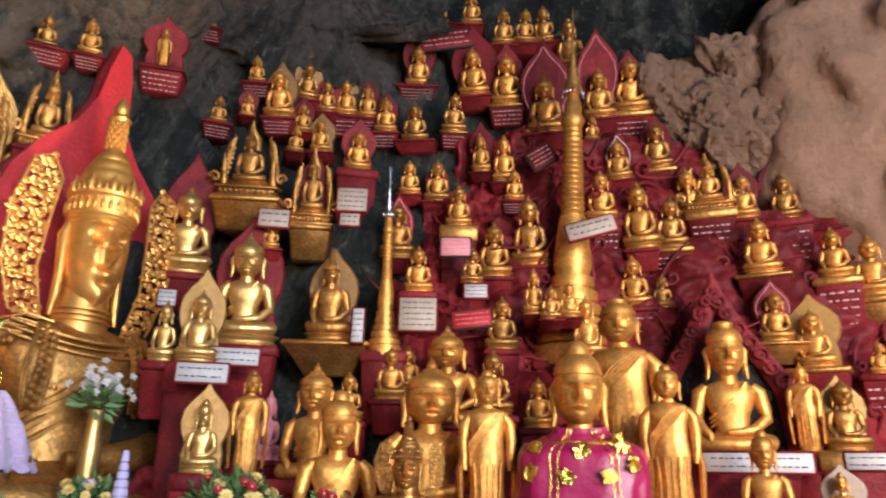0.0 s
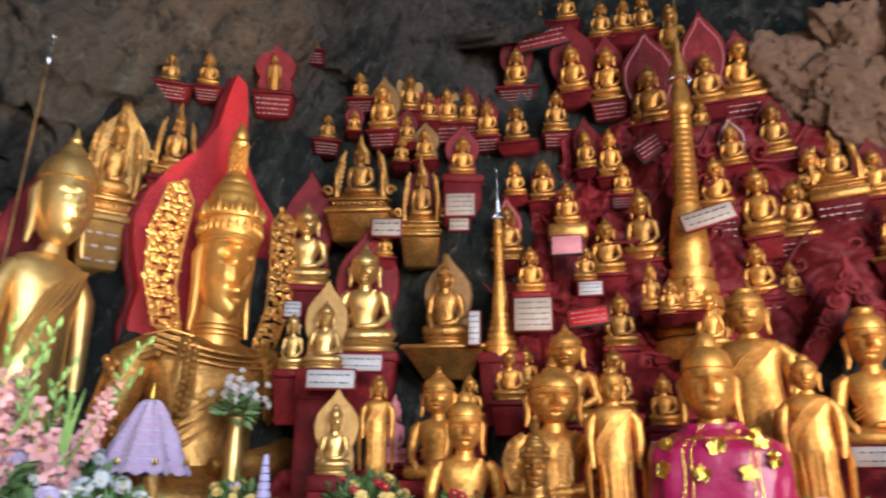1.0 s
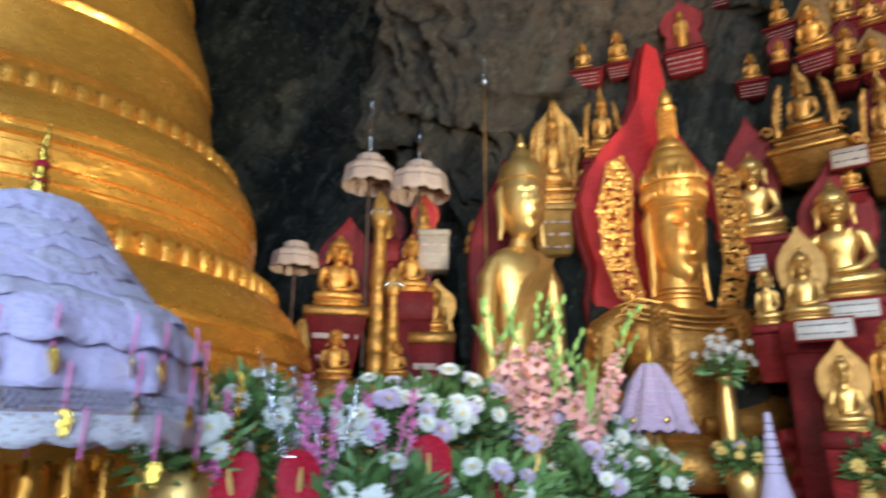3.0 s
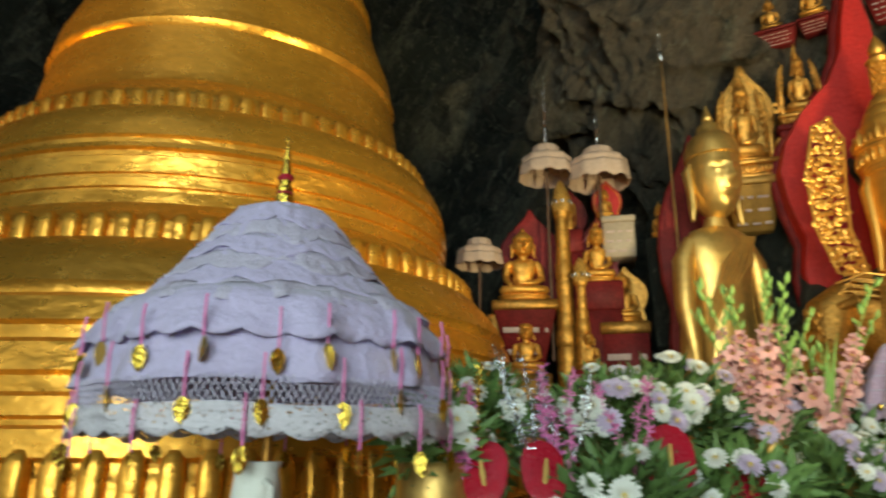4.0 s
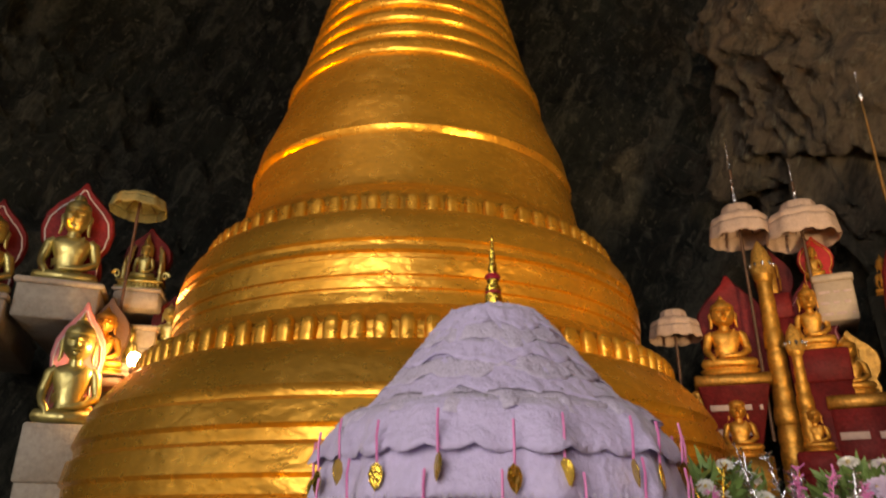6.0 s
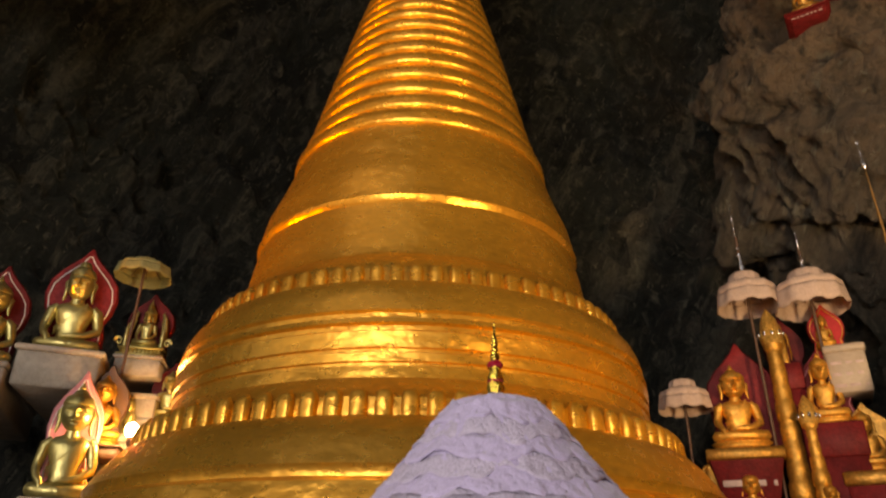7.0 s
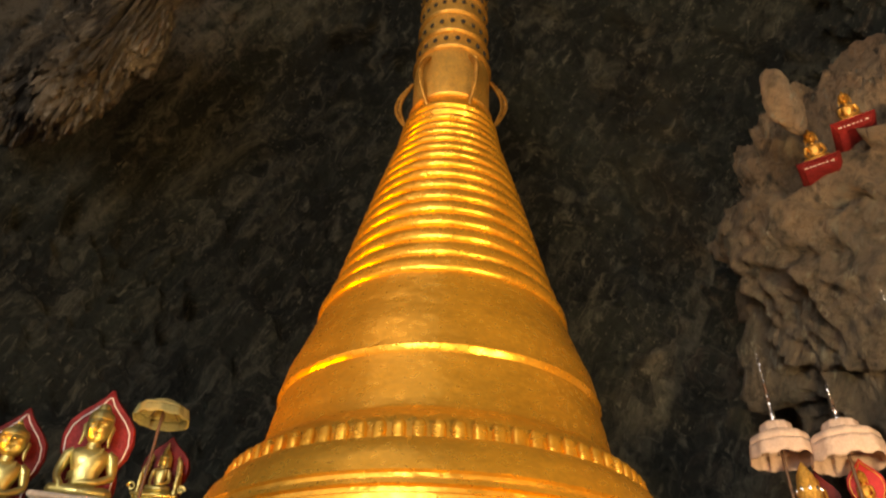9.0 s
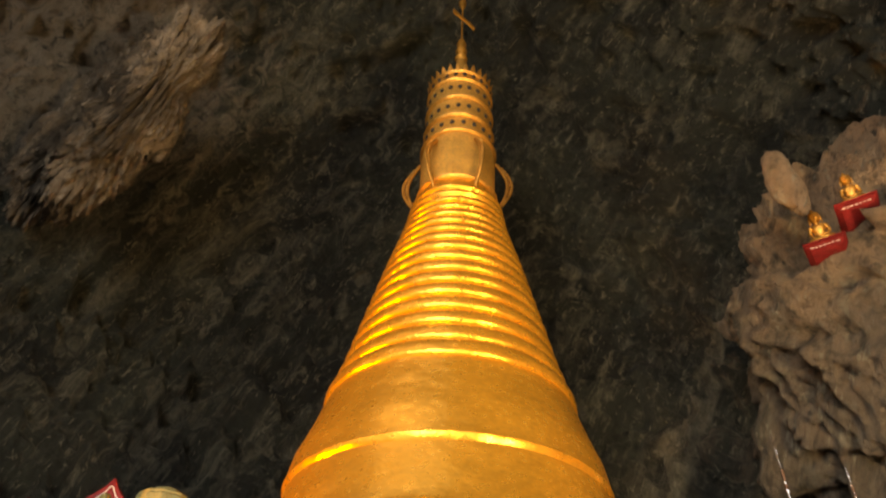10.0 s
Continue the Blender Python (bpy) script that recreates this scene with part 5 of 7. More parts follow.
def great_parasol():
    """The lilac-white cloth umbrella in front of the stupa, with ruffled top, lace edge and hanging foil leaves."""
    x, y = -2.262, 0.29
    root = tagged(new("parasol"), "white lilac cloth umbrella with lace edge and hanging gold leaves", "umbrella", "shrine umbrellas")
    root.matrix_world = pose(x, y, 0, 0, 0, 20)
    n = 180
    prof = [(0.02, 2.160), (0.09, 2.162), (0.126, 2.148), (0.165, 2.098), (0.225, 2.018), (0.285, 1.943), (0.335, 1.886), (0.375, 1.863)]

    def cone(z):
        for (ra, za), (rb, zb) in zip(prof[2:], prof[3:]):
            if zb <= z <= za:
                return ra + (rb - ra) * (z - za) / (zb - za)
        return prof[2][0] if z > prof[2][1] else prof[-1][0]

    def around(j):
        a = 2 * math.pi * j / n
        return a, math.cos(a), math.sin(a)

    rows = []
    for i in range(29):
        k = i / 28 * (len(prof) - 1)
        q = min(int(k), len(prof) - 2)
        r = prof[q][0] + (prof[q + 1][0] - prof[q][0]) * (k - q)
        z = prof[q][1] + (prof[q + 1][1] - prof[q][1]) * (k - q)
        rows.append([((r + 0.006 * fbm((4 * c, 4 * s_, z * 9), 3)) * c, (r + 0.006 * fbm((4 * c, 4 * s_, z * 9), 3)) * s_, z + 0.004 * fbm((5 * c, 5 * s_, 2), 2)) for a, c, s_ in map(around, range(n))])
    canopy = part("canopy", Mesh().grid(rows, caps=False), CLOTH_WHITE, root, "lilac-white cloth", angle=80)
    # overlapping flounces of lace that lie close to the cone, each with a scalloped lower edge
    soft = []
    for k, z0 in enumerate((2.142, 2.094, 2.042, 1.992, 1.942, 1.902)):
        count = 9 + 2 * k
        tier = []
        for u in range(6):
            t = u / 5
            row = []
            for a, c, s_ in map(around, range(n)):
                sag = abs(math.sin(count * a / 2 + 1.3 * k)) ** 0.6
                z = z0 - t * (0.050 + 0.014 * sag + 0.020 * fbm((2.6 * c, 2.6 * s_, 5 * k), 3)) + 0.018 * fbm((2 * c, 2 * s_, 3 * k), 2)
                r = cone(z) + 0.002 + 0.004 * t * t + 0.0025 * t * math.sin(count * 3 * a + 2 * fbm((2 * c, 2 * s_, k), 2)) + 0.008 * fbm((6 * c, 6 * s_, 25 * z), 4)
                row.append((r * c, r * s_, z))
            tier.append(row)
        soft.append(part("flounce", Mesh().grid(tier, caps=False), LACE if k % 2 else CLOTH_WHITE, root, "scalloped lilac lace flounce", angle=80))

    def hang(z0, z1, r0, r1, folds, wave, scallop, seed, steps=9):
        """A hanging ring of cloth, gathered into folds, with a scalloped edge."""
        rows = []
        for u in range(steps):
            t = u / (steps - 1)
            row = []
            for a, c, s_ in map(around, range(n)):
                f = math.sin(folds * a + 1.1 * math.sin(3 * a + seed)) + 0.5 * math.sin(2.3 * folds * a + seed)
                r = r0 + (r1 - r0) * t ** 0.7 + wave * (0.25 + 0.75 * t) * f + 0.010 * fbm((3 * c, 3 * s_, 2 * t + seed), 3)
                z = z0 + (z1 - z0) * t + 0.014 * fbm((2 * c, 2 * s_, seed), 2) - scallop * t ** 6 * abs(math.sin(15 * a))
                row.append((r * c, r * s_, z))
            rows.append(row)
        return Mesh().grid(rows, caps=False)

    skirt = part("skirt", hang(1.872, 1.668, 0.375, 0.445, 9, 0.014, 0.0, 1), CLOTH_WHITE, root, angle=80)
    soft += [skirt, part("ruffle", hang(1.890, 1.848, 0.340, 0.392, 17, 0.014, 0.012, 2, 6), LACE, root, "frayed lace ruffle", angle=80),
             part("ruffle", hang(1.866, 1.768, 0.374, 0.442, 9, 0.017, 0.014, 1), CLOTH_WHITE, root, "scalloped lace overskirt", angle=80)]
    # lace band: a net of crossing threads, then a pierced scalloped hem
    net = Mesh()
    for j in range(n):
        for e in (-1, 1):
            a0, a1 = 2 * math.pi * j / n, 2 * math.pi * (j + 2.4 * e) / n
            net.tube([(0.446 * math.cos(a0), 0.446 * math.sin(a0), 1.678), (0.450 * math.cos(a1), 0.450 * math.sin(a1), 1.615)], 0.0016, 4)
    part("lace_net", net, LACE, root, "open white lace net")
    soft.append(part("lace_hem", hang(1.622, 1.572, 0.450, 0.452, 9, 0.004, 0.016, 1, 6), EYELET, root, "pierced scalloped white lace hem", angle=80))
    for ob in soft:
        mod = ob.modifiers.new("thick", "SOLIDIFY")
        mod.thickness = 0.002
    part("pole", Mesh().tube([(0, 0, 2.2), (0, 0, 0.9)], 0.014, 10), GOLD_OLD, root)
    part("finial", Mesh().lathe([(0.024, 2.15), (0.027, 2.165), (0.020, 2.18), (0.026, 2.2), (0.020, 2.215), (0.024, 2.225), (0.014, 2.245), (0.018, 2.255), (0.011, 2.275), (0.014, 2.285), (0.008, 2.31), (0.010, 2.32), (0.004, 2.35), (0.001, 2.39)], n=14), FOIL, root)
    for z in (2.165, 2.205, 2.25):
        part("red_band", Mesh().lathe([(0.019, -0.008), (0.023, 0), (0.019, 0.008)], n=14), ANTH, root, at=pose(0, 0, z + 0.012))
    leaf = Mesh().plate([(0, -0.036), (-0.012, -0.022), (-0.017, -0.004), (-0.012, 0.012), (0, 0.02), (0.012, 0.012), (0.017, -0.004), (0.012, -0.022)], 0.003, bevel=0.3).data("foil_leaf", FOIL)
    rnd = random.Random(12)
    count = 22
    for ring, (r, z0, length) in enumerate(((0.452, 1.80, 0.055), (0.458, 1.70, 0.06), (0.462, 1.60, 0.07))):
        for k in range(count - 4 * ring):
            a = 2 * math.pi * (k + 0.37 * ring) / (count - 4 * ring) + rnd.uniform(-0.06, 0.06)
            zz = z0 + rnd.uniform(-0.02, 0.02)
            hang = part("leaf_string", Mesh().tube([(0, 0, 0.03), (0, -0.004, 0), (0, 0, -length)], 0.003, 5), PINK_RIBBON, root, "pink thread", at=pose(r * math.sin(a), -r * math.cos(a), zz, 0, 0, math.degrees(a)))
            part("foil_leaf", leaf, None, hang, "hanging gold foil leaf", at=pose(0, -0.004, -length - 0.018, rnd.uniform(-8, 8), rnd.uniform(-10, 10), rnd.uniform(-70, 70)))
    return root


great_parasol()
parasol(-4.80, 3.52, 4.12, 0.225, 0.20, 0.11, CLOTH_CREAM, "white cream fringed umbrella over small gilded statues", 1.9, spire=0.66)
parasol(-4.49, 3.84, 4.06, 0.245, 0.19, 0.14, CLOTH_CREAM, "two-tiered cream umbrella with olive underside on a pole", 2.0, spire=0.35)
parasol(-5.18, 3.06, 3.28, 0.19, 0.16, 0.09, CLOTH_CREAM, "small faded cream umbrella on a thin pole", 1.3, spire=0.0)
parasol(-6.12, -1.15, 4.10, 0.20, 0.09, 0.07, CLOTH_GREEN, "small olive green umbrella with a fringed edge", 1.2, spire=0.0)

# ---- the group under the umbrellas ----
statue("seat_point", -4.95, 3.35, 2.70, 0.66, 55, wide=1.0, label="gilded seated statue on a red tapering pedestal under umbrellas")
backplate(-5.02, 3.50, 2.60, 0.56, 0.98, 52, trim=False, waist=0.95)
pedestal(-4.95, 3.35, 2.70, 0.50, 0.52, 52, rows=2, taper=0.6, gold_cap=True, deep=0.5)
statue("seat_point", -4.88, 3.30, 2.10, 0.46, 50)
pedestal(-4.88, 3.30, 2.10, 0.36, 2.1, 50, rows=0, taper=1.0, deep=0.4, material=GOLD_OLD)


def column(x, y, z, h, w, label):
    """A slender gilded column of stacked mouldings."""
    root = tagged(new("column"), label, "column")
    root.matrix_world = pose(x, y, z)
    rnd = random.Random(int(h * 100))
    prof, t = [(w * 0.8, 0)], 0.0
    while t < 0.84:
        a = w * (0.72 - 0.42 * t) * (1.12 if int(t / 0.055) % 4 == 0 else 1)
        prof += [(a, h * t), (a * 1.04, h * (t + 0.02)), (a, h * (t + 0.04)), (a * 0.92, h * (t + 0.05))]
        t += 0.055
    prof += [(w * 0.36, h * 0.86), (w * 0.5, h * 0.875), (w * 0.5, h * 0.89)]
    part("shaft", Mesh().lathe(prof, n=24), GOLD, root)
    part("head", Mesh().lathe([(w * 0.52, h * 0.885), (w * 0.62, h * 0.91), (w * 0.5, h * 0.93), (w * 0.42, h * 0.96), (w * 0.2, h * 0.985), (w * 0.04, h)], n=20), FILIGREE, root)
    for k in range(10):
        a = 2 * math.pi * k / 10
        part("jewel", Mesh().ball((0, 0, 0), (0.013, 0.013, 0.02), 6, 5), SILVER, root, at=pose(w * 0.62 * math.cos(a), w * 0.62 * math.sin(a), h * 0.915))
    return root


column(-4.72, 3.60, 1.2, 2.58, 0.145, "tall gilded column of stacked mouldings with filigree head")
column(-4.55, 3.62, 1.2, 1.85, 0.115, "slender gilded column with a silver-trimmed head")
statue("seat_point", -4.53, 3.80, 2.84, 0.54, 45, wide=0.85)
backplate(-4.60, 3.92, 2.8, 0.36, 0.70, 45, trim=PINK)
pedestal(-4.53, 3.80, 2.84, 0.36, 1.5, 45, rows=0, taper=1.0, deep=0.4)
statue("seat_point", -4.50, 3.90, 3.42, 0.28, 45, wide=0.8)
backplate(-4.53, 3.96, 3.36, 0.26, 0.44, 45, material=BRIGHT_RED, trim=GOLD)
pedestal(-4.44, 3.98, 3.42, 0.26, 0.36, 45, rows=3, taper=1.0, deep=0.4, material=SIGN)
statue("seat_point", -4.38, 3.92, 2.50, 0.44, 42)
backplate(-4.44, 4.02, 2.45, 0.36, 0.56, 42, material=GOLD_OLD, trim=False)
pedestal(-4.38, 3.92, 2.50, 0.36, 0.60, 42, rows=2, taper=0.95, deep=0.4, gold_cap=True)
statue("seat_point", -4.50, 3.62, 2.12, 0.32, 40)
pedestal(-4.50, 3.62, 2.12, 0.26, 1.0, 40, rows=0, taper=1.0, deep=0.3)
statue("stand_point", -4.78, 3.74, 3.35, 0.36, 50)
pedestal(-4.78, 3.74, 3.35, 0.2, 1.3, 50, rows=0, taper=1.0, deep=0.3)
backplate(-4.86, 3.84, 3.2, 0.3, 0.6, 50, trim=False)
statue("seat_point", -4.22, 4.25, 3.22, 0.34, 40, wide=0.7)
pedestal(-4.22, 4.25, 3.22, 0.24, 0.9, 40, rows=0, deep=0.6, material=ROCK)
statue("stand_point", -5.10, 3.16, 2.3, 0.42, 60)
pedestal(-5.10, 3.16, 2.3, 0.2, 2.3, 60, rows=0, deep=0.3, taper=1.0)
group_step = part("shrine_step", Mesh().box((-5.6, 3.1, 0), (-4.0, 4.9, 1.3), 0.03), RED)
tagged(group_step, "red-painted masonry step below small statues", "step")

# ---- the group on the far side of the stupa, with the bare bulb ----
statue("bust_round", -6.097, -1.555, 3.268, 0.712, 92, material=DULL_BRASS, lean=4, label="brass seated statue before a red and white flame plate")
pedestal(-6.097, -1.555, 3.268, 0.539, 0.290, 92, taper=1, deep=2.0, rows=0, seed=439, material=DIM_WHITE, lean=2.8)
backplate(-6.196, -1.559, 3.268, 0.518, 0.879, 92, trim=WHITE, lean=3.2)
statue("ornate", -6.319, -1.059, 3.345, 0.499, 84, wide=0.85, material=DULL_BRASS, lean=4)
pedestal(-6.319, -1.059, 3.345, 0.337, 0.160, 84, taper=1, deep=2.0, rows=0, seed=131, material=DIM_WHITE, lean=2.8)
backplate(-6.403, -1.050, 3.345, 0.372, 0.577, 84, trim=False, lean=3.2)
pedestal(-6.303, -1.023, 3.053, 0.303, 0.259, 84, taper=1, deep=2.0, rows=0, seed=569, material=DIM_WHITE, lean=2.8)
statue("bust_point", -5.678, -1.299, 2.213, 0.740, 96, wide=0.85, material=DULL_BRASS, lean=2)
pedestal(-5.678, -1.299, 2.213, 0.388, 2.213, 96, taper=1.0, deep=0.12, rows=0, seed=4, material=DIM_WHITE, lean=1.4)
backplate(-5.776, -1.310, 2.213, 0.335, 0.853, 96, material=PINK, trim=WHITE, lean=1.6)
statue("seat_point", -5.918, -1.197, 2.591, 0.496, 88, material=GOLD_OLD, lean=2)
pedestal(-5.918, -1.197, 2.591, 0.355, 0.092, 88, taper=1, deep=2.0, rows=0, seed=734, material=WOOD, lean=1.4)
backplate(-6.016, -1.194, 2.591, 0.308, 0.599, 88, material=WOOD, trim=False, lean=1.6)
statue("seat_point", -5.795, -1.209, 2.247, 0.190, 88, material=GOLD_OLD, lean=2)
pedestal(-5.795, -1.209, 2.247, 0.255, 0.364, 88, taper=1, deep=2.0, rows=0, seed=741, material=WOOD, lean=1.4)
statue("seat_point", -6.293, -0.798, 2.875, 0.385, 80, material=DULL_BRASS, lean=4)
pedestal(-6.293, -0.798, 2.875, 0.344, 0.430, 80, taper=1, deep=2.0, rows=0, seed=390, material=DIM_WHITE, lean=2.8)
backplate(-6.368, -0.785, 2.875, 0.336, 0.477, 80, trim=False, lean=3.2)
statue("seat_point", -6.121, -1.034, 2.718, 0.280, 80, wide=0.7, material=DULL_BRASS, lean=2)
pedestal(-6.121, -1.034, 2.718, 0.245, 0.408, 80, taper=1, deep=2.0, rows=0, seed=815, material=DIM_WHITE, lean=1.4)
statue("bust_point", -5.97, -2.051, 3.113, 0.627, 96, material=DULL_BRASS, lean=4)
pedestal(-5.97, -2.051, 3.113, 0.389, 0.273, 96, taper=1, deep=2.0, rows=0, seed=82, material=DIM_WHITE, lean=2.8)
backplate(-6.075, -2.062, 3.113, 0.428, 0.762, 96, trim=WHITE, lean=3.2)
bulb = tagged(new("light_bulb"), "bare glowing bulb lamp on a thin pole", "lamp")
bulb.location = (-5.67, -0.95, 2.67)
part("glass", Mesh().ball((0, 0, 0), (0.042, 0.042, 0.05), 14, 10), GLASS_BULB, bulb).visible_shadow = False
part("socket", Mesh().lathe([(0.016, -0.03), (0.02, -0.05), (0.02, -0.09), (0.012, -0.1)], n=12), WOOD, bulb)
part("pole", Mesh().tube([(0, 0, -0.09), (0, 0, -2.68)], 0.012, 8), WOOD, bulb)
# statues high on the brown ledge
for sx, sy, sz, sh in ((-3.80, 3.80, 6.12, 0.34), (-3.50, 3.98, 6.38, 0.32)):
    statue("seat_point", sx, sy, sz, sh, 40, lean=22, material=GOLD_OLD)
    pedestal(sx, sy, sz, 0.32, 0.06, 40, rows=1, deep=0.6, lean=10)


# ---- offerings in front: table, flowers, tinsel ----
table = tagged(new("offering_table"), "long cloth-covered offering table full of flowers", "table")
part("top", Mesh().box((-2.64, -0.4, 1.22), (-1.70, 2.88, 1.27), 0.012), RED, table)
part("cover", Mesh().box((-2.62, -0.38, 0.7), (-1.73, 2.86, 1.218), 0.02), BRIGHT_RED, table)
for lx, ly in ((-2.58, -0.32), (-1.78, -0.32), (-2.58, 2.8), (-1.78, 2.8)):
    part("leg", Mesh().box((lx - 0.03, ly - 0.03, 0), (lx + 0.03, ly + 0.03, 0.7), 0.006), WOOD, table)


def bloom_mesh(petal_count, layers, r, material, cup=0.5, width=0.32):
    """A flower head of pointed petals round a heart; it opens towards +z."""
    m = Mesh()
    rnd = random.Random(petal_count + layers)
    for lay in range(layers):
        tilt = radians(12 + cup * 75 * lay / max(1, layers - 1))
        k = 1 - 0.16 * lay
        for i in range(petal_count):
            a = 2 * math.pi * (i + 0.5 * (lay % 2) + rnd.uniform(-0.15, 0.15)) / petal_count
            w, q = r * k * width, r * k
            pts = []
            for t, ww in ((0.06, 0.3), (0.5, 1.0), (0.85, 0.8), (1.0, 0.15)):
                rise = q * (math.sin(tilt) * t + 0.18 * math.sin(3.1 * t))
                for e in (-0.5, 0.5):
                    x, y = q * math.cos(tilt) * t, e * w * ww
                    pts.append((x * math.cos(a) - y * math.sin(a), x * math.sin(a) + y * math.cos(a), rise))
            m.add(pts, [[0, 1, 3, 2], [2, 3, 5, 4], [4, 5, 7, 6]])
    m.ball((0, 0, r * 0.25), (r * 0.24, r * 0.24, r * 0.2), 8, 6, slot=1)
    return m.data("flower", [material, YELLOW])


MUMS = [bloom_mesh(15, 4, 0.040, MUM, 0.8), bloom_mesh(13, 4, 0.033, MUM, 0.7), bloom_mesh(14, 4, 0.040, LILAC, 0.8)]
GLADS = bloom_mesh(6, 2, 0.05, GLAD, 0.95, 0.62)
YELLOWS = bloom_mesh(9, 3, 0.032, YELLOW, 0.7, 0.5)
REDS = bloom_mesh(8, 3, 0.03, ANTH, 0.7, 0.5)


def foliage(centre, size, count, seed, parent, length=0.07):
    """A clump of many small leaves on fine stems."""
    rnd = random.Random(seed)
    m = Mesh()
    for i in range(count):
        d = Vector((rnd.gauss(0, 1), rnd.gauss(0, 1), rnd.gauss(0, 1))).normalized() * rnd.uniform(0.2, 1) ** 0.6
        p = Vector((centre[0] + d.x * size[0], centre[1] + d.y * size[1], centre[2] + d.z * size[2]))
        q = (Vector((d.x, d.y, d.z + 0.4)) + Vector((rnd.uniform(-0.7, 0.7), rnd.uniform(-0.7, 0.7), rnd.uniform(-0.5, 0.5)))).normalized()
        side = q.cross(Vector((rnd.uniform(-1, 1), rnd.uniform(-1, 1), rnd.uniform(-1, 1)))).normalized()
        ln = length * rnd.uniform(0.6, 1.3)
        up = q.cross(side) * ln * 0.12
        w = ln * rnd.uniform(0.12, 0.24)
        m.add([p, p + q * ln * 0.4 + side * w - up, p + q * ln * 0.4 - side * w - up, p + q * ln * 0.45 + up * 0.3, p + q * ln], [[0, 1, 3], [0, 3, 2], [1, 4, 3], [3, 4, 2]])
    return tagged(part("leaves", m, LEAF, parent, smooth=True, angle=80), "many small green leaves", kind="stuff")


def bouquet(centre, size, mums, seed, kinds, label, leaves=900, vase=True):
    """Cut flowers over a bed of leaves, in a pot on the table."""
    rnd = random.Random(seed)
    root = tagged(new("bouquet"), label, "flowers", "flower offerings")
    if vase:
        part("pot", Mesh().lathe([(0.07, 1.27), (0.09, 1.3), (0.11, 1.4), (0.10, centre[2] - size[2] * 0.5), (0.09, centre[2] - size[2] * 0.4)], (centre[0], centre[1], 0), n=20), BRASS, root)
    foliage(centre, size, leaves, seed, root)
    for i in range(mums):
        d = Vector((rnd.gauss(0, 1) + 0.5, rnd.gauss(0, 1) - 0.4, abs(rnd.gauss(0, 0.8)))).normalized()
        p = Vector((centre[0] + d.x * size[0] * 1.02, centre[1] + d.y * size[1] * 1.02, centre[2] + d.z * size[2] * 1.05)) + Vector((rnd.uniform(-0.03, 0.03), rnd.uniform(-0.03, 0.03), rnd.uniform(-0.02, 0.02)))
        face = (d + Vector((0.5, -0.5, 0.35))).normalized()
        ob = part("flower", rnd.choice(kinds), None, root)
        ob.matrix_local = Matrix.Translation(p) @ face.to_track_quat("Z", "Y").to_matrix().to_4x4() @ Matrix.Scale(rnd.uniform(0.8, 1.2), 4)
    return root


bouquet((-2.38, 1.95, 1.66), (0.22, 0.30, 0.20), 34, 3, MUMS, "bunch of white and lilac chrysanthemums with green leaves")
bouquet((-2.25, 1.50, 1.60), (0.20, 0.26, 0.18), 30, 4, MUMS, "bunch of white chrysanthemums with dense green leaves")
bouquet((-2.28, 2.95, 1.58), (0.20, 0.26, 0.16), 34, 5, MUMS[:2], "bunch of white chrysanthemums beside pink gladioli")
bouquet((-2.30, 2.45, 1.60), (0.18, 0.22, 0.16), 16, 6, MUMS, "small bunch of white chrysanthemums among leaves")
bouquet((-2.35, 0.98, 1.60), (0.20, 0.20, 0.18), 16, 7, MUMS[:2], "bunch of white flowers beside the lace umbrella")
bouquet((-1.93, 3.92, 1.52), (0.13, 0.12, 0.10), 16, 8, [YELLOWS, YELLOWS, MUMS[2]], "bunch of cream yellow flowers before the crowned statue", 300)
bouquet((-1.15, 3.75, 1.52), (0.22, 0.14, 0.14), 26, 9, [YELLOWS, REDS, YELLOWS], "bunch of yellow and red flowers before the statues", 700)
bouquet((-0.62, 3.75, 1.46), (0.14, 0.12, 0.12), 30, 10, [REDS], "bunch of small crimson flowers before the statues", 200)
bouquet((0.95, 3.2, 1.50), (0.24, 0.10, 0.05), 14, 11, [GLADS, REDS], "low row of pink flowers before the shawled statue", 150)


bouquet((-1.98, 1.25, 1.40), (0.16, 0.26, 0.12), 8, 15, MUMS[:2], "low bed of green leaves with a few white flowers", 500, False)
bouquet((-1.98, 1.80, 1.40), (0.16, 0.30, 0.13), 10, 16, MUMS, "low bed of green leaves with a few white flowers", 550, False)
bouquet((-1.96, 2.40, 1.42), (0.16, 0.30, 0.14), 12, 17, MUMS, "low bed of green leaves with a few white flowers", 550, False)
bouquet((-1.96, 2.85, 1.42), (0.16, 0.22, 0.14), 12, 18, MUMS[:2], "low bed of green leaves with white flowers", 400, False)
jug = tagged(new("jug"), "small white porcelain jug with a curved handle", "jug")
jug.location = (-1.909, 0.150, 1.27)
part("body", Mesh().lathe([(0.035, 0), (0.04, 0.01), (0.055, 0.06), (0.058, 0.10), (0.045, 0.206), (0.042, 0.226), (0.05, 0.241)], n=24), MUM, jug)
part("handle", Mesh().tube([(0.045, 0, 0.206), (0.085, 0, 0.196), (0.09, 0, 0.11), (0.056, 0, 0.08)], 0.007, 8), MUM, jug)


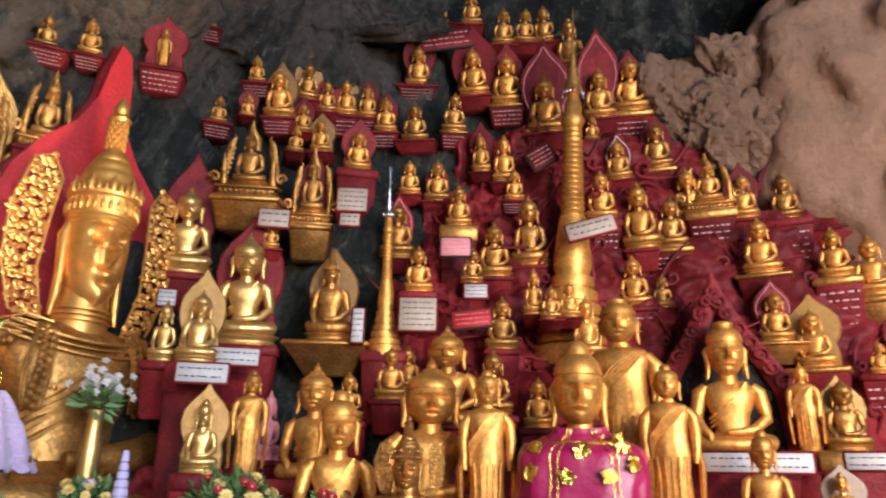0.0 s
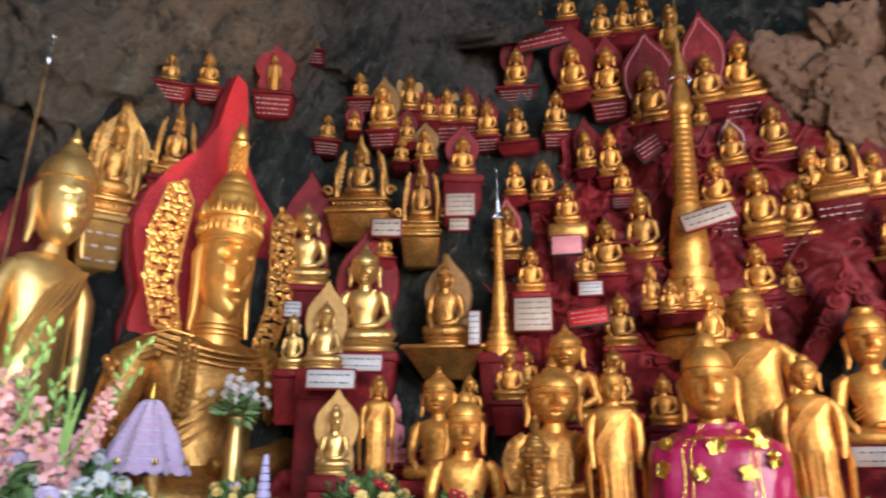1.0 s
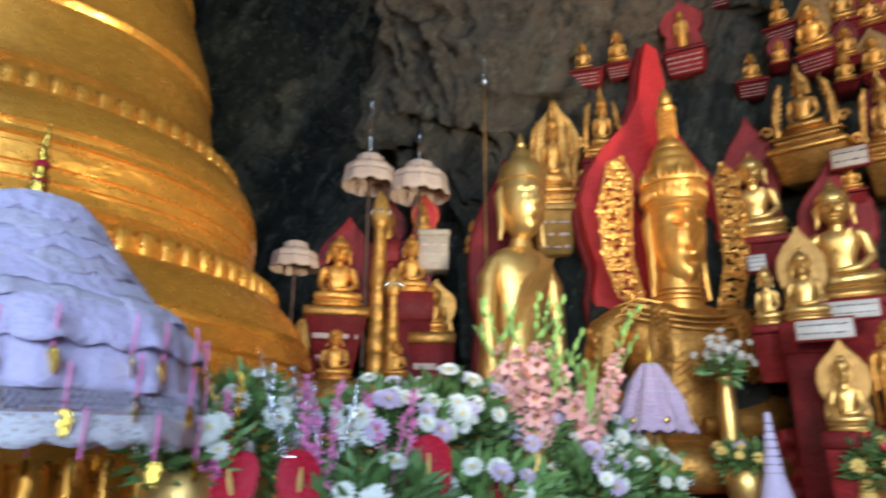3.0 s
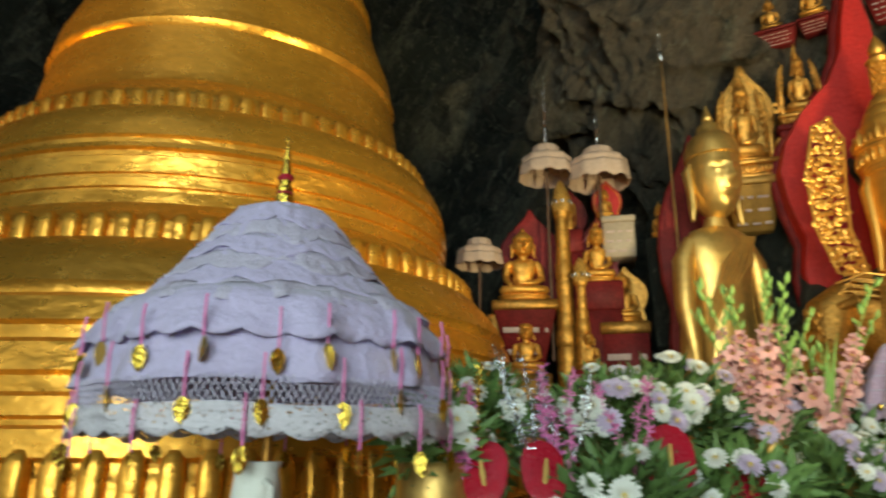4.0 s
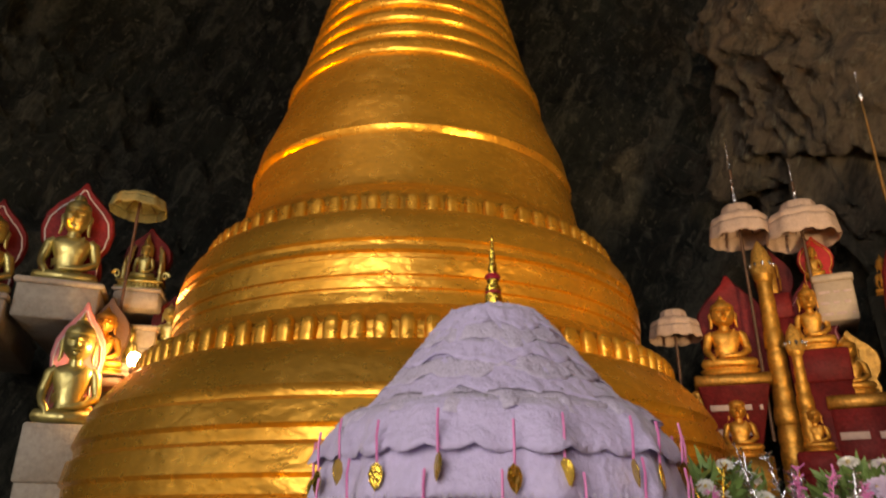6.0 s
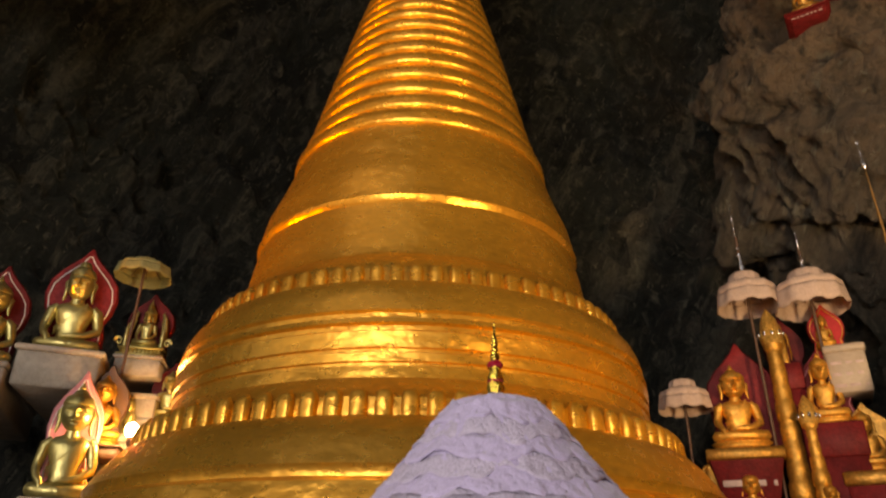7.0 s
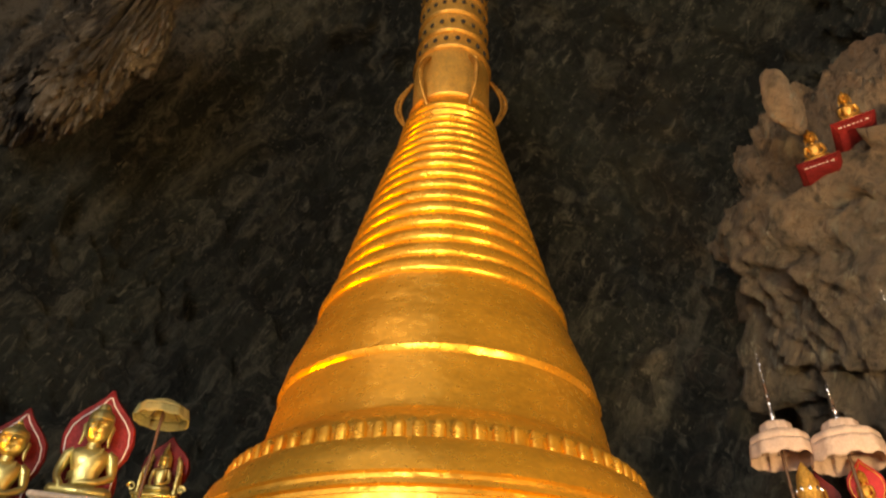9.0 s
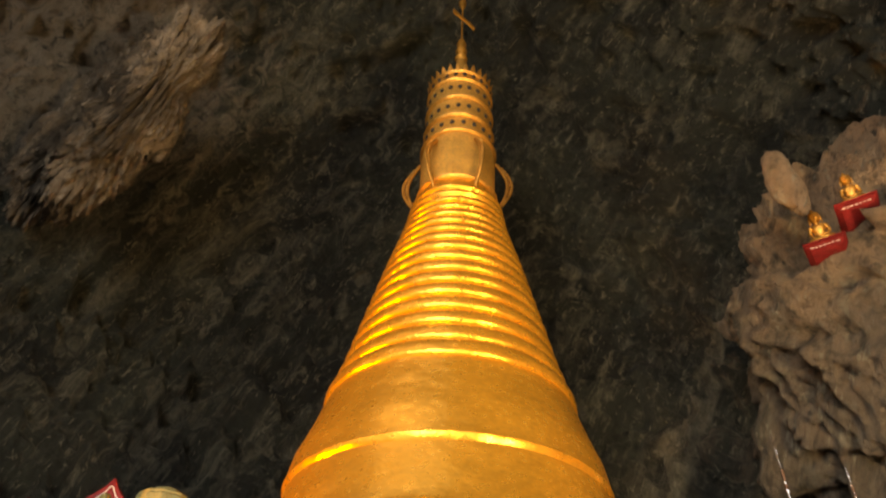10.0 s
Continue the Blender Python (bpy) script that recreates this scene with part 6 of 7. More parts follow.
def gladioli(x, y, z, seed, count=9):
    """Tall stems of pink gladioli with green buds at the tips."""
    rnd = random.Random(seed)
    root = tagged(new("gladioli"), "tall pink gladioli with green buds in a vase", "flowers", "flower offerings")
    root.location = (x, y, 0)
    part("vase", Mesh().lathe([(0.06, 1.27), (0.08, 1.32), (0.09, 1.42), (0.06, 1.55), (0.07, 1.58)], n=18), BRASS, root)
    bud = Mesh().lathe([(0.002, 0), (0.011, 0.012), (0.012, 0.03), (0.006, 0.05), (0.001, 0.06)], n=7).data("bud", STEM)
    for s in range(count):
        lean = Vector((rnd.uniform(-0.22, 0.22), rnd.uniform(-0.36, 0.40), 0))
        h = rnd.uniform(0.46, 0.80)
        path = [Vector((lean.x * t * (0.6 + 0.4 * t), lean.y * t * (0.6 + 0.4 * t), 1.5 + h * t)) for t in [i / 10 for i in range(11)]]
        stem = part("stem", Mesh().tube([tuple(p) for p in path], [0.007 - 0.0004 * i for i in range(11)], 6), STEM, root)
        n = int(h / 0.042)
        for i in range(n):
            t = 0.18 + 0.80 * i / n
            p = path[min(int(t * 10), 9)].lerp(path[min(int(t * 10), 9) + 1], t * 10 % 1)
            side = 1 if i % 2 else -1
            d = Vector((0.45 + rnd.uniform(-0.7, 0.7), -0.35 + side * rnd.uniform(0.3, 1.0), rnd.uniform(0.2, 0.8)))
            ob = part("bud" if t > 0.68 else "flower", bud if t > 0.68 else GLADS, None, stem)
            k = rnd.uniform(0.85, 1.35) * (1 if t < 0.5 else 0.75)
            q = d.normalized() if t < 0.68 else (d + Vector((0, 0, 1.2))).normalized()
            ob.matrix_local = Matrix.Translation(p + d.normalized() * 0.012) @ q.to_track_quat("Z", "Y").to_matrix().to_4x4() @ Matrix.Scale(k, 4)
    for k in range(7):
        a, h = rnd.uniform(0, 6.28), rnd.uniform(0.35, 0.6)
        b = Vector((math.cos(a), math.sin(a), 0))
        rows = []
        for i in range(8):
            t = i / 7
            p = Vector((0, 0, 1.45)) + b * 0.16 * t * t + Vector((0, 0, h * t))
            w = 0.016 * (1 - t ** 3)
            sd = Vector((-b.y, b.x, 0)) * w
            rows.append([tuple(p - sd), tuple(p + b * 0.003), tuple(p + sd)])
        part("blade_leaf", Mesh().grid(rows, closed=False, caps=False), STEM, root)
    return root


gladioli(-2.22, 2.36, 0, 4, 12)
gladioli(-2.12, 2.62, 0, 9, 6)


def anthurium(x, y, z, turn, size):
    root = tagged(new("anthurium"), "glossy red anthurium bloom on a green stem", "flower", "flower offerings")
    root.matrix_world = pose(x, y, z, 0, 0, turn)
    out = []
    for i in range(20):
        a = 2 * math.pi * i / 20
        r = size * (0.62 + 0.38 * math.cos(a) ** 2 * (1 if math.cos(a) > 0 else 0.5)) * (1 - 0.25 * math.exp(-((a - math.pi) / 0.4) ** 2))
        out.append((r * math.sin(a) * 0.9, r * math.cos(a)))
    part("bract", Mesh().plate(out, 0.008, bevel=0.12, matrix=pose(0, 0, 0, -30)), ANTH, root)
    part("spadix", Mesh().tube([(0, -0.01, -size * 0.2), (0, -0.03, size * 0.1), (0, -0.045, size * 0.4)], [0.006, 0.007, 0.003], 7), YELLOW, root)
    part("stem", Mesh().tube([(0, 0.01, -size * 0.3), (0, 0.02, 1.2 - z)], 0.005, 6), STEM, root)
    return root


for ax, ay, az, at_, asz in ((-1.98, 0.76, 1.47, 40, 0.10), (-2.0, 0.97, 1.47, 60, 0.105), (-1.95, 1.42, 1.50, 45, 0.13), (-1.93, 1.76, 1.42, 60, 0.11), (-2.0, 1.92, 1.38, 50, 0.10)):
    anthurium(ax, ay, az, at_, asz)


def tinsel(x, y, z, h, material, seed, label):
    """Sprays of glittering foil strands."""
    rnd = random.Random(seed)
    root = tagged(new("tinsel"), label, "decoration", "flower offerings")
    root.location = (x, y, z)
    for s in range(3):
        d = Vector((rnd.uniform(-0.3, 0.3), rnd.uniform(-0.3, 0.3), 1))
        core = [tuple(d * h * t + Vector((0.03 * math.sin(4 * t + s), 0, 0))) for t in (0, 0.25, 0.5, 0.75, 1)]
        st = part("wire", Mesh().tube(core, 0.002, 4), material, root)
        m = Mesh()
        for i in range(110):
            t = rnd.uniform(0.1, 1)
            p = d * h * t + Vector((0.03 * math.sin(4 * t + s), 0, 0))
            q = Vector((rnd.gauss(0, 1), rnd.gauss(0, 1), rnd.gauss(0.4, 0.7))).normalized() * 0.022
            w = q.cross(Vector((rnd.uniform(-1, 1), rnd.uniform(-1, 1), rnd.uniform(-1, 1)))).normalized() * 0.0022
            m.add([p - w, p + w, p + q + w, p + q - w], [[0, 1, 2, 3]])
        tagged(part("strands", m, material, st, smooth=False), "glittering foil strands", kind="stuff")
    return root


tinsel(-2.08, 0.98, 1.45, 0.36, SILVER, 1, "silver tinsel sprays among the flowers")
tinsel(-2.10, 1.10, 1.42, 0.34, SILVER, 2, "silver tinsel sprays among the flowers")
tinsel(-2.05, 1.06, 1.42, 0.34, PINK_RIBBON, 3, "pink foil sprays among the flowers")
tinsel(-2.03, 0.80, 1.42, 0.34, FOIL, 4, "gold tinsel sprays beside the umbrella")
tinsel(-2.05, 0.72, 1.42, 0.28, PINK_RIBBON, 5, "pink foil sprays beside the umbrella")
tinsel(-2.02, 1.32, 1.42, 0.32, PINK_RIBBON, 6, "magenta ribbon sprays among the flowers")
tinsel(-2.06, 4.0, 1.30, 0.3, PINK_RIBBON, 7, "pink and white ribbon sprays before the crowned statue")


def gauze_cone(x, y, z, r, h, label, seed):
    """A tent of gathered gauze over an offering."""
    root = tagged(new("gauze_cover"), label, "cover")
    root.location = (x, y, z)
    n = 72
    rows = []
    for i in range(17):
        t = i / 16
        rr = r * (0.16 + 0.84 * (1 - t) ** 0.8)
        rows.append([((rr + r * (0.05 + 0.05 * (1 - t)) * math.sin(9 * 6.283 * j / n + seed) + 0.02 * fbm((math.cos(6.283 * j / n) * 2, math.sin(6.283 * j / n) * 2, t * 3 + seed), 3)) * math.cos(6.283 * j / n),
                      (rr + r * (0.05 + 0.05 * (1 - t)) * math.sin(9 * 6.283 * j / n + seed)) * math.sin(6.283 * j / n), h * t + 0.01 * math.sin(18 * 6.283 * j / n) * (1 - t)) for j in range(n)])
    ob = part("gauze", Mesh().grid(rows, caps=False), GAUZE, root, angle=80)
    mod = ob.modifiers.new("thick", "SOLIDIFY")
    mod.thickness = 0.004
    m = Mesh()
    for k in range(1, 6):
        i = k * 3
        m.tube([(p[0] * 1.01, p[1] * 1.01, p[2]) for p in rows[i][::2] + [rows[i][0]]], 0.003, 5)
    part("thread_rows", m, LACE, root)
    for k in range(8):
        a = 2 * math.pi * k / 8
        part("foil_dot", Mesh().ball((0, 0, 0), (0.013, 0.006, 0.016), 7, 5), FOIL, root, at=pose(r * 1.06 * math.cos(a), r * 1.06 * math.sin(a), 0.05, 0, 0, math.degrees(a) + 90))
    part("stand", Mesh().tube([(0, 0, h * 0.95), (0, 0, 1.27 - z)], 0.01, 6), WOOD, root)
    part("tip", Mesh().lathe([(0.018, h * 0.94), (0.022, h * 0.97), (0.010, h * 1.02), (0.012, h * 1.08), (0.002, h * 1.25)], n=10), FOIL, root)
    return root


gauze_cone(-2.05, 3.12, 1.66, 0.20, 0.34, "lilac gauze cover gathered over an offering", 1)
bouquet((-2.12, 0.70, 1.55), (0.12, 0.14, 0.12), 18, 14, MUMS[:2], "white flowers under the lace umbrella's edge", 250)


# white orchids before the crowned statue, small votive cones
def orchid_vase(x, y, z):
    root = tagged(new("orchid_vase"), "pale dried orchid sprays in a small vase", "flowers", "flower offerings")
    root.location = (x, y, z)
    part("vase", Mesh().lathe([(0.04, -0.55), (0.05, -0.5), (0.06, -0.3), (0.035, -0.12), (0.045, -0.08)], n=16), BRASS, root)
    foliage((0, 0, -0.03), (0.09, 0.09, 0.06), 90, 31, root, 0.09)
    rnd = random.Random(8)
    me = bloom_mesh(5, 1, 0.026, SIGN_WHITE, 0.4, 0.7)
    for i in range(46):
        d = Vector((rnd.gauss(0, 1), rnd.gauss(0, 1), abs(rnd.gauss(0.6, 0.8)))).normalized() * rnd.uniform(0.05, 0.2)
        ob = part("flower", me, None, root)
        ob.matrix_local = Matrix.Translation(d) @ (d + Vector((0.1, -0.2, 0))).to_track_quat("Z", "Y").to_matrix().to_4x4()
    return root


orchid_vase(-2.02, 4.0, 2.08)


def votive_cone(x, y, z, h, r, a, b, label):
    root = tagged(new("votive_cone"), label, "offering", "votive cones")
    root.location = (x, y, z)
    part("cone", Mesh().lathe([(r, 0), (r * 0.9, h * 0.2), (r * 0.45, h * 0.5), (r * 0.3, h * 0.7), (r * 0.12, h)], n=18), a, root)
    for k in range(7):
        part("band", Mesh().lathe([(r * (0.40 - 0.04 * k), -0.006), (r * (0.46 - 0.04 * k), 0), (r * (0.40 - 0.04 * k), 0.006)], n=16), b, root, at=pose(0, 0, h * (0.52 + 0.065 * k)))
    return root


votive_cone(-1.75, 3.85, 1.12, 0.66, 0.12, CLOTH_WHITE, SILVER, "white paper votive cone with silver bands")
votive_cone(-1.28, 3.75, 1.12, 0.52, 0.11, YELLOW, FOIL, "yellow paper votive cone with gold bands")


# ---- the statues on the rock wall, from the top down ----
statue("seat_point", -3.275, 4.69, 4.853, 0.271, 26.1, material=GOLD_OLD, lean=22.5)
pedestal(-3.275, 4.69, 4.853, 0.340, 0.143, 26.1, taper=0.85, deep=0.75, rows=4, seed=379, lean=15.7)
statue("seat_point", -3.01, 4.851, 4.898, 0.303, 22.4, lean=22.9)
pedestal(-3.01, 4.851, 4.898, 0.221, 0.129, 22.4, taper=0.85, deep=0.75, rows=4, seed=595, lean=16.0)
statue("seat_point", -2.645, 5.374, 5.876, 0.250, 10.7, material=GOLD_OLD, lean=27.1)
pedestal(-2.645, 5.374, 5.876, 0.399, 0.194, 10.7, taper=0.85, deep=0.75, rows=4, seed=858, gold_cap=True, lean=19.0)
statue("seat_point", -2.481, 5.468, 5.888, 0.278, 17.9, lean=27.2)
pedestal(-2.481, 5.468, 5.888, 0.171, 0.069, 17.9, taper=0.85, deep=0.75, rows=0, seed=197, lean=19.0)
statue("seat_point", -2.307, 5.48, 5.632, 0.164, 15.3, lean=25.9)
pedestal(-2.307, 5.48, 5.632, 0.190, 0.134, 15.3, taper=0.85, deep=0.75, rows=4, seed=857, lean=18.1)
statue("stand_round", -2.53, 5.137, 4.965, 0.340, 16.7, lean=23.2)
pedestal(-2.53, 5.137, 4.965, 0.348, 0.223, 16.7, taper=0.85, deep=0.75, rows=4, seed=882, lean=16.2)
backplate(-2.538, 5.163, 4.965, 0.377, 0.468, 16.7, trim=False, lean=18.6)
statue("seat_point", -3.329, 5.021, 5.946, 0.254, 26.6, material=GOLD_OLD, lean=27.5)
pedestal(-3.329, 5.021, 5.946, 0.364, 0.171, 26.6, taper=0.85, deep=0.75, rows=4, seed=889, lean=19.2)
backplate(-3.352, 5.066, 5.946, 0.376, 0.471, 26.6, material=BRONZE, trim=False, lean=22.0)
statue("seat_point", -3.855, 4.859, 6.331, 0.269, 26.8, lean=28.7)
pedestal(-3.855, 4.859, 6.331, 0.386, 0.187, 26.8, taper=0.85, deep=0.75, rows=4, seed=16, lean=20.1)
statue("seat_point", -1.842, 5.558, 5.094, 0.260, 5.2, lean=23.3)
pedestal(-1.842, 5.558, 5.094, 0.259, 0.135, 5.2, taper=0.85, deep=0.75, rows=4, seed=777, lean=16.3)
statue("seat_point", -1.609, 5.57, 4.743, 0.449, 3.0, lean=21.9)
pedestal(-1.609, 5.57, 4.743, 0.286, 0.153, 3.0, taper=0.85, deep=0.75, rows=4, seed=799, lean=15.3)
backplate(-1.614, 5.659, 4.743, 0.296, 0.571, 3.0, material=BRONZE, trim=False, lean=17.5)
statue("seat_point", -1.422, 5.775, 5.053, 0.360, 14.5, material=GOLD_OLD, lean=23.0)
pedestal(-1.422, 5.775, 5.053, 0.235, 0.107, 14.5, taper=0.85, deep=0.75, rows=0, seed=485, lean=16.1)
backplate(-1.440, 5.844, 5.053, 0.278, 0.472, 14.5, material=BRONZE, trim=False, lean=18.4)
statue("seat_point", -2.041, 5.258, 4.518, 0.238, 21.0, lean=20.7)
pedestal(-2.041, 5.258, 4.518, 0.240, 0.135, 21.0, taper=0.85, deep=0.75, rows=4, seed=397, lean=14.5)
statue("seat_point", -1.85, 5.415, 4.674, 0.202, 19.2, lean=21.3)
pedestal(-1.85, 5.415, 4.674, 0.149, 0.050, 19.2, taper=0.85, deep=0.75, rows=0, seed=405, lean=14.9)
backplate(-1.863, 5.453, 4.674, 0.179, 0.287, 19.2, trim=False, lean=17.0)
statue("seat_point", -1.406, 5.65, 4.646, 0.272, 9.9, lean=21.0)
pedestal(-1.406, 5.65, 4.646, 0.185, 0.062, 9.9, taper=0.85, deep=0.75, rows=0, seed=988, lean=14.7)
backplate(-1.415, 5.703, 4.646, 0.205, 0.366, 9.9, trim=False, lean=16.8)
statue("seat_point", -1.432, 5.554, 4.399, 0.240, 15.1, lean=19.7)
pedestal(-1.432, 5.554, 4.399, 0.180, 0.060, 15.1, taper=0.85, deep=0.75, rows=0, seed=100, lean=13.8)
statue("seat_point", -1.24, 5.846, 4.963, 0.310, 7.1, material=GOLD_OLD, lean=22.3)
pedestal(-1.24, 5.846, 4.963, 0.217, 0.092, 7.1, taper=0.85, deep=0.75, rows=0, seed=265, lean=15.6)
backplate(-1.248, 5.907, 4.963, 0.247, 0.418, 7.1, trim=False, lean=17.8)
statue("seat_point", -1.073, 5.947, 4.993, 0.343, 4.8, lean=22.3)
pedestal(-1.073, 5.947, 4.993, 0.218, 0.207, 4.8, taper=0.85, deep=0.75, rows=4, seed=642, lean=15.6)
backplate(-1.079, 6.015, 4.993, 0.251, 0.450, 4.8, material=BRONZE, trim=False, lean=17.8)
statue("seat_point", -0.87, 5.986, 4.987, 0.328, 3.0, lean=22.3)
pedestal(-0.87, 5.986, 4.987, 0.230, 0.153, 3.0, taper=0.85, deep=0.75, rows=4, seed=854, lean=15.6)
backplate(-0.873, 6.051, 4.987, 0.230, 0.433, 3.0, trim=False, lean=17.8)
statue("seat_point", -0.675, 5.926, 4.806, 0.340, 0.5, lean=21.5)
pedestal(-0.675, 5.926, 4.806, 0.237, 0.151, 0.5, taper=0.85, deep=0.75, rows=4, seed=600, lean=15.0)
backplate(-0.676, 5.993, 4.806, 0.215, 0.429, 0.5, trim=False, lean=17.2)
statue("seat_point", -1.234, 5.686, 4.468, 0.308, 3.0, lean=20.0)
pedestal(-1.234, 5.686, 4.468, 0.216, 0.091, 3.0, taper=0.85, deep=0.75, rows=0, seed=345, lean=14.0)
backplate(-1.237, 5.747, 4.468, 0.256, 0.397, 3.0, material=BRONZE, trim=False, lean=16.0)
statue("seat_point", -0.903, 5.768, 4.327, 0.379, 11.5, lean=19.2)
pedestal(-0.903, 5.768, 4.327, 0.350, 0.488, 11.5, taper=0.95, deep=0.75, rows=0, seed=877, lean=13.4)
backplate(-0.918, 5.842, 4.327, 0.329, 0.525, 11.5, trim=False, lean=15.4)
plaque(-0.819, 5.047, 3.658, 0.230, 0.201, 4.5, lean=-8, rows=4, material=SIGN, seed=287)
plaque(-0.821, 5.001, 3.518, 0.148, 0.102, 4.6, lean=-8, rows=2, material=SIGN, seed=621)
statue("ornate", -1.642, 5.074, 3.751, 0.637, 6.1, wide=0.92, lean=17.6)
pedestal(-1.642, 5.074, 3.751, 0.500, 0.268, 6.1, taper=0.85, deep=0.75, rows=0, seed=882, gold_cap=True, material=GOLD_OLD, lean=12.3)
statue("ornate", -1.188, 5.333, 3.627, 0.654, 8.0, wide=0.66, lean=16.4)
pedestal(-1.188, 5.333, 3.627, 0.324, 0.287, 8.0, taper=0.85, deep=0.75, rows=0, seed=586, material=GOLD_OLD, lean=11.5)
backplate(-1.200, 5.418, 3.627, 0.296, 0.653, 8.0, trim=False, lean=13.1)
statue("seat_point", -1.373, 4.864, 3.269, 0.210, 13.0, lean=13.8)
pedestal(-1.373, 4.864, 3.269, 0.167, 0.125, 13.0, taper=0.85, deep=0.75, rows=0, seed=217, lean=9.7)
plaque(-1.333, 4.728, 3.398, 0.214, 0.140, 9.5, lean=-8, rows=2, seed=649)
statue("seat_point", -0.396, 6.132, 5.43, 0.414, 1.9, lean=24.4)
pedestal(-0.396, 6.132, 5.43, 0.399, 0.148, 1.9, taper=0.85, deep=0.75, rows=4, seed=292, lean=17.1)
backplate(-0.399, 6.214, 5.430, 0.342, 0.670, 1.9, trim=False, lean=19.5)
statue("seat_point", -0.39, 5.887, 4.689, 0.375, -5.3, wide=1.1, material=GOLD_OLD, lean=21.1)
pedestal(-0.39, 5.887, 4.689, 0.372, 0.106, -5.3, taper=0.85, deep=0.75, rows=0, seed=494, lean=14.8)
statue("seat_round", -0.223, 6.453, 6.404, 0.362, 7.3, lean=27.8)
pedestal(-0.223, 6.453, 6.404, 0.496, 0.087, 7.3, taper=0.85, deep=0.75, rows=0, seed=91, lean=19.5)
plaque(-0.117, 5.947, 5.780, 0.519, 0.227, -1.4, lean=-8, rows=3, material=RED, ink=PALE_INK, roll=-8, seed=353)
statue("seat_point", 0.149, 6.456, 6.412, 0.374, -4.6, lean=27.9)
pedestal(0.149, 6.456, 6.412, 0.262, 0.111, -4.6, taper=0.85, deep=0.75, rows=0, seed=155, lean=19.5)
statue("seat_point", -0.61, 6.438, 6.357, 0.361, 1.0, material=GOLD_OLD, lean=27.6)
pedestal(-0.61, 6.438, 6.357, 0.309, 0.247, 1.0, taper=0.85, deep=0.75, rows=0, seed=426, material=GOLD_OLD, lean=19.3)
statue("seat_point", 0.173, 6.09, 5.304, 0.484, -10.8, lean=24.0)
pedestal(0.173, 6.09, 5.304, 0.339, 0.144, -10.8, taper=0.85, deep=0.75, rows=0, seed=630, lean=16.8)
backplate(0.191, 6.184, 5.204, 0.473, 0.863, -10.8, trim=False, lean=19.2)
statue("seat_point", 0.495, 6.051, 5.185, 0.514, -7.8, lean=23.5)
pedestal(0.495, 6.051, 5.185, 0.345, 0.211, -7.8, taper=0.85, deep=0.75, rows=4, seed=601, gold_cap=True, lean=16.4)
backplate(0.509, 6.152, 5.185, 0.334, 0.696, -7.8, trim=False, lean=18.8)
statue("seat_point", 0.479, 6.346, 6.08, 0.396, 0.6, lean=26.7)
pedestal(0.479, 6.346, 6.08, 0.277, 0.118, 0.6, taper=0.85, deep=0.75, rows=0, seed=286, lean=18.7)
statue("seat_point", 0.71, 6.36, 6.121, 0.373, 0.9, lean=26.8)
pedestal(0.71, 6.36, 6.121, 0.261, 0.111, 0.9, taper=0.85, deep=0.75, rows=0, seed=318, lean=18.8)
statue("seat_point", 0.933, 6.362, 6.126, 0.403, -14.9, material=GOLD_OLD, lean=26.7)
pedestal(0.933, 6.362, 6.126, 0.282, 0.120, -14.9, taper=0.85, deep=0.75, rows=0, seed=549, lean=18.7)
statue("seat_round", 1.18, 6.234, 5.739, 0.510, -15.4, material=GOLD_OLD, lean=25.4)
pedestal(1.18, 6.234, 5.739, 0.351, 0.117, -15.4, taper=0.85, deep=0.75, rows=0, seed=418, lean=17.8)
statue("seat_point", 0.839, 5.808, 4.75, 0.548, -12.5, material=GOLD_OLD, lean=21.9)
pedestal(0.839, 5.808, 4.75, 0.383, 0.163, -12.5, taper=0.85, deep=0.75, rows=0, seed=707, lean=15.3)
backplate(0.862, 5.914, 4.750, 0.484, 0.959, -12.5, trim=PINK, lean=17.5)
statue("seat_point", -0.03, 5.93, 4.819, 0.379, 3.8, material=GOLD_OLD, lean=21.8)
pedestal(-0.03, 5.93, 4.819, 0.248, 0.162, 3.8, taper=0.85, deep=0.75, rows=4, seed=322, gold_cap=True, lean=15.3)
statue("seat_point", 0.228, 5.769, 4.33, 0.364, -9.9, wide=0.8, lean=19.4)
pedestal(0.228, 5.769, 4.33, 0.204, 0.086, -9.9, taper=0.85, deep=0.75, rows=0, seed=883, lean=13.6)
backplate(0.238, 5.826, 4.330, 0.226, 0.503, -9.9, trim=False, lean=15.5)
statue("seat_point", 0.434, 5.731, 4.216, 0.433, -6.3, wide=0.8, lean=18.9)
pedestal(0.434, 5.731, 4.216, 0.242, 0.103, -6.3, taper=0.85, deep=0.75, rows=0, seed=533, lean=13.2)
statue("seat_point", 0.512, 5.665, 4.014, 0.282, -0.5, lean=17.5)
pedestal(0.512, 5.665, 4.014, 0.228, 0.119, -0.5, taper=0.85, deep=0.75, rows=4, seed=698, lean=12.2)
statue("seat_point", 0.816, 5.886, 4.685, 0.277, -6.5, lean=20.8)
pedestal(0.816, 5.886, 4.685, 0.194, 0.082, -6.5, taper=0.85, deep=0.75, rows=0, seed=964, lean=14.6)
backplate(0.822, 5.941, 4.685, 0.244, 0.379, -6.5, trim=False, lean=16.6)
statue("seat_point", 0.669, 5.866, 4.625, 0.201, -11.0, lean=20.4)
pedestal(0.669, 5.866, 4.625, 0.141, 0.060, -11.0, taper=0.85, deep=0.75, rows=0, seed=650, lean=14.3)
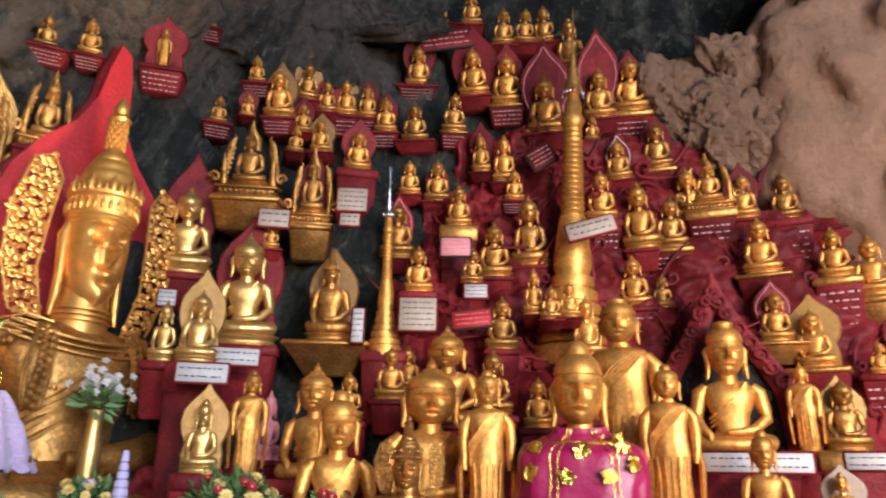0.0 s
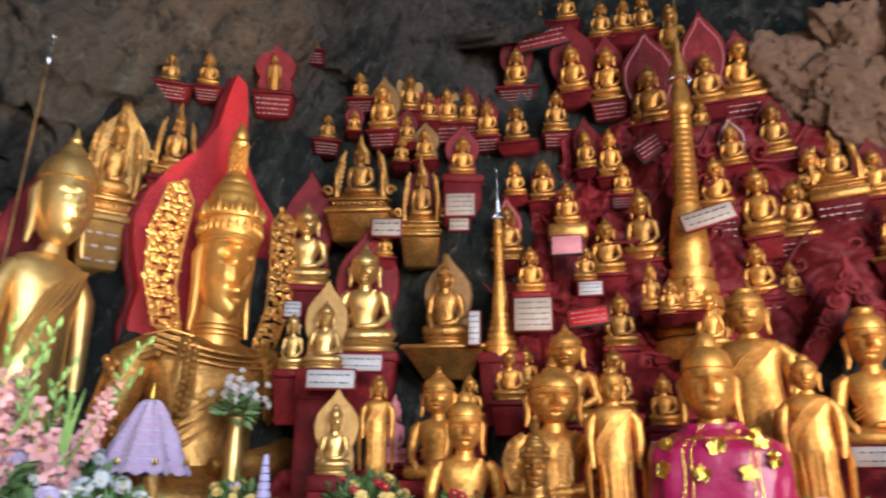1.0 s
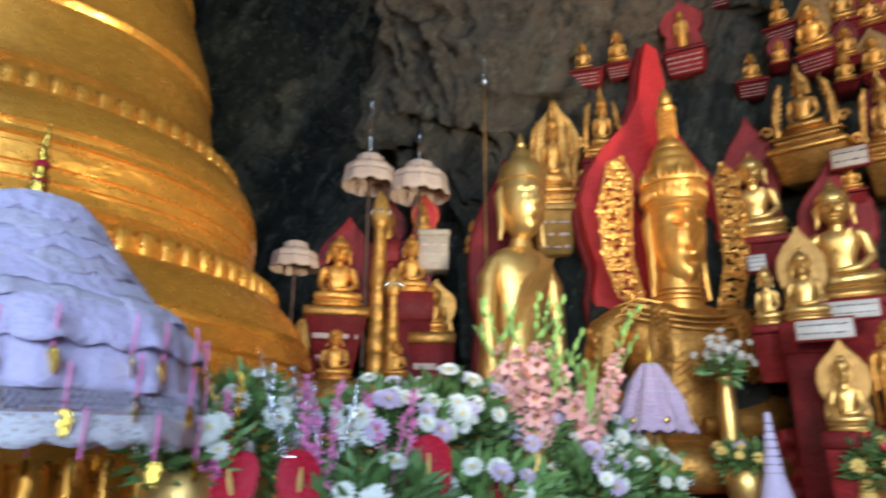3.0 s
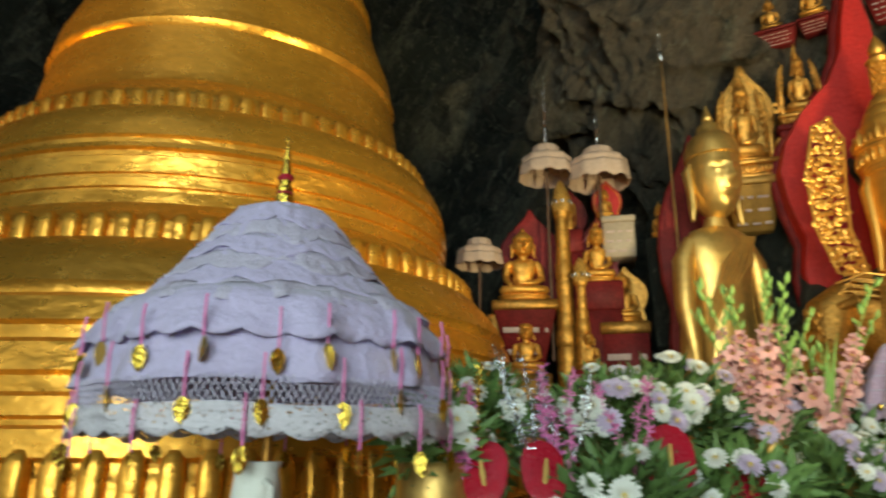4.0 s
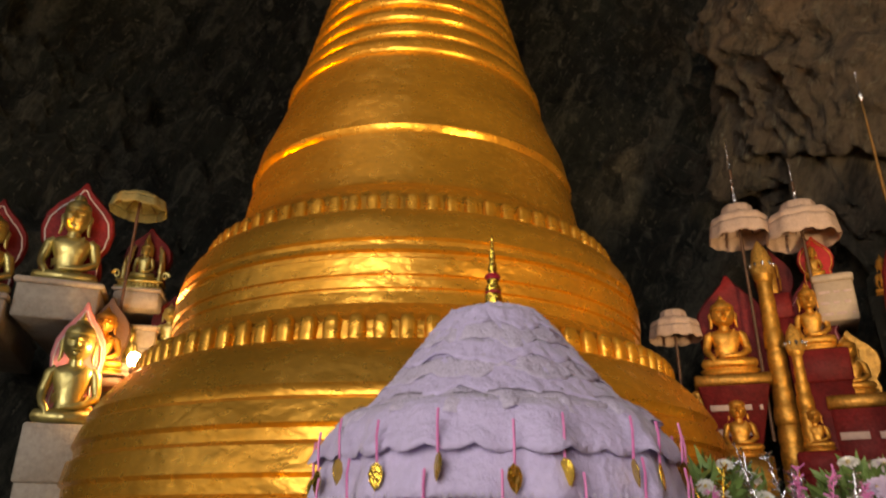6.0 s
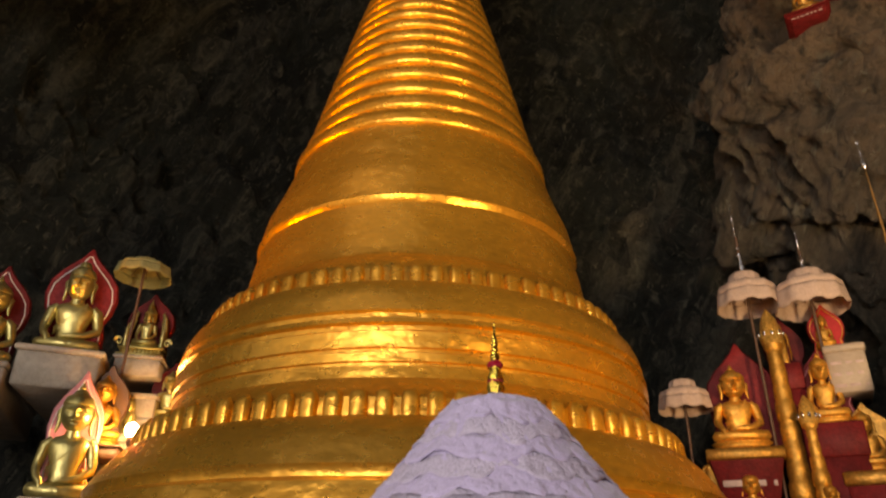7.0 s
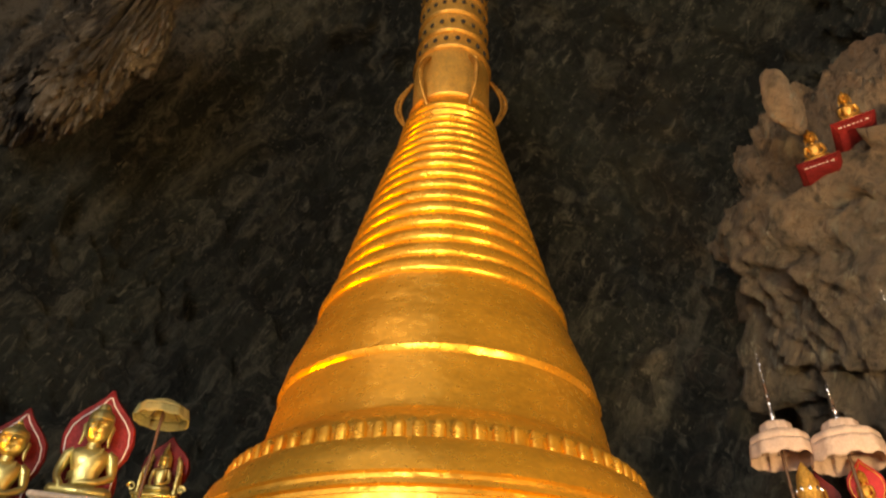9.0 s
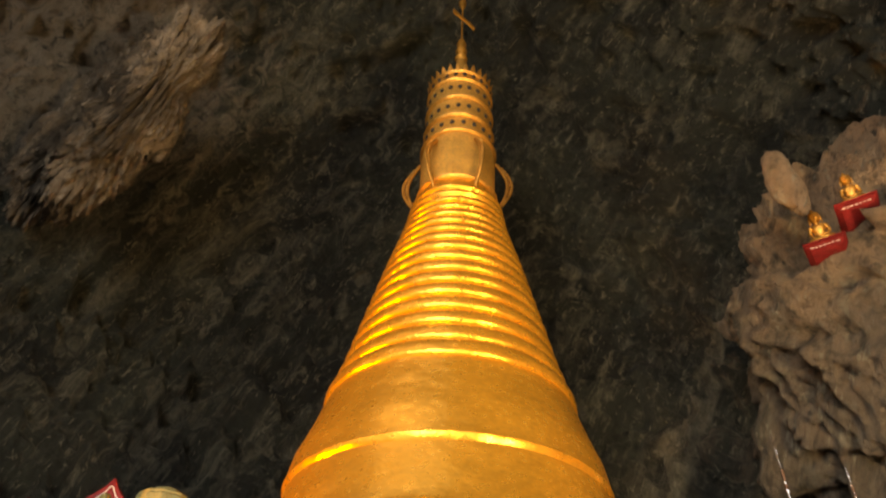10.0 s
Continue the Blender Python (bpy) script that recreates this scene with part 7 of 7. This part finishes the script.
plaque(0.778, 5.452, 4.278, 0.224, 0.195, -8.7, lean=-8, rows=4, material=RED, ink=PALE_INK, roll=-30, seed=738)
statue("seat_point", 1.277, 5.903, 4.737, 0.240, -4.8, lean=20.7)
pedestal(1.277, 5.903, 4.737, 0.168, 0.071, -4.8, taper=0.85, deep=0.75, rows=0, seed=448, lean=14.5)
statue("seat_point", 1.385, 5.996, 5.019, 0.495, -12.0, lean=22.4)
pedestal(1.385, 5.996, 5.019, 0.346, 0.147, -12.0, taper=0.85, deep=0.75, rows=0, seed=562, lean=15.7)
backplate(1.405, 6.092, 5.019, 0.416, 0.958, -12.0, trim=PINK, lean=17.9)
statue("seat_point", 1.7, 6.028, 5.116, 0.537, -9.9, lean=22.6)
pedestal(1.7, 6.028, 5.116, 0.364, 0.386, -9.9, taper=0.55, deep=0.75, rows=6, seed=594, gold_cap=True, lean=15.8)
backplate(1.718, 6.133, 5.116, 0.364, 0.688, -9.9, trim=False, lean=18.1)
statue("seat_point", 1.841, 5.793, 4.403, 0.437, -17.9, material=GOLD_OLD, lean=19.1)
pedestal(1.841, 5.793, 4.403, 0.299, 0.258, -17.9, taper=0.85, deep=0.75, rows=0, seed=604, gold_cap=True, lean=13.4)
backplate(1.868, 5.875, 4.403, 0.289, 0.548, -17.9, trim=False, lean=15.3)
statue("seat_point", 1.472, 5.747, 4.263, 0.381, -20.5, lean=18.5)
pedestal(1.472, 5.747, 4.263, 0.266, 0.113, -20.5, taper=0.85, deep=0.75, rows=0, seed=643, lean=12.9)
backplate(1.498, 5.818, 4.263, 0.244, 0.483, -20.5, trim=WHITE, lean=14.8)
statue("seat_point", -0.41, 5.681, 4.064, 0.309, -1.5, lean=17.9)
pedestal(-0.41, 5.681, 4.064, 0.216, 0.092, -1.5, taper=0.85, deep=0.75, rows=0, seed=940, lean=12.5)
statue("seat_point", -0.168, 5.656, 3.988, 0.373, 2.3, lean=17.6)
pedestal(-0.168, 5.656, 3.988, 0.261, 0.111, 2.3, taper=0.85, deep=0.75, rows=0, seed=756, lean=12.3)
backplate(-0.171, 5.730, 3.988, 0.218, 0.391, 2.3, trim=False, lean=14.1)
statue("seat_point", 0.025, 5.399, 3.663, 0.352, -1.3, lean=16.1)
pedestal(0.025, 5.399, 3.663, 0.290, 0.842, -1.3, taper=0.9, deep=0.75, rows=0, seed=978, gold_cap=True, lean=11.3)
plaque(-0.002, 4.938, 3.266, 0.219, 0.143, -2.7, lean=-3, rows=4, material=PINK, ink=PALE_INK, seed=693)
statue("seat_point", -0.47, 5.355, 3.379, 0.453, -0.7, material=GOLD_OLD, lean=14.4)
pedestal(-0.47, 5.355, 3.379, 0.201, 0.137, -0.7, taper=0.85, deep=0.75, rows=0, seed=644, gold_cap=True, lean=10.1)
backplate(-0.469, 5.445, 3.379, 0.247, 0.559, -0.7, trim=PINK, lean=11.5)
statue("seat_point", 0.319, 5.407, 3.232, 0.457, -3.6, lean=13.2)
pedestal(0.319, 5.407, 3.232, 0.283, 0.183, -3.6, taper=0.85, deep=0.75, rows=0, seed=328, lean=9.2)
statue("seat_point", 0.622, 5.444, 3.345, 0.589, -12.5, wide=0.85, material=GOLD_OLD, lean=14.2)
pedestal(0.622, 5.444, 3.345, 0.277, 0.185, -12.5, taper=0.85, deep=0.75, rows=0, seed=777, lean=9.9)
statue("seat_point", 1.255, 5.598, 3.811, 0.445, -10.6, lean=16.4)
pedestal(1.255, 5.598, 3.811, 0.320, 0.437, -10.6, taper=0.7, deep=0.75, rows=6, seed=308, lean=11.5)
statue("seat_point", 1.559, 5.504, 3.529, 0.578, -20.9, wide=0.85, lean=14.8)
pedestal(1.559, 5.504, 3.529, 0.264, 0.188, -20.9, taper=0.85, deep=0.75, rows=0, seed=833, lean=10.4)
statue("seat_point", 1.81, 5.51, 3.545, 0.441, -15.3, material=GOLD_OLD, lean=14.5)
pedestal(1.81, 5.51, 3.545, 0.302, 0.283, -15.3, taper=0.85, deep=0.75, rows=5, seed=753, gold_cap=True, lean=10.1)
statue("ornate", 2.164, 5.522, 3.885, 0.512, -18.9, lean=16.5)
pedestal(2.164, 5.522, 3.885, 0.385, 0.481, -18.9, taper=0.7, deep=0.75, rows=7, seed=670, gold_cap=True, lean=11.5)
statue("seat_point", 2.017, 5.603, 3.826, 0.463, -21.9, lean=16.0)
pedestal(2.017, 5.603, 3.826, 0.324, 0.138, -21.9, taper=0.85, deep=0.75, rows=0, seed=192, lean=11.2)
backplate(2.051, 5.688, 3.826, 0.243, 0.585, -21.9, trim=False, lean=12.8)
statue("seat_point", 2.489, 5.614, 3.86, 0.403, -18.5, lean=15.6)
pedestal(2.489, 5.614, 3.86, 0.273, 0.195, -18.5, taper=0.85, deep=0.75, rows=0, seed=100, lean=10.9)
backplate(2.514, 5.690, 3.860, 0.302, 0.534, -18.5, trim=False, lean=12.5)
statue("seat_point", 2.851, 5.612, 3.855, 0.411, -26.0, material=GOLD_OLD, lean=15.2)
pedestal(2.851, 5.612, 3.855, 0.379, 0.428, -26.0, taper=0.85, deep=0.75, rows=6, seed=342, lean=10.6)
backplate(2.887, 5.685, 3.855, 0.399, 0.671, -26.0, trim=False, lean=12.2)
statue("seat_point", 3.212, 5.591, 3.791, 0.446, -29.9, lean=14.6)
pedestal(3.212, 5.591, 3.791, 0.319, 0.193, -29.9, taper=0.85, deep=0.75, rows=0, seed=830, lean=10.2)
backplate(3.256, 5.668, 3.791, 0.434, 0.576, -29.9, trim=WHITE, lean=11.7)
statue("seat_point", 2.429, 5.265, 3.258, 0.459, -26.8, lean=12.6)
pedestal(2.429, 5.265, 3.258, 0.382, 0.222, -26.8, taper=0.85, deep=0.75, rows=0, seed=345, gold_cap=True, lean=8.8)
statue("seat_point", 3.029, 5.314, 3.255, 0.414, -29.8, lean=11.8)
pedestal(3.029, 5.314, 3.255, 0.331, 0.403, -29.8, taper=0.85, deep=0.75, rows=5, seed=583, gold_cap=True, lean=8.3)
statue("seat_point", 3.282, 5.262, 3.098, 0.485, -31.5, lean=10.8)
pedestal(3.282, 5.262, 3.098, 0.290, 0.352, -31.5, taper=0.85, deep=0.75, rows=0, seed=124, gold_cap=True, material=GOLD_OLD, lean=7.6)
statue("seat_point", 0.129, 5.168, 3.114, 0.283, 3.6, material=GOLD_OLD, lean=12.5)
pedestal(0.129, 5.168, 3.114, 0.157, 0.087, 3.6, taper=0.85, deep=0.75, rows=0, seed=323, lean=8.8)
plaque(0.146, 4.800, 2.910, 0.161, 0.100, -4.1, lean=-8, rows=3, material=SIGN_WHITE, seed=827)
statue("seat_point", -0.281, 5.139, 3.027, 0.360, 1.0, lean=12.1)
pedestal(-0.281, 5.139, 3.027, 0.268, 0.345, 1.0, taper=0.85, deep=0.75, rows=0, seed=885, lean=8.5)
plaque(-0.260, 4.714, 2.647, 0.257, 0.241, -0.4, lean=-8, rows=5, seed=286)
statue("seat_point", 0.343, 4.987, 2.568, 0.392, -0.4, lean=8.8)
pedestal(0.343, 4.987, 2.568, 0.245, 0.245, -0.4, taper=0.85, deep=0.75, rows=0, seed=88, lean=6.2)
plaque(0.123, 4.778, 2.692, 0.269, 0.121, -3.9, lean=-8, rows=3, material=BRIGHT_RED, ink=PALE_INK, roll=-6, seed=826)
statue("seat_point", 0.574, 4.930, 2.818, 0.346, -6.3, wide=0.7, lean=10.8)
pedestal(0.574, 4.930, 2.818, 0.169, 0.072, -6.3, taper=0.85, deep=0.75, rows=0, seed=432, lean=7.6)
statue("seat_point", 0.680, 4.817, 2.759, 0.246, -4.1, material=GOLD_OLD, lean=10.2)
pedestal(0.680, 4.817, 2.759, 0.172, 0.073, -4.1, taper=0.85, deep=0.75, rows=0, seed=278, lean=7.1)
statue("seat_point", 0.809, 4.802, 2.774, 0.254, -7.8, lean=10.4)
pedestal(0.809, 4.802, 2.774, 0.177, 0.075, -7.8, taper=0.85, deep=0.75, rows=0, seed=298, lean=7.3)
statue("seat_point", 0.935, 4.865, 2.501, 0.441, -12.5, wide=0.8, lean=8.4)
pedestal(0.935, 4.865, 2.501, 0.238, 0.158, -12.5, taper=0.85, deep=0.75, rows=0, seed=943, lean=5.9)
statue("seat_point", 1.42, 5.325, 2.984, 0.418, -18.8, lean=11.1)
pedestal(1.42, 5.325, 2.984, 0.319, 0.266, -18.8, taper=0.85, deep=0.75, rows=4, seed=489, lean=7.8)
statue("seat_point", 1.636, 5.325, 2.984, 0.268, -9.5, lean=10.7)
pedestal(1.636, 5.325, 2.984, 0.195, 0.089, -9.5, taper=0.85, deep=0.75, rows=0, seed=523, lean=7.5)
statue("seat_point", 2.353, 5.021, 2.67, 0.383, -14.6, lean=8.7)
pedestal(2.353, 5.021, 2.67, 0.362, 0.164, -14.6, taper=0.85, deep=0.75, rows=0, seed=950, gold_cap=True, material=GOLD_OLD, lean=6.1)
backplate(2.372, 5.094, 2.670, 0.271, 0.492, -14.6, trim=PINK, lean=7.0)
statue("seat_point", 2.554, 4.904, 2.467, 0.424, -31.1, lean=7.3)
pedestal(2.554, 4.904, 2.467, 0.381, 0.238, -31.1, taper=0.85, deep=0.75, rows=0, seed=468, gold_cap=True, lean=5.1)
backplate(2.597, 4.976, 2.467, 0.365, 0.552, -31.1, material=OCHRE, trim=False, lean=5.8)
statue("seat_point", 3.023, 4.946, 2.442, 0.236, -24.1, lean=6.4)
pedestal(3.023, 4.946, 2.442, 0.279, 0.319, -24.1, taper=0.85, deep=0.75, rows=4, seed=532, lean=4.5)
statue("seat_point", -0.438, 4.861, 2.186, 0.373, 2.0, lean=5.7)
pedestal(-0.438, 4.861, 2.186, 0.257, 0.233, 2.0, taper=0.85, deep=0.75, rows=0, seed=912, lean=4.0)
statue("seat_point", -0.321, 4.938, 2.267, 0.309, -6.7, material=GOLD_OLD, lean=6.2)
pedestal(-0.321, 4.938, 2.267, 0.238, 0.238, -6.7, taper=0.85, deep=0.75, rows=0, seed=603, lean=4.3)
statue("bust_point", -0.039, 4.706, 2.018, 0.650, -8.5, wide=1.1, lean=5.2)
pedestal(-0.039, 4.706, 2.018, 0.298, 0.223, -8.5, taper=0.85, deep=0.75, rows=0, seed=251, lean=3.6)
statue("seat_point", 0.26, 4.728, 2.084, 0.439, 1.3, material=GOLD_OLD, lean=5.1)
pedestal(0.26, 4.728, 2.084, 0.300, 0.300, 1.3, taper=0.85, deep=0.75, rows=0, seed=711, lean=3.6)
statue("seat_point", 0.566, 4.702, 2.005, 0.330, -12.9, lean=4.1)
pedestal(0.566, 4.702, 2.005, 0.245, 0.297, -12.9, taper=0.85, deep=0.75, rows=4, seed=905, lean=2.9)
statue("seat_point", -0.692, 4.658, 2.023, 0.318, 4.9, lean=4.3)
pedestal(-0.692, 4.658, 2.023, 0.222, 0.295, 4.9, taper=0.85, deep=0.75, rows=0, seed=14, lean=3.0)

# ---- the lower rows ----
statue("seat_point", -1.483, 4.789, 2.528, 0.798, 10.4, wide=0.95, material=BRASS, lean=9.5, label="large brass seated statue before a red backplate")
pedestal(-1.483, 4.789, 2.528, 0.472, 0.432, 10.4, taper=0.85, deep=0.75, rows=0, seed=124, lean=6.6)
backplate(-1.510, 4.937, 2.528, 0.491, 0.985, 10.4, trim=False, lean=7.6)
plaque(-1.369, 4.282, 2.318, 0.300, 0.105, 10.7, lean=-5, rows=2, material=SIGN_WHITE, seed=176)
statue("seat_point", -2.052, 5.005, 3.104, 0.662, 14.9, material=BRASS, lean=12.8)
pedestal(-2.052, 5.005, 3.104, 0.425, 0.340, 14.9, taper=0.85, deep=0.75, rows=0, seed=245, lean=9.0)
backplate(-2.086, 5.130, 3.104, 0.425, 0.996, 14.9, trim=False, lean=10.2)
statue("seat_point", -1.568, 4.186, 2.299, 0.463, 15.5, wide=0.85, material=BRASS)
pedestal(-1.568, 4.186, 2.299, 0.286, 1.179, 15.5, taper=0.95, deep=0.75, rows=0, seed=538)
backplate(-1.589, 4.261, 2.299, 0.286, 0.628, 15.5, material=OCHRE, trim=False)
plaque(-1.411, 3.875, 2.154, 0.276, 0.106, 12.1, lean=-5, rows=2, material=SIGN_WHITE, seed=550)
statue("seat_point", -1.808, 4.263, 2.324, 0.383, 13.6, wide=0.7, material=BRASS, lean=7.3)
pedestal(-1.808, 4.263, 2.324, 0.209, 0.348, 13.6, taper=0.85, deep=0.75, rows=0, seed=962, lean=5.1)
plaque(-1.889, 4.397, 2.714, 0.110, 0.112, 15.3, lean=-8, rows=3, material=SIGN_WHITE, seed=935)
statue("seat_round", -1.339, 3.805, 1.672, 0.381, 13.3, wide=0.8, material=BRASS)
pedestal(-1.339, 3.805, 1.672, 0.248, 0.552, 13.3, taper=0.85, deep=0.75, rows=0, seed=350)
backplate(-1.353, 3.864, 1.672, 0.260, 0.478, 13.3, material=OCHRE, trim=False)
statue("stand_round", -1.151, 3.997, 1.637, 0.603, 16.7)
pedestal(-1.151, 3.997, 1.637, 0.185, 0.517, 16.7, taper=0.85, deep=0.75, rows=0, seed=554)
statue("seat_point", -1.193, 4.616, 1.765, 0.442, 8.1, wide=0.6, material=PINK, lean=2.3)
pedestal(-1.193, 4.616, 1.765, 0.216, 0.216, 8.1, taper=0.85, deep=0.75, rows=0, seed=802, lean=1.6)
statue("seat_crown", -0.903, 4.947, 2.598, 0.687, 0.9, wide=0.8, material=GOLD_OLD, lean=9.8)
pedestal(-0.903, 4.947, 2.598, 0.561, 0.244, 0.9, taper=0.62, deep=0.75, rows=0, seed=126, gold_cap=True, material=GOLD_OLD, lean=6.9)
backplate(-0.905, 5.056, 2.598, 0.374, 0.724, 0.9, material=BRONZE, trim=False, lean=7.8)
plaque(-0.668, 4.682, 2.551, 0.077, 0.244, 3.4, lean=-8, rows=5, material=SIGN_WHITE, seed=548)
statue("bust_point", -0.84, 4.285, 1.65, 0.686, -0.6, wide=0.95)
pedestal(-0.84, 4.285, 1.65, 0.497, 0.530, -0.6, taper=0.85, deep=0.75, rows=0, seed=246)
statue("bust_round", -0.619, 3.844, 1.377, 0.743, 10.3, wide=0.98)
pedestal(-0.619, 3.844, 1.377, 0.493, 0.257, 10.3, taper=0.85, deep=0.75, rows=0, seed=826)
statue("bust_point", -0.139, 4.124, 1.467, 0.882, 5.0, wide=1.1)
pedestal(-0.139, 4.124, 1.467, 0.470, 0.347, 5.0, taper=0.85, deep=0.75, rows=0, seed=500)
statue("stand_round", 0.172, 3.792, 1.37, 0.867, 0.5)
pedestal(0.172, 3.792, 1.37, 0.257, 0.250, 0.5, taper=0.85, deep=0.75, rows=0, seed=52)
statue("stand_flat", 0.984, 4.133, 1.492, 1.240, -17.2, wide=1.15)
pedestal(0.984, 4.133, 1.492, 0.345, 0.372, -17.2, taper=0.85, deep=0.75, rows=0, seed=633)
statue("stand_round", 1.128, 3.762, 1.431, 0.848, -17.0, wide=1.05)
pedestal(1.128, 3.762, 1.431, 0.283, 0.311, -17.0, taper=0.85, deep=0.75, rows=0, seed=485)
statue("bust_flat", 1.789, 4.609, 1.875, 0.833, -13.8, lean=4.1, label="large gilded seated statue inside a red carved arch")
pedestal(1.789, 4.609, 1.875, 0.665, 0.575, -13.8, taper=0.85, deep=0.75, rows=0, seed=878, lean=2.9)
plaque(1.618, 3.913, 1.738, 0.569, 0.099, -20.0, lean=-2, rows=2, material=SIGN_WHITE, seed=57)
statue("stand_point", 2.196, 4.454, 1.86, 0.568, -30.0)
pedestal(2.196, 4.454, 1.86, 0.208, 0.740, -30.0, taper=0.85, deep=0.75, rows=0, seed=52)
statue("seat_point", 2.413, 4.41, 1.879, 0.447, -17.0, wide=0.95, material=GOLD_OLD)
pedestal(2.413, 4.41, 1.879, 0.378, 0.759, -17.0, taper=0.85, deep=0.75, rows=0, seed=875, gold_cap=True)
backplate(2.438, 4.490, 1.879, 0.302, 0.481, -17.0, material=OCHRE, trim=False)
plaque(2.219, 3.871, 1.761, 0.239, 0.086, -25.5, lean=-2, rows=2, material=SIGN_WHITE, seed=730)
statue("bust_round", 1.543, 3.63, 1.486, 0.452, -20.4, wide=0.9)
pedestal(1.543, 3.63, 1.486, 0.357, 0.366, -20.4, taper=0.85, deep=0.75, rows=0, seed=324, material=GOLD_OLD)
statue("seat_round", 1.966, 3.732, 1.489, 0.253, -30.8, material=GOLD_OLD)
pedestal(1.966, 3.732, 1.489, 0.254, 0.369, -30.8, taper=0.85, deep=0.75, rows=0, seed=396)
backplate(1.992, 3.775, 1.489, 0.214, 0.295, -30.8, material=SIGN, trim=False)
statue("bust_round", 0.645, 3.689, 1.362, 1.022, -9.4, wide=0.95, label="gilded seated statue wrapped in a magenta cloth")
pedestal(0.645, 3.689, 1.362, 0.553, 0.242, -9.4, taper=0.85, deep=0.75, rows=0, seed=370)
statue("crowned", -0.226, 3.52, 1.302, 0.662, -4.7, wide=1.35, material=GOLD_OLD)
pedestal(-0.226, 3.52, 1.302, 0.368, 0.182, -4.7, taper=0.85, deep=0.75, rows=0, seed=337)
